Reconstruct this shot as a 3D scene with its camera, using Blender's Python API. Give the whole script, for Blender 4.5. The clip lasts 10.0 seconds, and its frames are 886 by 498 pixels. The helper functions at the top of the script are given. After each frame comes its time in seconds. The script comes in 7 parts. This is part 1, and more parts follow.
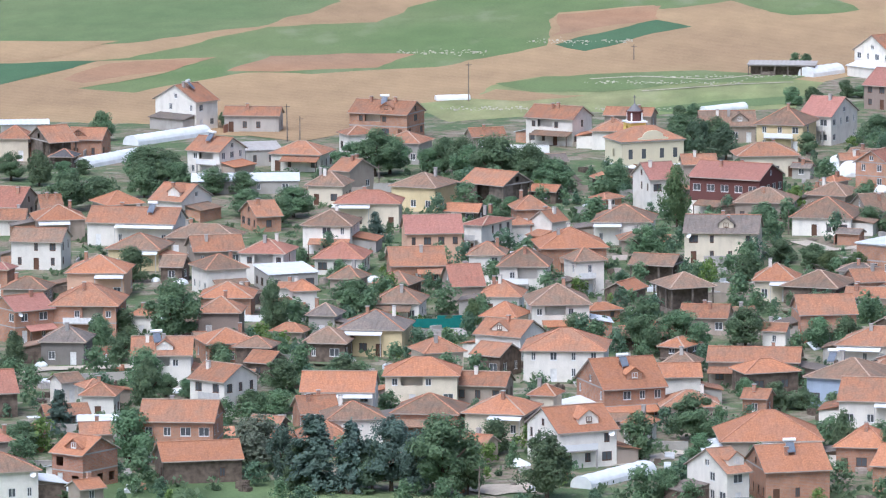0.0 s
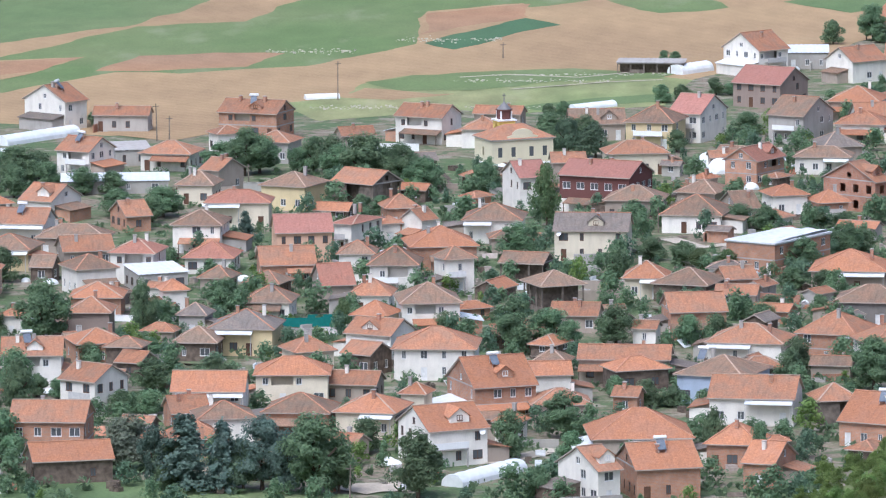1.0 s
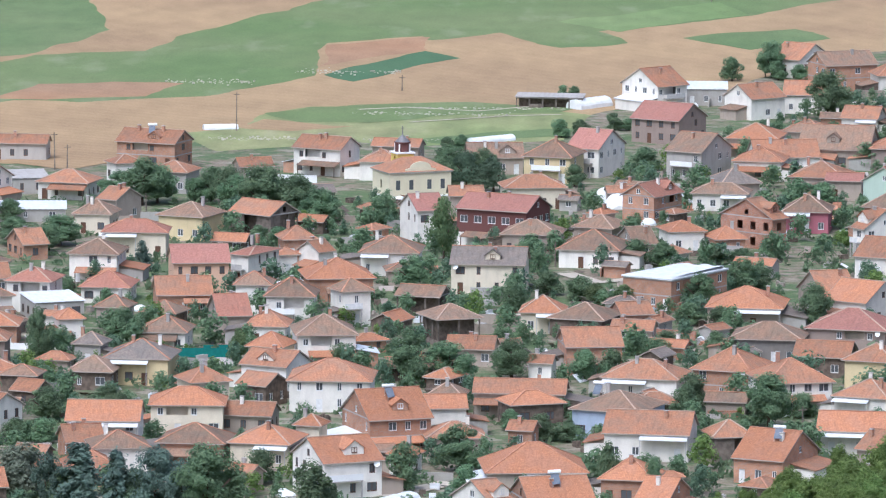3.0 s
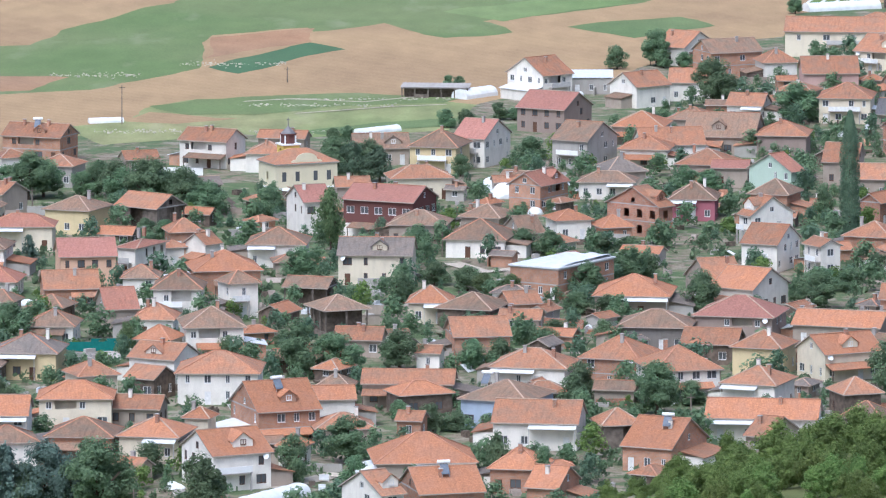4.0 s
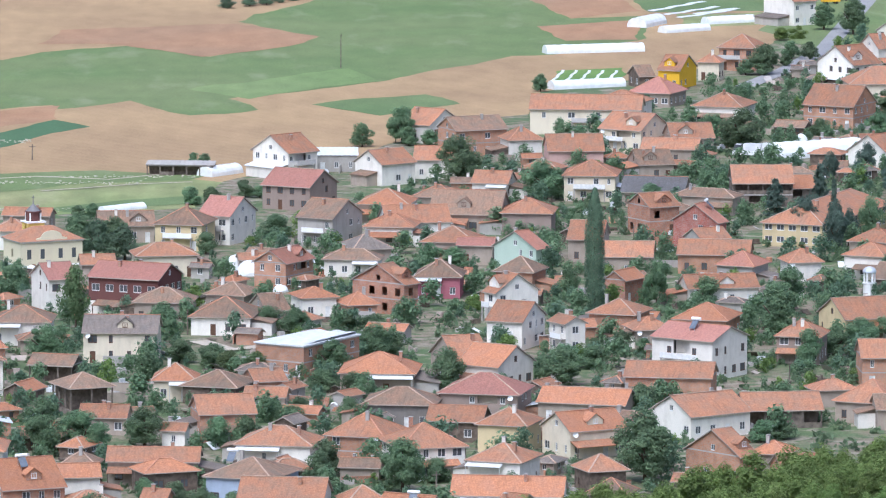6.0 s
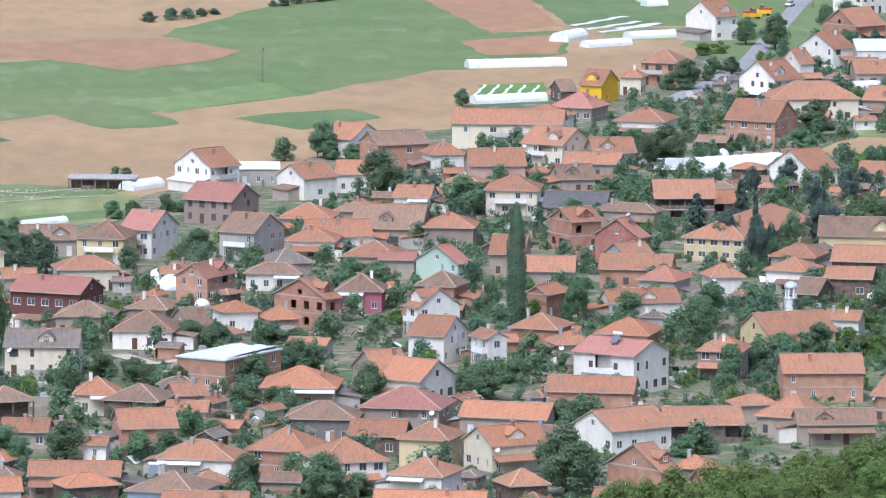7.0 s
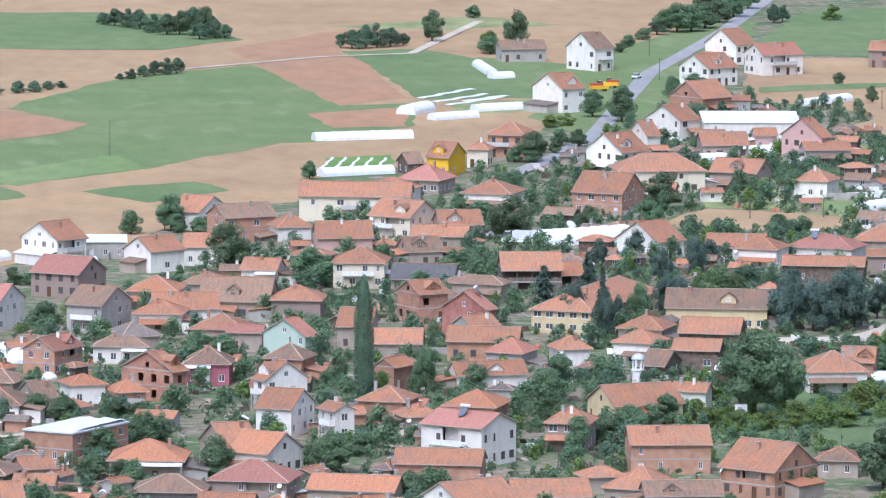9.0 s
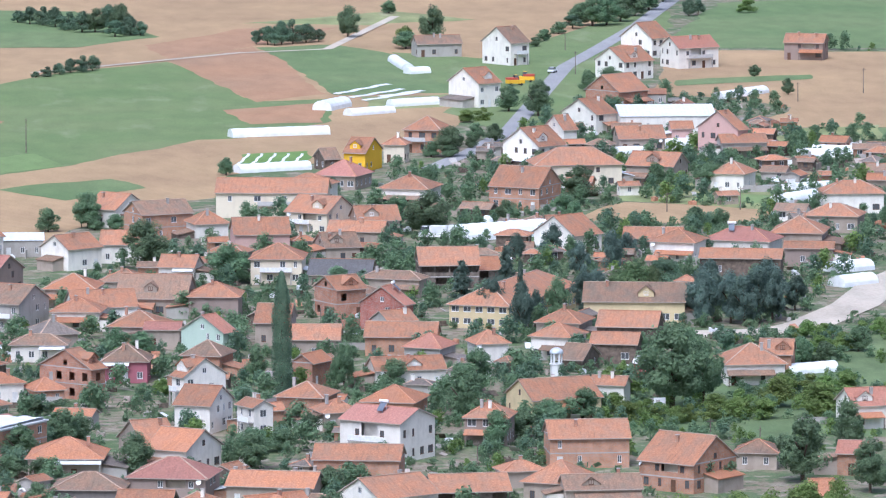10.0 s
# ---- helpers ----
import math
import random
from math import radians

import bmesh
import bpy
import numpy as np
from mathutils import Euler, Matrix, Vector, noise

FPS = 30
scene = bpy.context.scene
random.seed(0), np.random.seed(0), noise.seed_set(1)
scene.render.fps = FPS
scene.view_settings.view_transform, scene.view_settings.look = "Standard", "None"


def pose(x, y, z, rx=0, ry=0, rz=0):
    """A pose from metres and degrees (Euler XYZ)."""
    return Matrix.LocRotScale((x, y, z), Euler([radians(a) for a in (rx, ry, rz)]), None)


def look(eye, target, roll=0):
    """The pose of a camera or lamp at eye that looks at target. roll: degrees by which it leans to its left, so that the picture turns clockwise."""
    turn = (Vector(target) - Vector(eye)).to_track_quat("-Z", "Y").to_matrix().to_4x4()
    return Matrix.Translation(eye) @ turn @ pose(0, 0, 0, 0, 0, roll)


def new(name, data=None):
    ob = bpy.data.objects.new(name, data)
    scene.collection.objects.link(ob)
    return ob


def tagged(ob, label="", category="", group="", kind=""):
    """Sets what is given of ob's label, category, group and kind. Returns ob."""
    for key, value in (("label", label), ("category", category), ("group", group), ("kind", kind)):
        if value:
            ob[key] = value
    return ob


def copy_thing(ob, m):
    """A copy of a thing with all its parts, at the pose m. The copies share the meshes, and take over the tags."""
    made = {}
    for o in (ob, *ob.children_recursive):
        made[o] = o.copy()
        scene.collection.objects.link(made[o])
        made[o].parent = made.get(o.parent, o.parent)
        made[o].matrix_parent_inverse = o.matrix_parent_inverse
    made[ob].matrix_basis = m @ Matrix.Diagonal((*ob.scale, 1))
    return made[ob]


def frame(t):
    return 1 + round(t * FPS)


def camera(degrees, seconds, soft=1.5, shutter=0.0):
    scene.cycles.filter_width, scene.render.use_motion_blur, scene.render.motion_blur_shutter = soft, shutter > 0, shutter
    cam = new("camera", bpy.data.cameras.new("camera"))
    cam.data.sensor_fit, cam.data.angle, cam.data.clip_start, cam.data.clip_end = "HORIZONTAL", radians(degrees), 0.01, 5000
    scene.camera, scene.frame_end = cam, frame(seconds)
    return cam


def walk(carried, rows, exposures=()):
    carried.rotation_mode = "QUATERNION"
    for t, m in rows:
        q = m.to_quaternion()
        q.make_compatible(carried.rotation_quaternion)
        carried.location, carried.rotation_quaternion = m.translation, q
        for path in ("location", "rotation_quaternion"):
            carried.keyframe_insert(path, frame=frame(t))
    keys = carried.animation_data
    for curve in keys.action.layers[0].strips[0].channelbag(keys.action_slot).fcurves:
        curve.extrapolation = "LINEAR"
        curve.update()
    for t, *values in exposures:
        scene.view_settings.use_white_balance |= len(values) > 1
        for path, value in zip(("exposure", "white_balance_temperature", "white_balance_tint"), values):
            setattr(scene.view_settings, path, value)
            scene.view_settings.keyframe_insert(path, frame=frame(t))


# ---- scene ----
cam = camera(7.0, 10.0, soft=1.2)
EYE = 175.0
# seconds, turn about x, y and z in degrees: the camera stands on the hill and pans
ROWS = [
    (0.0, 82.2498, 0.3711, 3.4495),
    (0.5, 82.2389, 0.4052, 2.6524),
    (1.0, 82.2323, 0.4654, 2.3993),
    (1.5, 82.3253, 0.1671, 2.5152),
    (2.0, 82.3337, 0.2349, 2.4893),
    (2.2, 82.3632, 0.0582, 2.4385),
    (3.5, 82.5179, -0.1652, 1.1721),
    (4.0, 82.4164, 0.1433, 0.7182),
    (4.5, 82.2197, -0.1876, 0.2052),
    (5.0, 82.3226, -0.1722, -0.2164),
    (5.5, 82.7942, -0.0727, -0.8192),
    (7.0, 83.1440, -0.2536, -1.8862),
    (7.5, 83.2188, -0.2241, -2.2335),
    (8.0, 83.3669, -0.1335, -2.5489),
    (8.5, 83.5704, -0.3760, -2.8524),
    (9.0, 83.7236, -0.2909, -3.0977),
    (9.5, 83.7498, -0.0622, -3.3975),
    (10.0, 83.6871, 0.0895, -3.7976),
]
walk(cam, [(t, pose(0, 0, EYE, rx, ry, rz)) for t, rx, ry, rz in ROWS], [(0, 0.38, 5160, 9), (5.0, 0.41, 5130, 8), (7.5, 0.45, 5090, 10), (10, 0.49, 5030, 11)])

# ---- light: a bright, hazy sky with a veiled sun behind the camera ----
world = bpy.data.worlds.new("sky")
scene.world = world
world.use_nodes = True
wn = world.node_tree
sky = wn.nodes.new("ShaderNodeTexSky")
sky.sky_type, sky.sun_disc = "NISHITA", False
sky.sun_elevation, sky.sun_rotation = radians(58), radians(205)
sky.air_density, sky.dust_density = 0.8, 8.0
wn.links.new(sky.outputs[0], wn.nodes["Background"].inputs[0])
wn.nodes["Background"].inputs[1].default_value = 0.15
sun = new("sun", bpy.data.lights.new("sun", "SUN"))
sun.data.energy, sun.data.angle, sun.data.color = 0.8, radians(28), (1.0, 0.97, 0.92)
sun.matrix_world = look((-380, -810, 1450), (0, 0, 0))

# ---- materials ----
MATS = {}


def shader(name, rough=0.85):
    m = bpy.data.materials.new(name)
    m.use_nodes = True
    nt = m.node_tree
    b = nt.nodes["Principled BSDF"]
    b.inputs["Roughness"].default_value = rough
    b.inputs["Specular IOR Level"].default_value = 0.25
    MATS[name] = m
    return m, nt, b


def noise_node(nt, scale, detail=4.0, vec=None):
    n = nt.nodes.new("ShaderNodeTexNoise")
    n.inputs["Scale"].default_value, n.inputs["Detail"].default_value = scale, detail
    if vec:
        nt.links.new(vec, n.inputs["Vector"])
    return n.outputs["Fac"]


def coords(nt, kind="Object", scale=(1, 1, 1)):
    c = nt.nodes.new("ShaderNodeTexCoord")
    mp = nt.nodes.new("ShaderNodeMapping")
    mp.inputs["Scale"].default_value = scale
    nt.links.new(c.outputs[kind], mp.inputs["Vector"])
    return mp.outputs[0]


def world_coords(nt, scale=(1, 1, 1)):
    g = nt.nodes.new("ShaderNodeNewGeometry")
    mp = nt.nodes.new("ShaderNodeMapping")
    mp.inputs["Scale"].default_value = scale
    nt.links.new(g.outputs["Position"], mp.inputs["Vector"])
    return mp.outputs[0]


def spread(nt, fac, lo, hi, f0=0.3, f1=0.7):
    r = nt.nodes.new("ShaderNodeMapRange")
    for k, v in (("From Min", f0), ("From Max", f1), ("To Min", lo), ("To Max", hi)):
        r.inputs[k].default_value = v
    nt.links.new(fac, r.inputs["Value"])
    return r.outputs[0]


def mix(nt, fac, a, b, mode="MIX"):
    n = nt.nodes.new("ShaderNodeMix")
    n.data_type, n.blend_type = "RGBA", mode
    for sock, v in ((n.inputs[0], fac), (n.inputs[6], a), (n.inputs[7], b)):
        if isinstance(v, (int, float)):
            sock.default_value = v
        elif isinstance(v, tuple):
            sock.default_value = (*v, 1)
        else:
            nt.links.new(v, sock)
    return n.outputs[2]


def scaled(nt, col, fac):
    """Multiply a colour by a value socket."""
    n = nt.nodes.new("ShaderNodeVectorMath")
    n.operation = "SCALE"
    nt.links.new(col, n.inputs[0])
    nt.links.new(fac, n.inputs["Scale"])
    return n.outputs[0]


def bump(nt, b, height, dist, strength=1.0):
    n = nt.nodes.new("ShaderNodeBump")
    n.inputs["Distance"].default_value, n.inputs["Strength"].default_value = dist, strength
    nt.links.new(height, n.inputs["Height"])
    nt.links.new(n.outputs[0], b.inputs["Normal"])


def object_random(nt):
    return nt.nodes.new("ShaderNodeObjectInfo").outputs["Random"]


def brick_node(nt, vec, w, h, mortar, c1, c2, cm, offset=0.5):
    n = nt.nodes.new("ShaderNodeTexBrick")
    n.offset = offset
    n.inputs["Scale"].default_value = 1.0
    n.inputs["Brick Width"].default_value, n.inputs["Row Height"].default_value = w, h
    n.inputs["Mortar Size"].default_value = mortar
    for k, v in (("Color1", c1), ("Color2", c2), ("Mortar", cm)):
        n.inputs[k].default_value = (*v, 1)
    nt.links.new(vec, n.inputs["Vector"])
    return n


def tile_material(name, base, old, stain):
    """Clay roof tiles in courses, each tile a little different, with weathered patches."""
    m, nt, b = shader("tile_" + name, 0.8)
    uv = coords(nt, "UV")
    dark = tuple(v * 0.72 for v in base)
    br = brick_node(nt, uv, 0.24, 0.36, 0.025, base, tuple(v * 0.86 for v in base), dark, 0.0)
    wide = noise_node(nt, 0.45, 5, world_coords(nt))
    fine = noise_node(nt, 3.2, 4, world_coords(nt))
    streak = noise_node(nt, 1.0, 4, coords(nt, "UV", (1.6, 0.25, 1)))
    c = mix(nt, spread(nt, wide, 0.0, stain, 0.42, 0.62), br.outputs["Color"], old)
    c = mix(nt, spread(nt, streak, 0.0, stain * 0.6, 0.5, 0.72), c, tuple(v * 0.6 for v in old))
    c = scaled(nt, c, spread(nt, fine, 0.82, 1.14))
    c = scaled(nt, c, spread(nt, object_random(nt), 0.8, 1.12, 0, 1))
    nt.links.new(c, b.inputs["Base Color"])
    bump(nt, b, br.outputs["Fac"], 0.04, 0.6)


for name, base, old, stain in (
    ("orange", (0.492, 0.222, 0.116), (0.395, 0.20, 0.124), 0.65),
    ("rust", (0.456, 0.218, 0.122), (0.312, 0.186, 0.124), 0.8),
    ("red", (0.42, 0.192, 0.130), (0.34, 0.175, 0.126), 0.65),
    ("pink", (0.45, 0.212, 0.162), (0.38, 0.190, 0.150), 0.6),
    ("brown", (0.330, 0.205, 0.135), (0.225, 0.168, 0.122), 0.9),
    ("grey", (0.25, 0.205, 0.170), (0.18, 0.155, 0.135), 0.9),
    ("slate", (0.14, 0.135, 0.135), (0.11, 0.10, 0.095), 0.6),
):
    tile_material(name, base, old, stain)


def plaster_material(name, base, dirt=0.35):
    m, nt, b = shader(name, 0.9)
    wide = noise_node(nt, 0.5, 5, world_coords(nt))
    rain = noise_node(nt, 1.0, 5, world_coords(nt, (0.9, 0.9, 0.2)))
    fine = noise_node(nt, 9, 3, world_coords(nt))
    soil = tuple(v * 0.62 for v in base)
    c = mix(nt, spread(nt, rain, 0, dirt * 0.7, 0.48, 0.8), base, soil)
    c = mix(nt, spread(nt, wide, 0, dirt * 0.6, 0.5, 0.7), c, (soil[0], soil[1] * 0.97, soil[2] * 0.9))
    c = scaled(nt, c, spread(nt, fine, 0.93, 1.05))
    c = scaled(nt, c, spread(nt, object_random(nt), 0.9, 1.06, 0, 1))
    nt.links.new(c, b.inputs["Base Color"])
    bump(nt, b, fine, 0.01, 0.4)


for name, base, dirt in (
    ("white", (0.80, 0.755, 0.68), 0.55), ("cream", (0.70, 0.62, 0.48), 0.5), ("grey", (0.44, 0.41, 0.37), 0.55),
    ("plaster", (0.40, 0.335, 0.275), 0.7), ("taupe", (0.30, 0.235, 0.20), 0.4), ("peach", (0.64, 0.42, 0.29), 0.25),
    ("yellow", (0.66, 0.54, 0.32), 0.4), ("yolk", (0.75, 0.45, 0.03), 0.1), ("blush", (0.60, 0.40, 0.35), 0.25),
    ("mint", (0.50, 0.60, 0.50), 0.3), ("blue", (0.40, 0.46, 0.56), 0.5), ("maroon", (0.15, 0.068, 0.06), 0.3),
    ("magenta", (0.38, 0.14, 0.17), 0.35), ("stone", (0.22, 0.20, 0.18), 0.8), ("concrete", (0.42, 0.39, 0.36), 0.6),
    ("ochre", (0.74, 0.55, 0.16), 0.2), ("ivory", (0.74, 0.67, 0.48), 0.2), ("whitewash", (0.82, 0.81, 0.79), 0.25),
):
    plaster_material(name, base, dirt)


def brick_material(name, c1, c2):
    m, nt, b = shader(name, 0.9)
    br = brick_node(nt, coords(nt, "UV"), 0.27, 0.2, 0.018, c1, c2, (0.36, 0.31, 0.27))
    wide = noise_node(nt, 0.6, 5, world_coords(nt))
    c = scaled(nt, br.outputs["Color"], spread(nt, wide, 0.78, 1.15))
    c = scaled(nt, c, spread(nt, object_random(nt), 0.88, 1.1, 0, 1))
    nt.links.new(c, b.inputs["Base Color"])
    bump(nt, b, br.outputs["Fac"], 0.015, -0.6)


brick_material("brick", (0.48, 0.245, 0.140), (0.42, 0.205, 0.120))
brick_material("openbrick", (0.44, 0.205, 0.118), (0.36, 0.160, 0.098))
brick_material("redbrick", (0.36, 0.105, 0.075), (0.30, 0.09, 0.065))


def plain_material(name, base, rough=0.6, metal=0.0, vary=0.12, scale=2.0):
    m, nt, b = shader(name, rough)
    b.inputs["Metallic"].default_value = metal
    c = mix(nt, spread(nt, noise_node(nt, scale, 5, world_coords(nt)), 0, 1), tuple(v * (1 - vary) for v in base), tuple(v * (1 + vary) for v in base))
    nt.links.new(c, b.inputs["Base Color"])
    return b


plain_material("sheet", (0.66, 0.665, 0.67), 0.45, 0.0, 0.1, 0.8)
plain_material("foil", (0.72, 0.73, 0.72), 0.4, 0.0, 0.09, 0.7)
plain_material("joinery", (0.72, 0.71, 0.69), 0.5)
plain_material("brown_joinery", (0.13, 0.07, 0.045), 0.6)
plain_material("soffit", (0.40, 0.34, 0.29), 0.8)
plain_material("rail", (0.5, 0.48, 0.46), 0.5)
plain_material("timber", (0.14, 0.11, 0.085), 0.9, 0, 0.35, 1.5)
plain_material("pole_wood", (0.20, 0.165, 0.135), 0.9, 0, 0.3, 2)
plain_material("bark", (0.10, 0.075, 0.055), 0.95, 0, 0.35, 4)
plain_material("tank", (0.80, 0.80, 0.80), 0.3)
plain_material("collector", (0.15, 0.17, 0.205), 0.2)
plain_material("ridge_clay", (0.47, 0.24, 0.15), 0.85, 0, 0.2, 2)
plain_material("ridge_mortar", (0.46, 0.33, 0.25), 0.9, 0, 0.15, 2)
plain_material("dome_tin", (0.55, 0.58, 0.62), 0.4, 0.3)
plain_material("slate_tin", (0.20, 0.19, 0.19), 0.5, 0.2)
plain_material("red_paint", (0.42, 0.07, 0.05), 0.6)
plain_material("car_white", (0.75, 0.75, 0.75), 0.25)
plain_material("rubber", (0.03, 0.03, 0.03), 0.8)
plain_material("teal_net", (0.02, 0.16, 0.14), 0.8)
wood = plain_material("wood", (0.15, 0.115, 0.09), 0.9, 0, 0.4, 1.2)
plain_material("field_stone", (0.46, 0.43, 0.34), 0.9, 0, 0.25, 1.0)
plain_material("open", (0.17, 0.14, 0.115), 0.9, 0, 0.4, 1.0)

m, nt, b = shader("glass", 0.06)
b.inputs["Base Color"].default_value = (0.16, 0.17, 0.18, 1)
b.inputs["Transmission Weight"].default_value = 0.35
b.inputs["Specular IOR Level"].default_value = 0.5


def leaf_material(name, a, c2):
    m, nt, b = shader(name, 0.65)
    isl = nt.nodes.new("ShaderNodeNewGeometry").outputs["Random Per Island"]
    c = mix(nt, spread(nt, isl, 0, 1, 0, 1), a, c2)
    c = scaled(nt, c, spread(nt, noise_node(nt, 0.35, 3, world_coords(nt)), 0.8, 1.25))
    hue = nt.nodes.new("ShaderNodeHueSaturation")
    nt.links.new(c, hue.inputs["Color"])
    nt.links.new(spread(nt, object_random(nt), 0.475, 0.515, 0, 1), hue.inputs["Hue"])
    nt.links.new(spread(nt, object_random(nt), 0.78, 1.2, 0, 1), hue.inputs["Value"])
    col = hue.outputs[0]
    nt.links.new(col, b.inputs["Base Color"])
    tr = nt.nodes.new("ShaderNodeBsdfTranslucent")
    nt.links.new(col, tr.inputs[0])
    ms = nt.nodes.new("ShaderNodeMixShader")
    ms.inputs[0].default_value = 0.5
    nt.links.new(b.outputs[0], ms.inputs[1])
    nt.links.new(tr.outputs[0], ms.inputs[2])
    nt.links.new(ms.outputs[0], nt.nodes["Material Output"].inputs[0])


# leaf, leaf_dark and needle are lightened and blued beyond real foliage, to imitate haze
leaf_material("leaf", (0.142, 0.218, 0.122), (0.208, 0.29, 0.158))
leaf_material("leaf_dark", (0.122, 0.192, 0.124), (0.176, 0.25, 0.154))
leaf_material("leaf_light", (0.12, 0.18, 0.08), (0.19, 0.25, 0.115))
leaf_material("leaf_silver", (0.140, 0.165, 0.115), (0.240, 0.260, 0.190))
leaf_material("needle", (0.124, 0.182, 0.150), (0.172, 0.230, 0.186))
leaf_material("shrub", (0.145, 0.222, 0.062), (0.24, 0.315, 0.102))


def soil_material(name, a, c2, rows=0.0, turn=0.0, patch=0.35, fleck=None):
    """Farmland: wide tone changes, fine clods, and crop or plough rows."""
    m, nt, b = shader(name, 0.95)
    wide = noise_node(nt, 0.018, 4, world_coords(nt))
    mid = noise_node(nt, 0.16, 5, world_coords(nt, (1, 0.35, 1)))
    fine = noise_node(nt, 1.6, 4, world_coords(nt))
    c = mix(nt, spread(nt, wide, 0, 1, 0.35, 0.65), a, c2)
    c = scaled(nt, c, spread(nt, mid, 1 - patch * 0.5, 1 + patch * 0.4))
    c = scaled(nt, c, spread(nt, fine, 0.88, 1.1))
    if fleck:
        c = mix(nt, spread(nt, noise_node(nt, 0.09, 6, world_coords(nt, (1, 0.3, 1))), 0, 0.38, 0.57, 0.70), c, fleck)
    if rows:
        w = nt.nodes.new("ShaderNodeTexWave")
        w.inputs["Scale"].default_value, w.inputs["Distortion"].default_value = rows, 0.8
        mp = nt.nodes.new("ShaderNodeMapping")
        mp.inputs["Rotation"].default_value = (0, 0, radians(turn))
        nt.links.new(world_coords(nt), mp.inputs["Vector"])
        nt.links.new(mp.outputs[0], w.inputs["Vector"])
        c = scaled(nt, c, spread(nt, w.outputs["Fac"], 0.94, 1.06, 0, 1))
    nt.links.new(c, b.inputs["Base Color"])
    bump(nt, b, fine, 0.12, 0.5)


soil_material("soil", (0.388, 0.268, 0.143), (0.322, 0.218, 0.120), 0.12, 60, 0.22)
soil_material("furrow", (0.352, 0.204, 0.113), (0.315, 0.199, 0.119), 0.12, 70, 0.25)
soil_material("meadow", (0.136, 0.190, 0.070), (0.172, 0.208, 0.088), 0.0, 0, 0.2, (0.30, 0.31, 0.20))
soil_material("crop", (0.128, 0.182, 0.072), (0.162, 0.204, 0.088), 0.2, 75, 0.25)
soil_material("dark_crop", (0.070, 0.135, 0.065), (0.090, 0.155, 0.075), 0.2, 75, 0.2)
soil_material("barley", (0.165, 0.232, 0.084), (0.200, 0.255, 0.104), 0.15, 75, 0.3)
soil_material("grass", (0.20, 0.245, 0.095), (0.28, 0.275, 0.13), 0.0, 0, 0.5, (0.42, 0.38, 0.25))
soil_material("scrub", (0.100, 0.150, 0.060), (0.150, 0.190, 0.085), 0.0, 0, 0.7, (0.20, 0.19, 0.12))
soil_material("lettuce", (0.13, 0.215, 0.055), (0.18, 0.27, 0.075), 0.8, 20, 0.3)
soil_material("track", (0.50, 0.44, 0.355), (0.44, 0.375, 0.295), 0.0, 0, 0.3)
soil_material("asphalt", (0.27, 0.265, 0.265), (0.31, 0.30, 0.29), 0.0, 0, 0.2)
soil_material("hill_grass", (0.122, 0.146, 0.048), (0.172, 0.176, 0.070), 0.0, 0, 0.5, (0.22, 0.205, 0.115))

m, nt, b = shader("ground", 0.95)
g_wide = noise_node(nt, 0.06, 5, world_coords(nt))
g_mid = noise_node(nt, 0.35, 6, world_coords(nt))
g_fine = noise_node(nt, 2.2, 4, world_coords(nt))
c = mix(nt, spread(nt, g_wide, 0, 1, 0.42, 0.58), (0.235, 0.190, 0.138), (0.110, 0.150, 0.066))
c = mix(nt, spread(nt, g_mid, 0, 0.9, 0.48, 0.60), c, (0.088, 0.130, 0.054))
c = mix(nt, spread(nt, noise_node(nt, 0.22, 5, coords(nt, "Object")), 0, 0.9, 0.55, 0.63), c, (0.285, 0.245, 0.19))
c = mix(nt, spread(nt, noise_node(nt, 0.8, 5, coords(nt, "Object")), 0, 0.7, 0.58, 0.66), c, (0.105, 0.085, 0.062))
c = scaled(nt, c, spread(nt, g_fine, 0.8, 1.18))
nt.links.new(c, b.inputs["Base Color"])
bump(nt, b, g_fine, 0.15, 0.6)


# ---- mesh helpers ----
def face_uv(me):
    """Lay each face out in metres: along the level, and up the slope or the wall."""
    uv = me.uv_layers.new(name="UVMap")
    vs = me.vertices
    data = np.zeros((len(me.loops), 2), dtype=np.float32)
    for p in me.polygons:
        n = p.normal
        t = Vector((-n.y, n.x, 0))
        t = t.normalized() if t.length > 0.02 else Vector((1, 0, 0))
        up = n.cross(t)
        for li in p.loop_indices:
            co = vs[me.loops[li].vertex_index].co
            data[li] = (co.dot(t), co.dot(up))
    uv.data.foreach_set("uv", data.ravel())


def build(name, verts, faces, mats, idx=None, uv=True):
    me = bpy.data.meshes.new(name)
    if uv:
        # corners that meet become one
        seen, remap, kept = {}, [], []
        for v in verts:
            key = (round(v[0], 4), round(v[1], 4), round(v[2], 4))
            if key not in seen:
                seen[key] = len(kept)
                kept.append(key)
            remap.append(seen[key])
        faces = [tuple(dict.fromkeys(remap[i] for i in f)) for f in faces]
        ok = [i for i, f in enumerate(faces) if len(f) > 2]
        faces, idx = [faces[i] for i in ok], [idx[i] for i in ok] if idx else None
        verts = kept
    me.from_pydata([tuple(v) for v in verts], [], faces)
    for k in mats:
        me.materials.append(MATS[k])
    if idx:
        me.polygons.foreach_set("material_index", idx)
    me.update()
    if uv:
        face_uv(me)
    return me


def part(name, me, parent, label=""):
    ob = new(name, me)
    ob.parent = parent
    if label:
        ob["label"] = label
    return ob


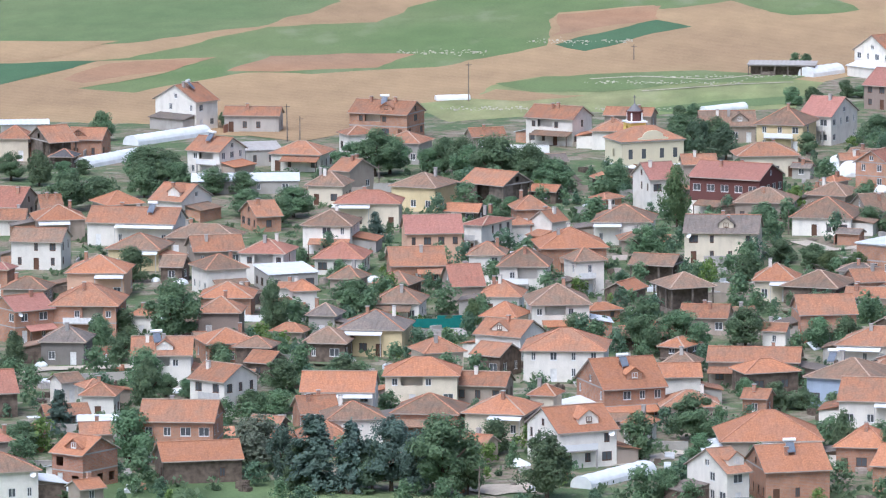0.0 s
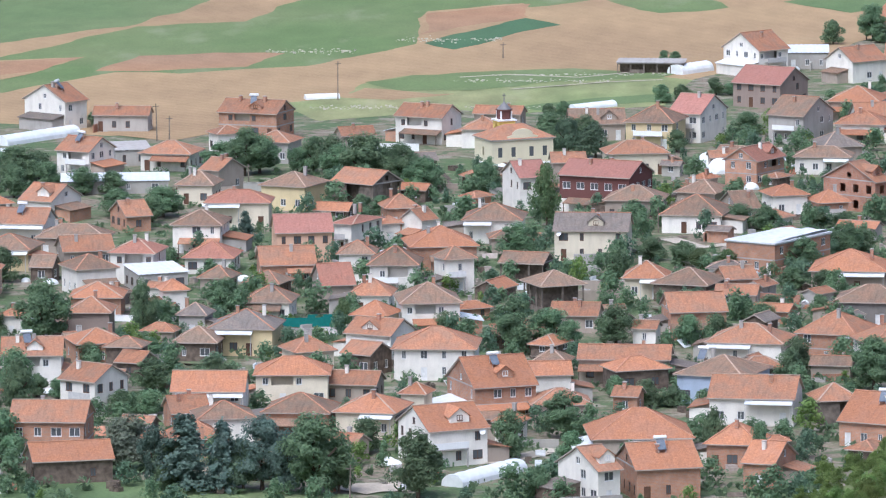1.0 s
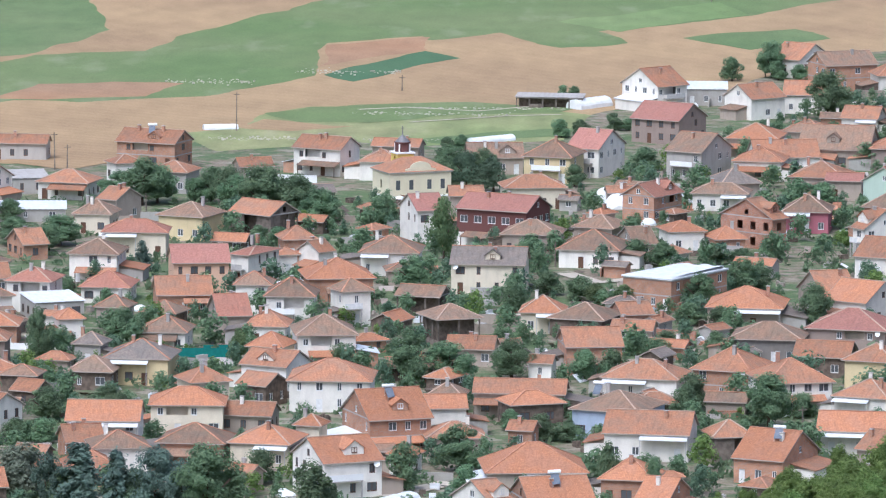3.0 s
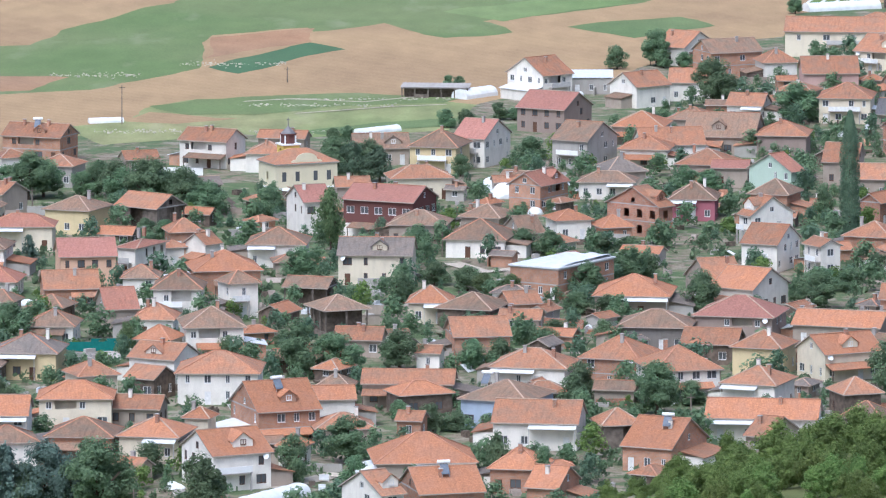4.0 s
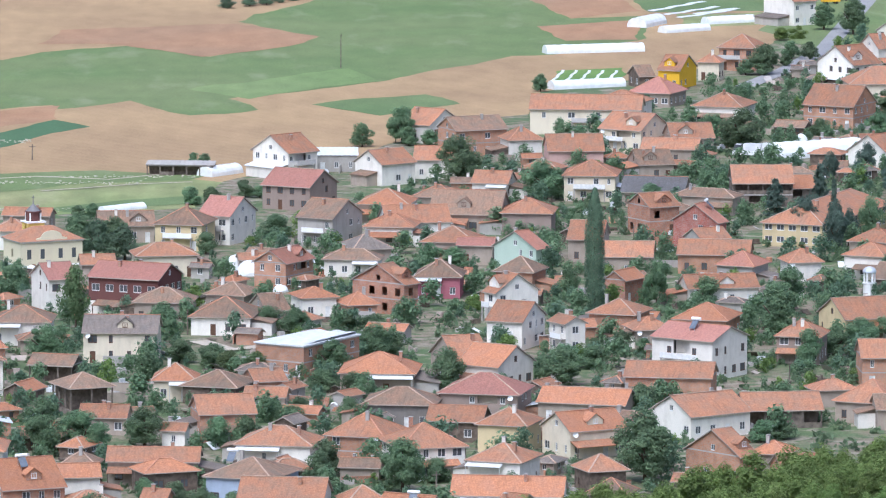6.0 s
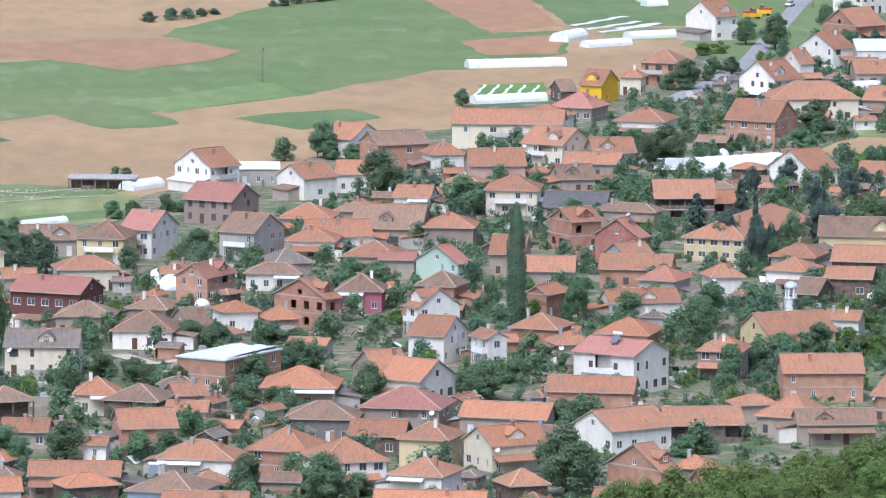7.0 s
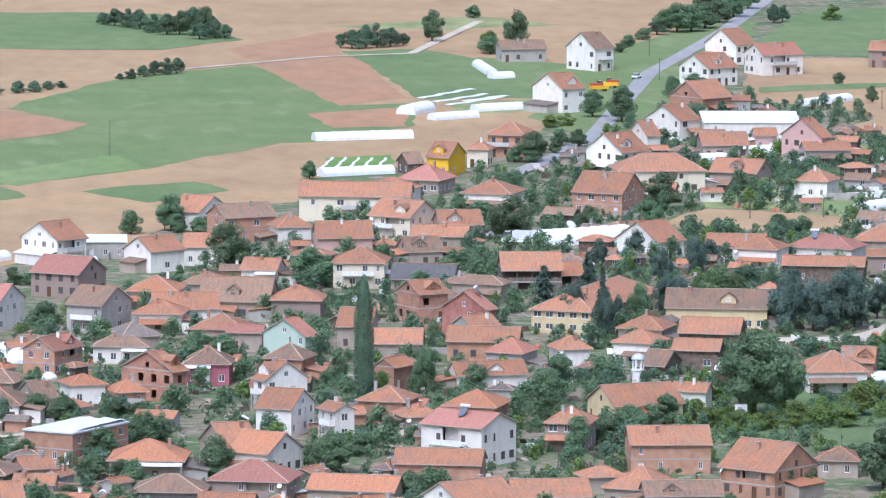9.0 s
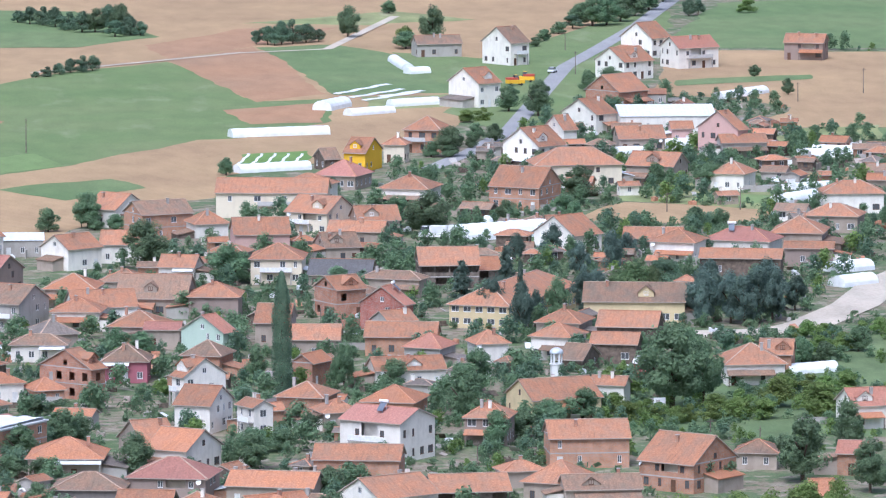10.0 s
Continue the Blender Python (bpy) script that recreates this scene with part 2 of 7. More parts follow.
class Geo:
    """Collects quads and boxes for one mesh."""

    def __init__(self):
        self.v, self.f, self.m = [], [], []

    def poly(self, pts, mat=0):
        k = len(self.v)
        self.v += [tuple(p) for p in pts]
        self.f.append(tuple(range(k, k + len(pts))))
        self.m.append(mat)

    def box(self, x0, y0, z0, x1, y1, z1, mat=0):
        k = len(self.v)
        self.v += [(x, y, z) for z in (z0, z1) for y in (y0, y1) for x in (x0, x1)]
        for q in ((0, 2, 3, 1), (4, 5, 7, 6), (0, 1, 5, 4), (2, 6, 7, 3), (0, 4, 6, 2), (1, 3, 7, 5)):
            self.f.append(tuple(k + i for i in q))
            self.m.append(mat)

    def beam(self, p, q, w, h, mat=0):
        """A bar from p to q, w wide and h high, standing on the line."""
        p, q = Vector(p), Vector(q)
        d = (q - p).normalized()
        s = d.cross(Vector((0, 0, 1)))
        s = s.normalized() * w / 2 if s.length > 0.01 else Vector((w / 2, 0, 0))
        u = s.cross(d).normalized() * h
        k = len(self.v)
        self.v += [tuple(a + b) for a in (p, q) for b in (-s, s, s + u, -s + u)]
        for f in ((0, 1, 2, 3), (7, 6, 5, 4), (0, 4, 5, 1), (1, 5, 6, 2), (2, 6, 7, 3), (3, 7, 4, 0)):
            self.f.append(tuple(k + i for i in f))
            self.m.append(mat)

    def turned(self, pts, n=12, mat=0):
        """A body of revolution from (radius, height) pairs."""
        k = len(self.v)
        for r, z in pts:
            self.v += [(r * math.cos(2 * math.pi * i / n), r * math.sin(2 * math.pi * i / n), z) for i in range(n)]
        for j in range(len(pts) - 1):
            for i in range(n):
                a, b2 = k + j * n + i, k + j * n + (i + 1) % n
                self.f.append((a, b2, b2 + n, a + n))
                self.m.append(mat)

    def mesh(self, name, *mats):
        return build(name, self.v, self.f, mats, self.m)


# ---- the ground: one sheet from the hill under the camera to the horizon ----
CREST = ((-6.0, 10.5), (-0.6, 10.3), (0.25, 9.87), (0.93, 9.73), (1.70, 9.52), (3.04, 9.35), (4.31, 9.08), (5.47, 8.86), (6.76, 8.72), (12.0, 8.5))


def smooth(a, b2, x):
    t = min(1, max(0, (x - a) / (b2 - a)))
    return t * t * (3 - 2 * t)


def height(x, y):
    r = math.hypot(x, y)
    hill = 173.3 * max(0, 1 - r / 820) ** 1.35
    if y < 0:
        return max(hill, 173.3 - 0.12 * r) * smooth(-900, -300, y)
    az = math.degrees(math.atan2(x, max(y, 1)))
    dep = np.interp(az, [c[0] for c in CREST], [c[1] for c in CREST])
    crest = 175 - 650 * math.tan(radians(dep))
    spur = (crest + (650 - r) * 0.10) if r < 650 else crest * (1 - smooth(660, 880, r)) - (r - 650) * 0.03
    spur *= smooth(360, 470, r) * smooth(-1.2, 0.6, az) * (1 - smooth(14, 24, az))
    z = max(hill, spur)
    if z > 3:
        z += 0.9 * noise.noise(Vector((x * 0.04, y * 0.04, 0))) + 0.35 * noise.noise(Vector((x * 0.2, y * 0.2, 0)))
    return max(z, 0)


def ground_sheet():
    xs = np.concatenate([np.linspace(-4200, -420, 12), np.linspace(-380, 380, 96), np.linspace(420, 4200, 12)])
    ys = np.concatenate([np.linspace(-2500, -60, 16), np.linspace(-30, 340, 24), np.linspace(350, 920, 115), np.linspace(960, 4900, 26)])
    verts = [(x, y, height(x, y)) for y in ys for x in xs]
    n = len(xs)
    faces = [(j * n + i, j * n + i + 1, (j + 1) * n + i + 1, (j + 1) * n + i) for j in range(len(ys) - 1) for i in range(n - 1)]
    idx = [1 if max(verts[k][2] for k in f) > 2 else 0 for f in faces]
    me = build("ground", verts, faces, ("ground", "hill_grass"), idx, uv=False)
    me.polygons.foreach_set("use_smooth", [True] * len(faces))
    tagged(new("ground", me), "valley floor of yards and grass below a green hillside", "ground", kind="structure")


ground_sheet()

FIELD_WORDS = {
    "soil": "pale tan bare ploughed soil field", "furrow": "reddish brown freshly tilled field", "meadow": "green pasture with pale worn flecks",
    "crop": "green young crop field in the valley", "dark_crop": "dark green young crop field", "barley": "light green striped cereal plot", "grass": "dry yellowish green grass plot", "scrub": "rough dark green scrubland slope", "lettuce": "bright green vegetable bed in rows",
}


SPOTS, BARE, PLOTS = [], [], []


def inside(x, y, pts):
    hit = False
    for (x0, y0), (x1, y1) in zip(pts, pts[1:] + pts[:1]):
        if (y0 > y) != (y1 > y) and x < x0 + (y - y0) * (x1 - x0) / (y1 - y0):
            hit = not hit
    return hit


def field(kind, layer, pts):
    """A plot of farmland lying on the ground, with its border broken up a little."""
    ring = []
    for (x0, y0), (x1, y1) in zip(pts, pts[1:] + pts[:1]):
        n = max(1, int(math.hypot(x1 - x0, y1 - y0) / 5))
        for i in range(n):
            x, y = x0 + (x1 - x0) * i / n, y0 + (y1 - y0) * i / n
            j = noise.noise_vector(Vector((x * 0.05, y * 0.05, layer))) * 2.2 + noise.noise_vector(Vector((x * 0.24, y * 0.12, layer))) * 0.9
            ring.append((x + j.x, y + j.y * 2, 0.003 * layer))
    me = build("field", ring, [tuple(range(len(ring)))], (kind,), uv=False)
    if me.polygons[0].normal.z < 0:
        me.flip_normals()
    tagged(new("field", me), FIELD_WORDS[kind], "field", kind="structure")
    x0, x1, y0, y1 = min(p[0] for p in pts), max(p[0] for p in pts), min(p[1] for p in pts), max(p[1] for p in pts)
    if layer > 1 and kind not in ("meadow", "grass", "scrub"):
        PLOTS.append((x0, x1, y0, y1, pts))


def tilled(x, y):
    """Whether a place lies on a plot of bare or sown soil, where nothing stands."""
    return any(a <= x <= b2 and c <= y <= d and inside(x, y, p) for a, b2, c, d, p in PLOTS)


field('soil', 1, [(-237, 1458), (-182, 1479), (-150, 1473), (-146, 1461), (-129, 1453), (-109, 1456), (-93, 1496), (-74, 1499), (-26, 1515), (-8, 1560), (19, 1601), (40, 1679), (59, 1692), (63, 1745), (86, 1773), (119, 1827), (164, 2044), (207, 2248), (286, 2888), (-396, 2261)])
field('crop', 2, [(-241, 1586), (-170, 1630), (-143, 1669), (-129, 1722), (-142, 1809), (-267, 1757)])
field('meadow', 3, [(-222, 1455), (-160, 1531), (-140, 1568), (-123, 1567), (-110, 1574), (-98, 1579), (-75, 1624), (-76, 1636), (-76, 1696), (-53, 1715), (-52, 1702), (-36, 1721), (-22, 1688), (-4, 1701), (-13, 1725), (24, 1770), (59, 1834), (69, 1839), (95, 1884), (99, 1950), (78, 1941), (59, 2072), (26, 2036), (10, 2001), (-12, 1933), (10, 1887), (-17, 1834), (-39, 1865), (-61, 1846), (-84, 1794), (-108, 1721), (-117, 1674), (-142, 1665), (-167, 1597), (-235, 1547)])
field('crop', 4, [(186, 2023), (207, 2108), (269, 2101), (323, 2088), (360, 2330), (238, 2280)])
field('scrub', 5, [(118, 1329), (127, 1370), (148, 1395), (182, 1420), (219, 1417), (197, 1269), (146, 1269), (117, 1275), (107, 1291)])
field('scrub', 6, [(-142, 1017), (-116, 1033), (-101, 1037), (-82, 1032), (-58, 1024), (-56, 996), (-137, 982)])
field('furrow', 7, [(-143, 1570), (-136, 1603), (-120, 1608), (-104, 1605), (-110, 1576)])
field('dark_crop', 8, [(-75, 1626), (-53, 1680), (-44, 1663), (-67, 1614)])
field('crop', 9, [(86, 2119), (110, 2129), (136, 2069), (133, 1964), (100, 1962), (93, 2049)])
field('soil', 10, [(206, 2102), (268, 2089), (305, 2080), (272, 1853), (204, 1857), (220, 1914), (189, 1968)])
field('soil', 11, [(138, 1638), (153, 1676), (186, 1654), (181, 1630), (151, 1626)])
field('grass', 12, [(153, 1691), (168, 1726), (193, 1694), (186, 1656), (154, 1677)])
field('soil', 13, [(193, 1749), (220, 1722), (203, 1718), (195, 1721)])
field('soil', 14, [(58, 1826), (94, 1863), (94, 1837), (62, 1795)])
field('grass', 15, [(107, 1954), (131, 1959), (128, 1922), (108, 1914)])
field('furrow', 16, [(-75, 1643), (-75, 1693), (-53, 1713), (-52, 1682)])
field('grass', 17, [(-101, 1506), (-85, 1520), (-84, 1543), (-73, 1561), (-27, 1563), (-12, 1549), (-17, 1504), (-39, 1492), (-50, 1486), (-62, 1495), (-75, 1486), (-89, 1476)])
field('barley', 18, [(-22, 1752), (17, 1801), (23, 1771), (-8, 1729)])
field('crop', 19, [(7, 1715), (35, 1741), (43, 1715), (23, 1688)])
field('furrow', 20, [(59, 2072), (85, 2121), (93, 2049), (98, 1962), (78, 1941)])
field('furrow', 21, [(68, 1917), (97, 1938), (94, 1882), (74, 1876)])
field('furrow', 22, [(52, 2128), (84, 2188), (113, 2189), (85, 2123), (59, 2083)])
field('crop', 23, [(-56, 2121), (10, 2127), (32, 2125), (59, 2160), (34, 2263), (-59, 2271)])
field('grass', 24, [(85, 2209), (134, 2254), (158, 2218), (121, 2200)])
field('crop', 25, [(203, 1820), (212, 1847), (273, 1861), (266, 1815), (234, 1825)])
field('furrow', 26, [(-63, 1868), (-57, 1906), (-12, 1928), (10, 1887), (3, 1859), (-20, 1833), (-41, 1865)])
field('soil', 27, [(-227, 1463), (-234, 1513), (-190, 1543), (-184, 1558), (-173, 1592), (-149, 1598), (-156, 1569), (-172, 1536), (-159, 1529), (-161, 1503), (-182, 1478)])
field('soil', 28, [(-83, 1535), (-63, 1525), (-76, 1513), (-87, 1520)])
field('meadow', 29, [(124, 2101), (148, 2076), (180, 2162), (194, 2204), (219, 2247), (207, 2108), (186, 2004), (153, 1824), (139, 1841), (127, 1905), (133, 1964)])
field('lettuce', 30, [(67, 1770), (68, 1796), (86, 1803), (84, 1772)])
field('barley', 34, [(170, 1675), (190, 1667), (194, 1686), (175, 1694)])
field('soil', 35, [(-149, 1508), (-109, 1508), (-110, 1455), (-117, 1444), (-128, 1453), (-135, 1466), (-146, 1477)])
field('meadow', 36, [(-83, 1545), (-74, 1561), (-39, 1571), (-14, 1566), (-19, 1552), (-46, 1544), (-60, 1530), (-73, 1529)])
field('crop', 37, [(-48, 1503), (-32, 1517), (-16, 1524), (-16, 1507), (-33, 1501), (-44, 1493)])
field('crop', 38, [(196, 1999), (237, 2014), (236, 1998), (196, 1981)])
field('grass', 39, [(204, 1847), (237, 1860), (233, 1823), (202, 1817)])
field('soil', 40, [(187, 1968), (237, 1996), (232, 1968), (192, 1947)])
field('furrow', 31, [(-171, 1587), (-149, 1598), (-155, 1574), (-172, 1545), (-178, 1556)])
field('soil', 32, [(-244, 1578), (-195, 1589), (-184, 1599), (-173, 1635), (-201, 1633), (-251, 1622)])
field('dark_crop', 33, [(-235, 1515), (-190, 1545), (-184, 1559), (-173, 1592), (-195, 1587), (-244, 1576)])


def ribbon(name, pts, width, mat, z, label):
    left, right = [], []
    P = [Vector((x, y, 0)) for x, y in pts]
    for i, p in enumerate(P):
        d = (P[min(i + 1, len(P) - 1)] - P[max(i - 1, 0)]).normalized()
        s = Vector((-d.y, d.x, 0)) * width / 2
        left.append((p.x + s.x, p.y + s.y, z))
        right.append((p.x - s.x, p.y - s.y, z))
    for p, q in zip(P, P[1:]):
        k = max(1, int((q - p).length / width))
        BARE.extend(((p.x + (q.x - p.x) * i / k, p.y + (q.y - p.y) * i / k, width * 0.75) for i in range(k)) if name != "field_track" else ())
    n = len(P)
    me = build(name, left + right, [(i, n + i, n + i + 1, i + 1) for i in range(n - 1)], (mat,), uv=False)
    tagged(new(name, me), label, name, kind="structure")


ribbon("road", [(240, 2366), (205, 2192), (186, 2110), (170, 2043), (160, 1980), (140, 1853), (126, 1797), (113, 1755)], 5.0, "asphalt", 0.2, "grey asphalt village road leading out to the fields")
ribbon("dirt_road", [(206, 1538), (193, 1507), (182, 1467), (169, 1435), (161, 1423), (146, 1421), (137, 1414)], 10.0, "track", 0.2, "pale dusty gravel road")
ribbon("lane", [(-39, 1048), (-33, 1055), (-29, 1061)], 4.0, "track", 0.19, "pale dusty lane between houses")
ribbon("lane", [(-15, 1294), (-9, 1282), (-2, 1288)], 4.0, "track", 0.19, "pale dusty lane between houses")
ribbon("lane", [(-58, 1024), (-55, 1027), (-50, 1028)], 8.0, "track", 0.19, "pale concrete yard at the edge of the village")
ribbon("lane", [(-139, 1136), (-133, 1140), (-118, 1143)], 4.0, "track", 0.19, "pale dusty lane between houses")
ribbon("field_track", [(19, 2037), (57, 2076), (79, 2099), (106, 2111), (133, 2232)], 3.0, "track", 0.19, "pale dirt track between fields")

ribbon("field_track", [(-63, 1555), (-53, 1560), (-37, 1554), (-27, 1563), (-14, 1568)], 1.3, "track", 0.19, "pale trodden path between meadow plots")
ribbon("field_track", [(-51, 1532), (-43, 1537), (-31, 1545), (-19, 1549)], 1.0, "track", 0.19, "pale trodden path between meadow plots")

# ---- houses ----
rng = random.Random(11)
porch_rng = random.Random(5)
WINDOWS = {}


def window_mesh(w, h, style):
    key = (w, h, style)
    if key not in WINDOWS:
        g = Geo()
        t = 0.08
        g.box(-w / 2, 0.02, 0, -w / 2 + t, 0.10, h)
        g.box(w / 2 - t, 0.02, 0, w / 2, 0.10, h)
        for s in (-1, 1):
            a, b2 = sorted((s * 0.04, s * (w / 2 - t)))
            g.box(a, 0.02, 0, b2, 0.10, t)
            g.box(a, 0.02, h - t, b2, 0.10, h)
        g.box(-0.04, 0.02, 0, 0.04, 0.10, h)
        g.box(-w / 2, -0.08, -0.07, w / 2, 0.02, 0)
        p = Geo()
        p.box(-w / 2 + t - 0.01, 0.055, t - 0.01, w / 2 - t + 0.01, 0.065, h - t + 0.01)
        WINDOWS[key] = (g.mesh("window", style), p.mesh("pane", "glass"))
    return WINDOWS[key]


def door_mesh(style):
    key = ("door", style)
    if key not in WINDOWS:
        g = Geo()
        g.box(-0.5, 0.02, 0, -0.42, 0.12, 2.1)
        g.box(0.42, 0.02, 0, 0.5, 0.12, 2.1)
        g.box(-0.42, 0.02, 2.02, 0.42, 0.12, 2.1)
        g.box(-0.42, 0.06, 0, 0.42, 0.11, 2.02)
        for z0, z1 in ((0.15, 0.85), (1.0, 1.9)):
            g.box(-0.3, 0.045, z0, 0.3, 0.06, z1)
        WINDOWS[key] = g.mesh("door", style)
    return WINDOWS[key]


def wall_side(g, a, d, n, width, z0, z1, holes, depth=0.22):
    """One side of a house: a sheet with openings and their reveals. a: lower left corner seen from outside, d: along, n: outwards."""
    us = sorted({0, width, *[v for h in holes for v in (h[0], h[2])]})
    zs = sorted({z0, z1, *[v for h in holes for v in (h[1], h[3])]})
    P = lambda u, z, k=0.0: (a[0] + d[0] * u - n[0] * k, a[1] + d[1] * u - n[1] * k, z)
    for i in range(len(us) - 1):
        for j in range(len(zs) - 1):
            u, z = (us[i] + us[i + 1]) / 2, (zs[j] + zs[j + 1]) / 2
            if not any(h[0] < u < h[2] and h[1] < z < h[3] for h in holes):
                g.poly([P(us[i], zs[j]), P(us[i + 1], zs[j]), P(us[i + 1], zs[j + 1]), P(us[i], zs[j + 1])])
    for u0, v0, u1, v1 in holes:
        for (ua, va), (ub, vb) in (((u0, v0), (u1, v0)), ((u1, v0), (u1, v1)), ((u1, v1), (u0, v1)), ((u0, v1), (u0, v0))):
            g.poly([P(ua, va), P(ua, va, depth), P(ub, vb, depth), P(ub, vb)])


def roof_mesh(kind, L, W, zt, tp, tile):
    """L and W with the overhang; zt: height of the eaves' upper edge; tp: rise per metre. Returns the mesh and its ridge lines."""
    a, b2, th = L / 2, W / 2, 0.16
    g = Geo()
    lines = []

    def slab(pts):
        low = [(x, y, z - th) for x, y, z in pts]
        g.poly(pts, 0)
        g.poly(low[::-1], 1)
        for i in range(len(pts)):
            j = (i + 1) % len(pts)
            g.poly([pts[i], low[i], low[j], pts[j]], 1)

    if kind == "g":
        zr = zt + b2 * tp
        # the slope bows a little between ridge and eaves
        n = max(2, int(L / 2.5))
        for s in (-1, 1):
            rows = []
            for k in range(4):
                f = k / 3
                rows.append([(-a + L * i / n, s * b2 * (1 - f), zt + b2 * tp * f - (0.05 * rng.random() + 0.04 if 0 < k < 3 else 0.05 * rng.random())) for i in range(n + 1)])
            for k in range(3):
                for i in range(n):
                    q = [rows[k][i], rows[k][i + 1], rows[k + 1][i + 1], rows[k + 1][i]]
                    g.poly(q if s < 0 else q[::-1], 0)
            e = [(-a, s * b2, zt - th), (a, s * b2, zt - th), (a, 0, zr - th), (-a, 0, zr - th)]
            g.poly(e[::-1] if s < 0 else e, 1)
            g.poly([(-a, s * b2, zt - th), (a, s * b2, zt - th), (a, s * b2, zt + 0.02), (-a, s * b2, zt + 0.02)][:: 1 if s < 0 else -1], 1)
            for x in (-a, a):
                g.poly([(x, s * b2, zt - th), (x, 0, zr - th), (x, 0, zr + 0.02), (x, s * b2, zt + 0.02)], 1)
        lines = [((-a, 0, zr), (a, 0, zr))]
    elif kind == "h":
        i = min(b2, a * 0.97)
        zr = zt + b2 * tp if b2 <= a else zt + i * tp
        A, B, C, D = (-a, -b2, zt), (a, -b2, zt), (a, b2, zt), (-a, b2, zt)
        E, F = (-a + i, 0, zr), (a - i, 0, zr)
        for q in ((A, B, F, E), (C, D, E, F), (B, C, F), (D, A, E)):
            slab(list(q))
        lines = [(E, F), (A, E), (D, E), (B, F), (C, F)]
    elif kind == "s":
        n = max(6, int(L / 0.5))
        lip = lambda k: 0.06 * (k % 2)
        X = [-a + L * k / n for k in range(n + 1)]
        for k in range(n):
            p, q = (X[k], lip(k)), (X[k + 1], lip(k + 1))
            g.poly([(p[0], -b2, zt + p[1]), (q[0], -b2, zt + q[1]), (q[0], b2, zt + W * tp + q[1]), (p[0], b2, zt + W * tp + p[1])])
            g.poly([(p[0], b2, zt + W * tp + p[1] - 0.09), (q[0], b2, zt + W * tp + q[1] - 0.09), (q[0], -b2, zt + q[1] - 0.09), (p[0], -b2, zt + p[1] - 0.09)], 1)
            g.poly([(p[0], -b2, zt + p[1] - 0.09), (q[0], -b2, zt + q[1] - 0.09), (q[0], -b2, zt + q[1]), (p[0], -b2, zt + p[1])], 1)
    else:
        g.box(-a, -b2, zt - 0.05, a, b2, zt + 0.22, 0)
        k = 9
        for i in range(k):
            x0, x1 = -a * 0.9 + 1.8 * a * i / k, -a * 0.9 + 1.8 * a * (i + 1) / k
            up = lambda q: zt + 0.3 + 0.16 * math.sin(q * 1.7) + 0.1 * math.sin(q * 0.6)
            g.poly([(x0, -b2 * 0.9, zt + 0.22), (x1, -b2 * 0.9, zt + 0.22), (x1, -b2 * 0.5, up(x1)), (x0, -b2 * 0.5, up(x0))])
            g.poly([(x0, -b2 * 0.5, up(x0)), (x1, -b2 * 0.5, up(x1)), (x1, b2 * 0.9, up(x1) + 0.25), (x0, b2 * 0.9, up(x0) + 0.25)])
            g.poly([(x0, b2 * 0.9, up(x0) + 0.25), (x1, b2 * 0.9, up(x1) + 0.25), (x1, b2 * 0.9, zt + 0.22), (x0, b2 * 0.9, zt + 0.22)])
    mat = {"white": "sheet", "grey": "tile_grey" if kind in "gh" else "concrete"}.get(tile, "tile_" + tile)
    return g.mesh("roof", mat, "soffit" if kind in "gh" else mat), lines


TILE_WORDS = {"orange": "bright orange clay tile", "rust": "weathered rust-red tile", "red": "red tile", "pink": "pinkish red tile", "brown": "old brown tile", "grey": "grey weathered", "slate": "dark grey", "white": "white sheet"}
WALL_WORDS = {"white": "white plastered", "cream": "cream plastered", "grey": "grey rendered", "plaster": "dull unpainted", "taupe": "brown rendered", "peach": "peach painted", "yellow": "pale yellow", "yolk": "bright yellow",
              "blush": "pale pink", "mint": "mint green", "blue": "faded blue", "maroon": "dark maroon clad", "magenta": "magenta painted", "stone": "rough grey stone", "brick": "bare orange brick",
              "openbrick": "unfinished open brick", "redbrick": "dark red brick", "wood": "dark timber", "open": "open-sided timber"}
ROOF_WORDS = {"g": "gabled roof", "h": "hipped roof", "s": "lean-to roof", "f": "flat roof"}


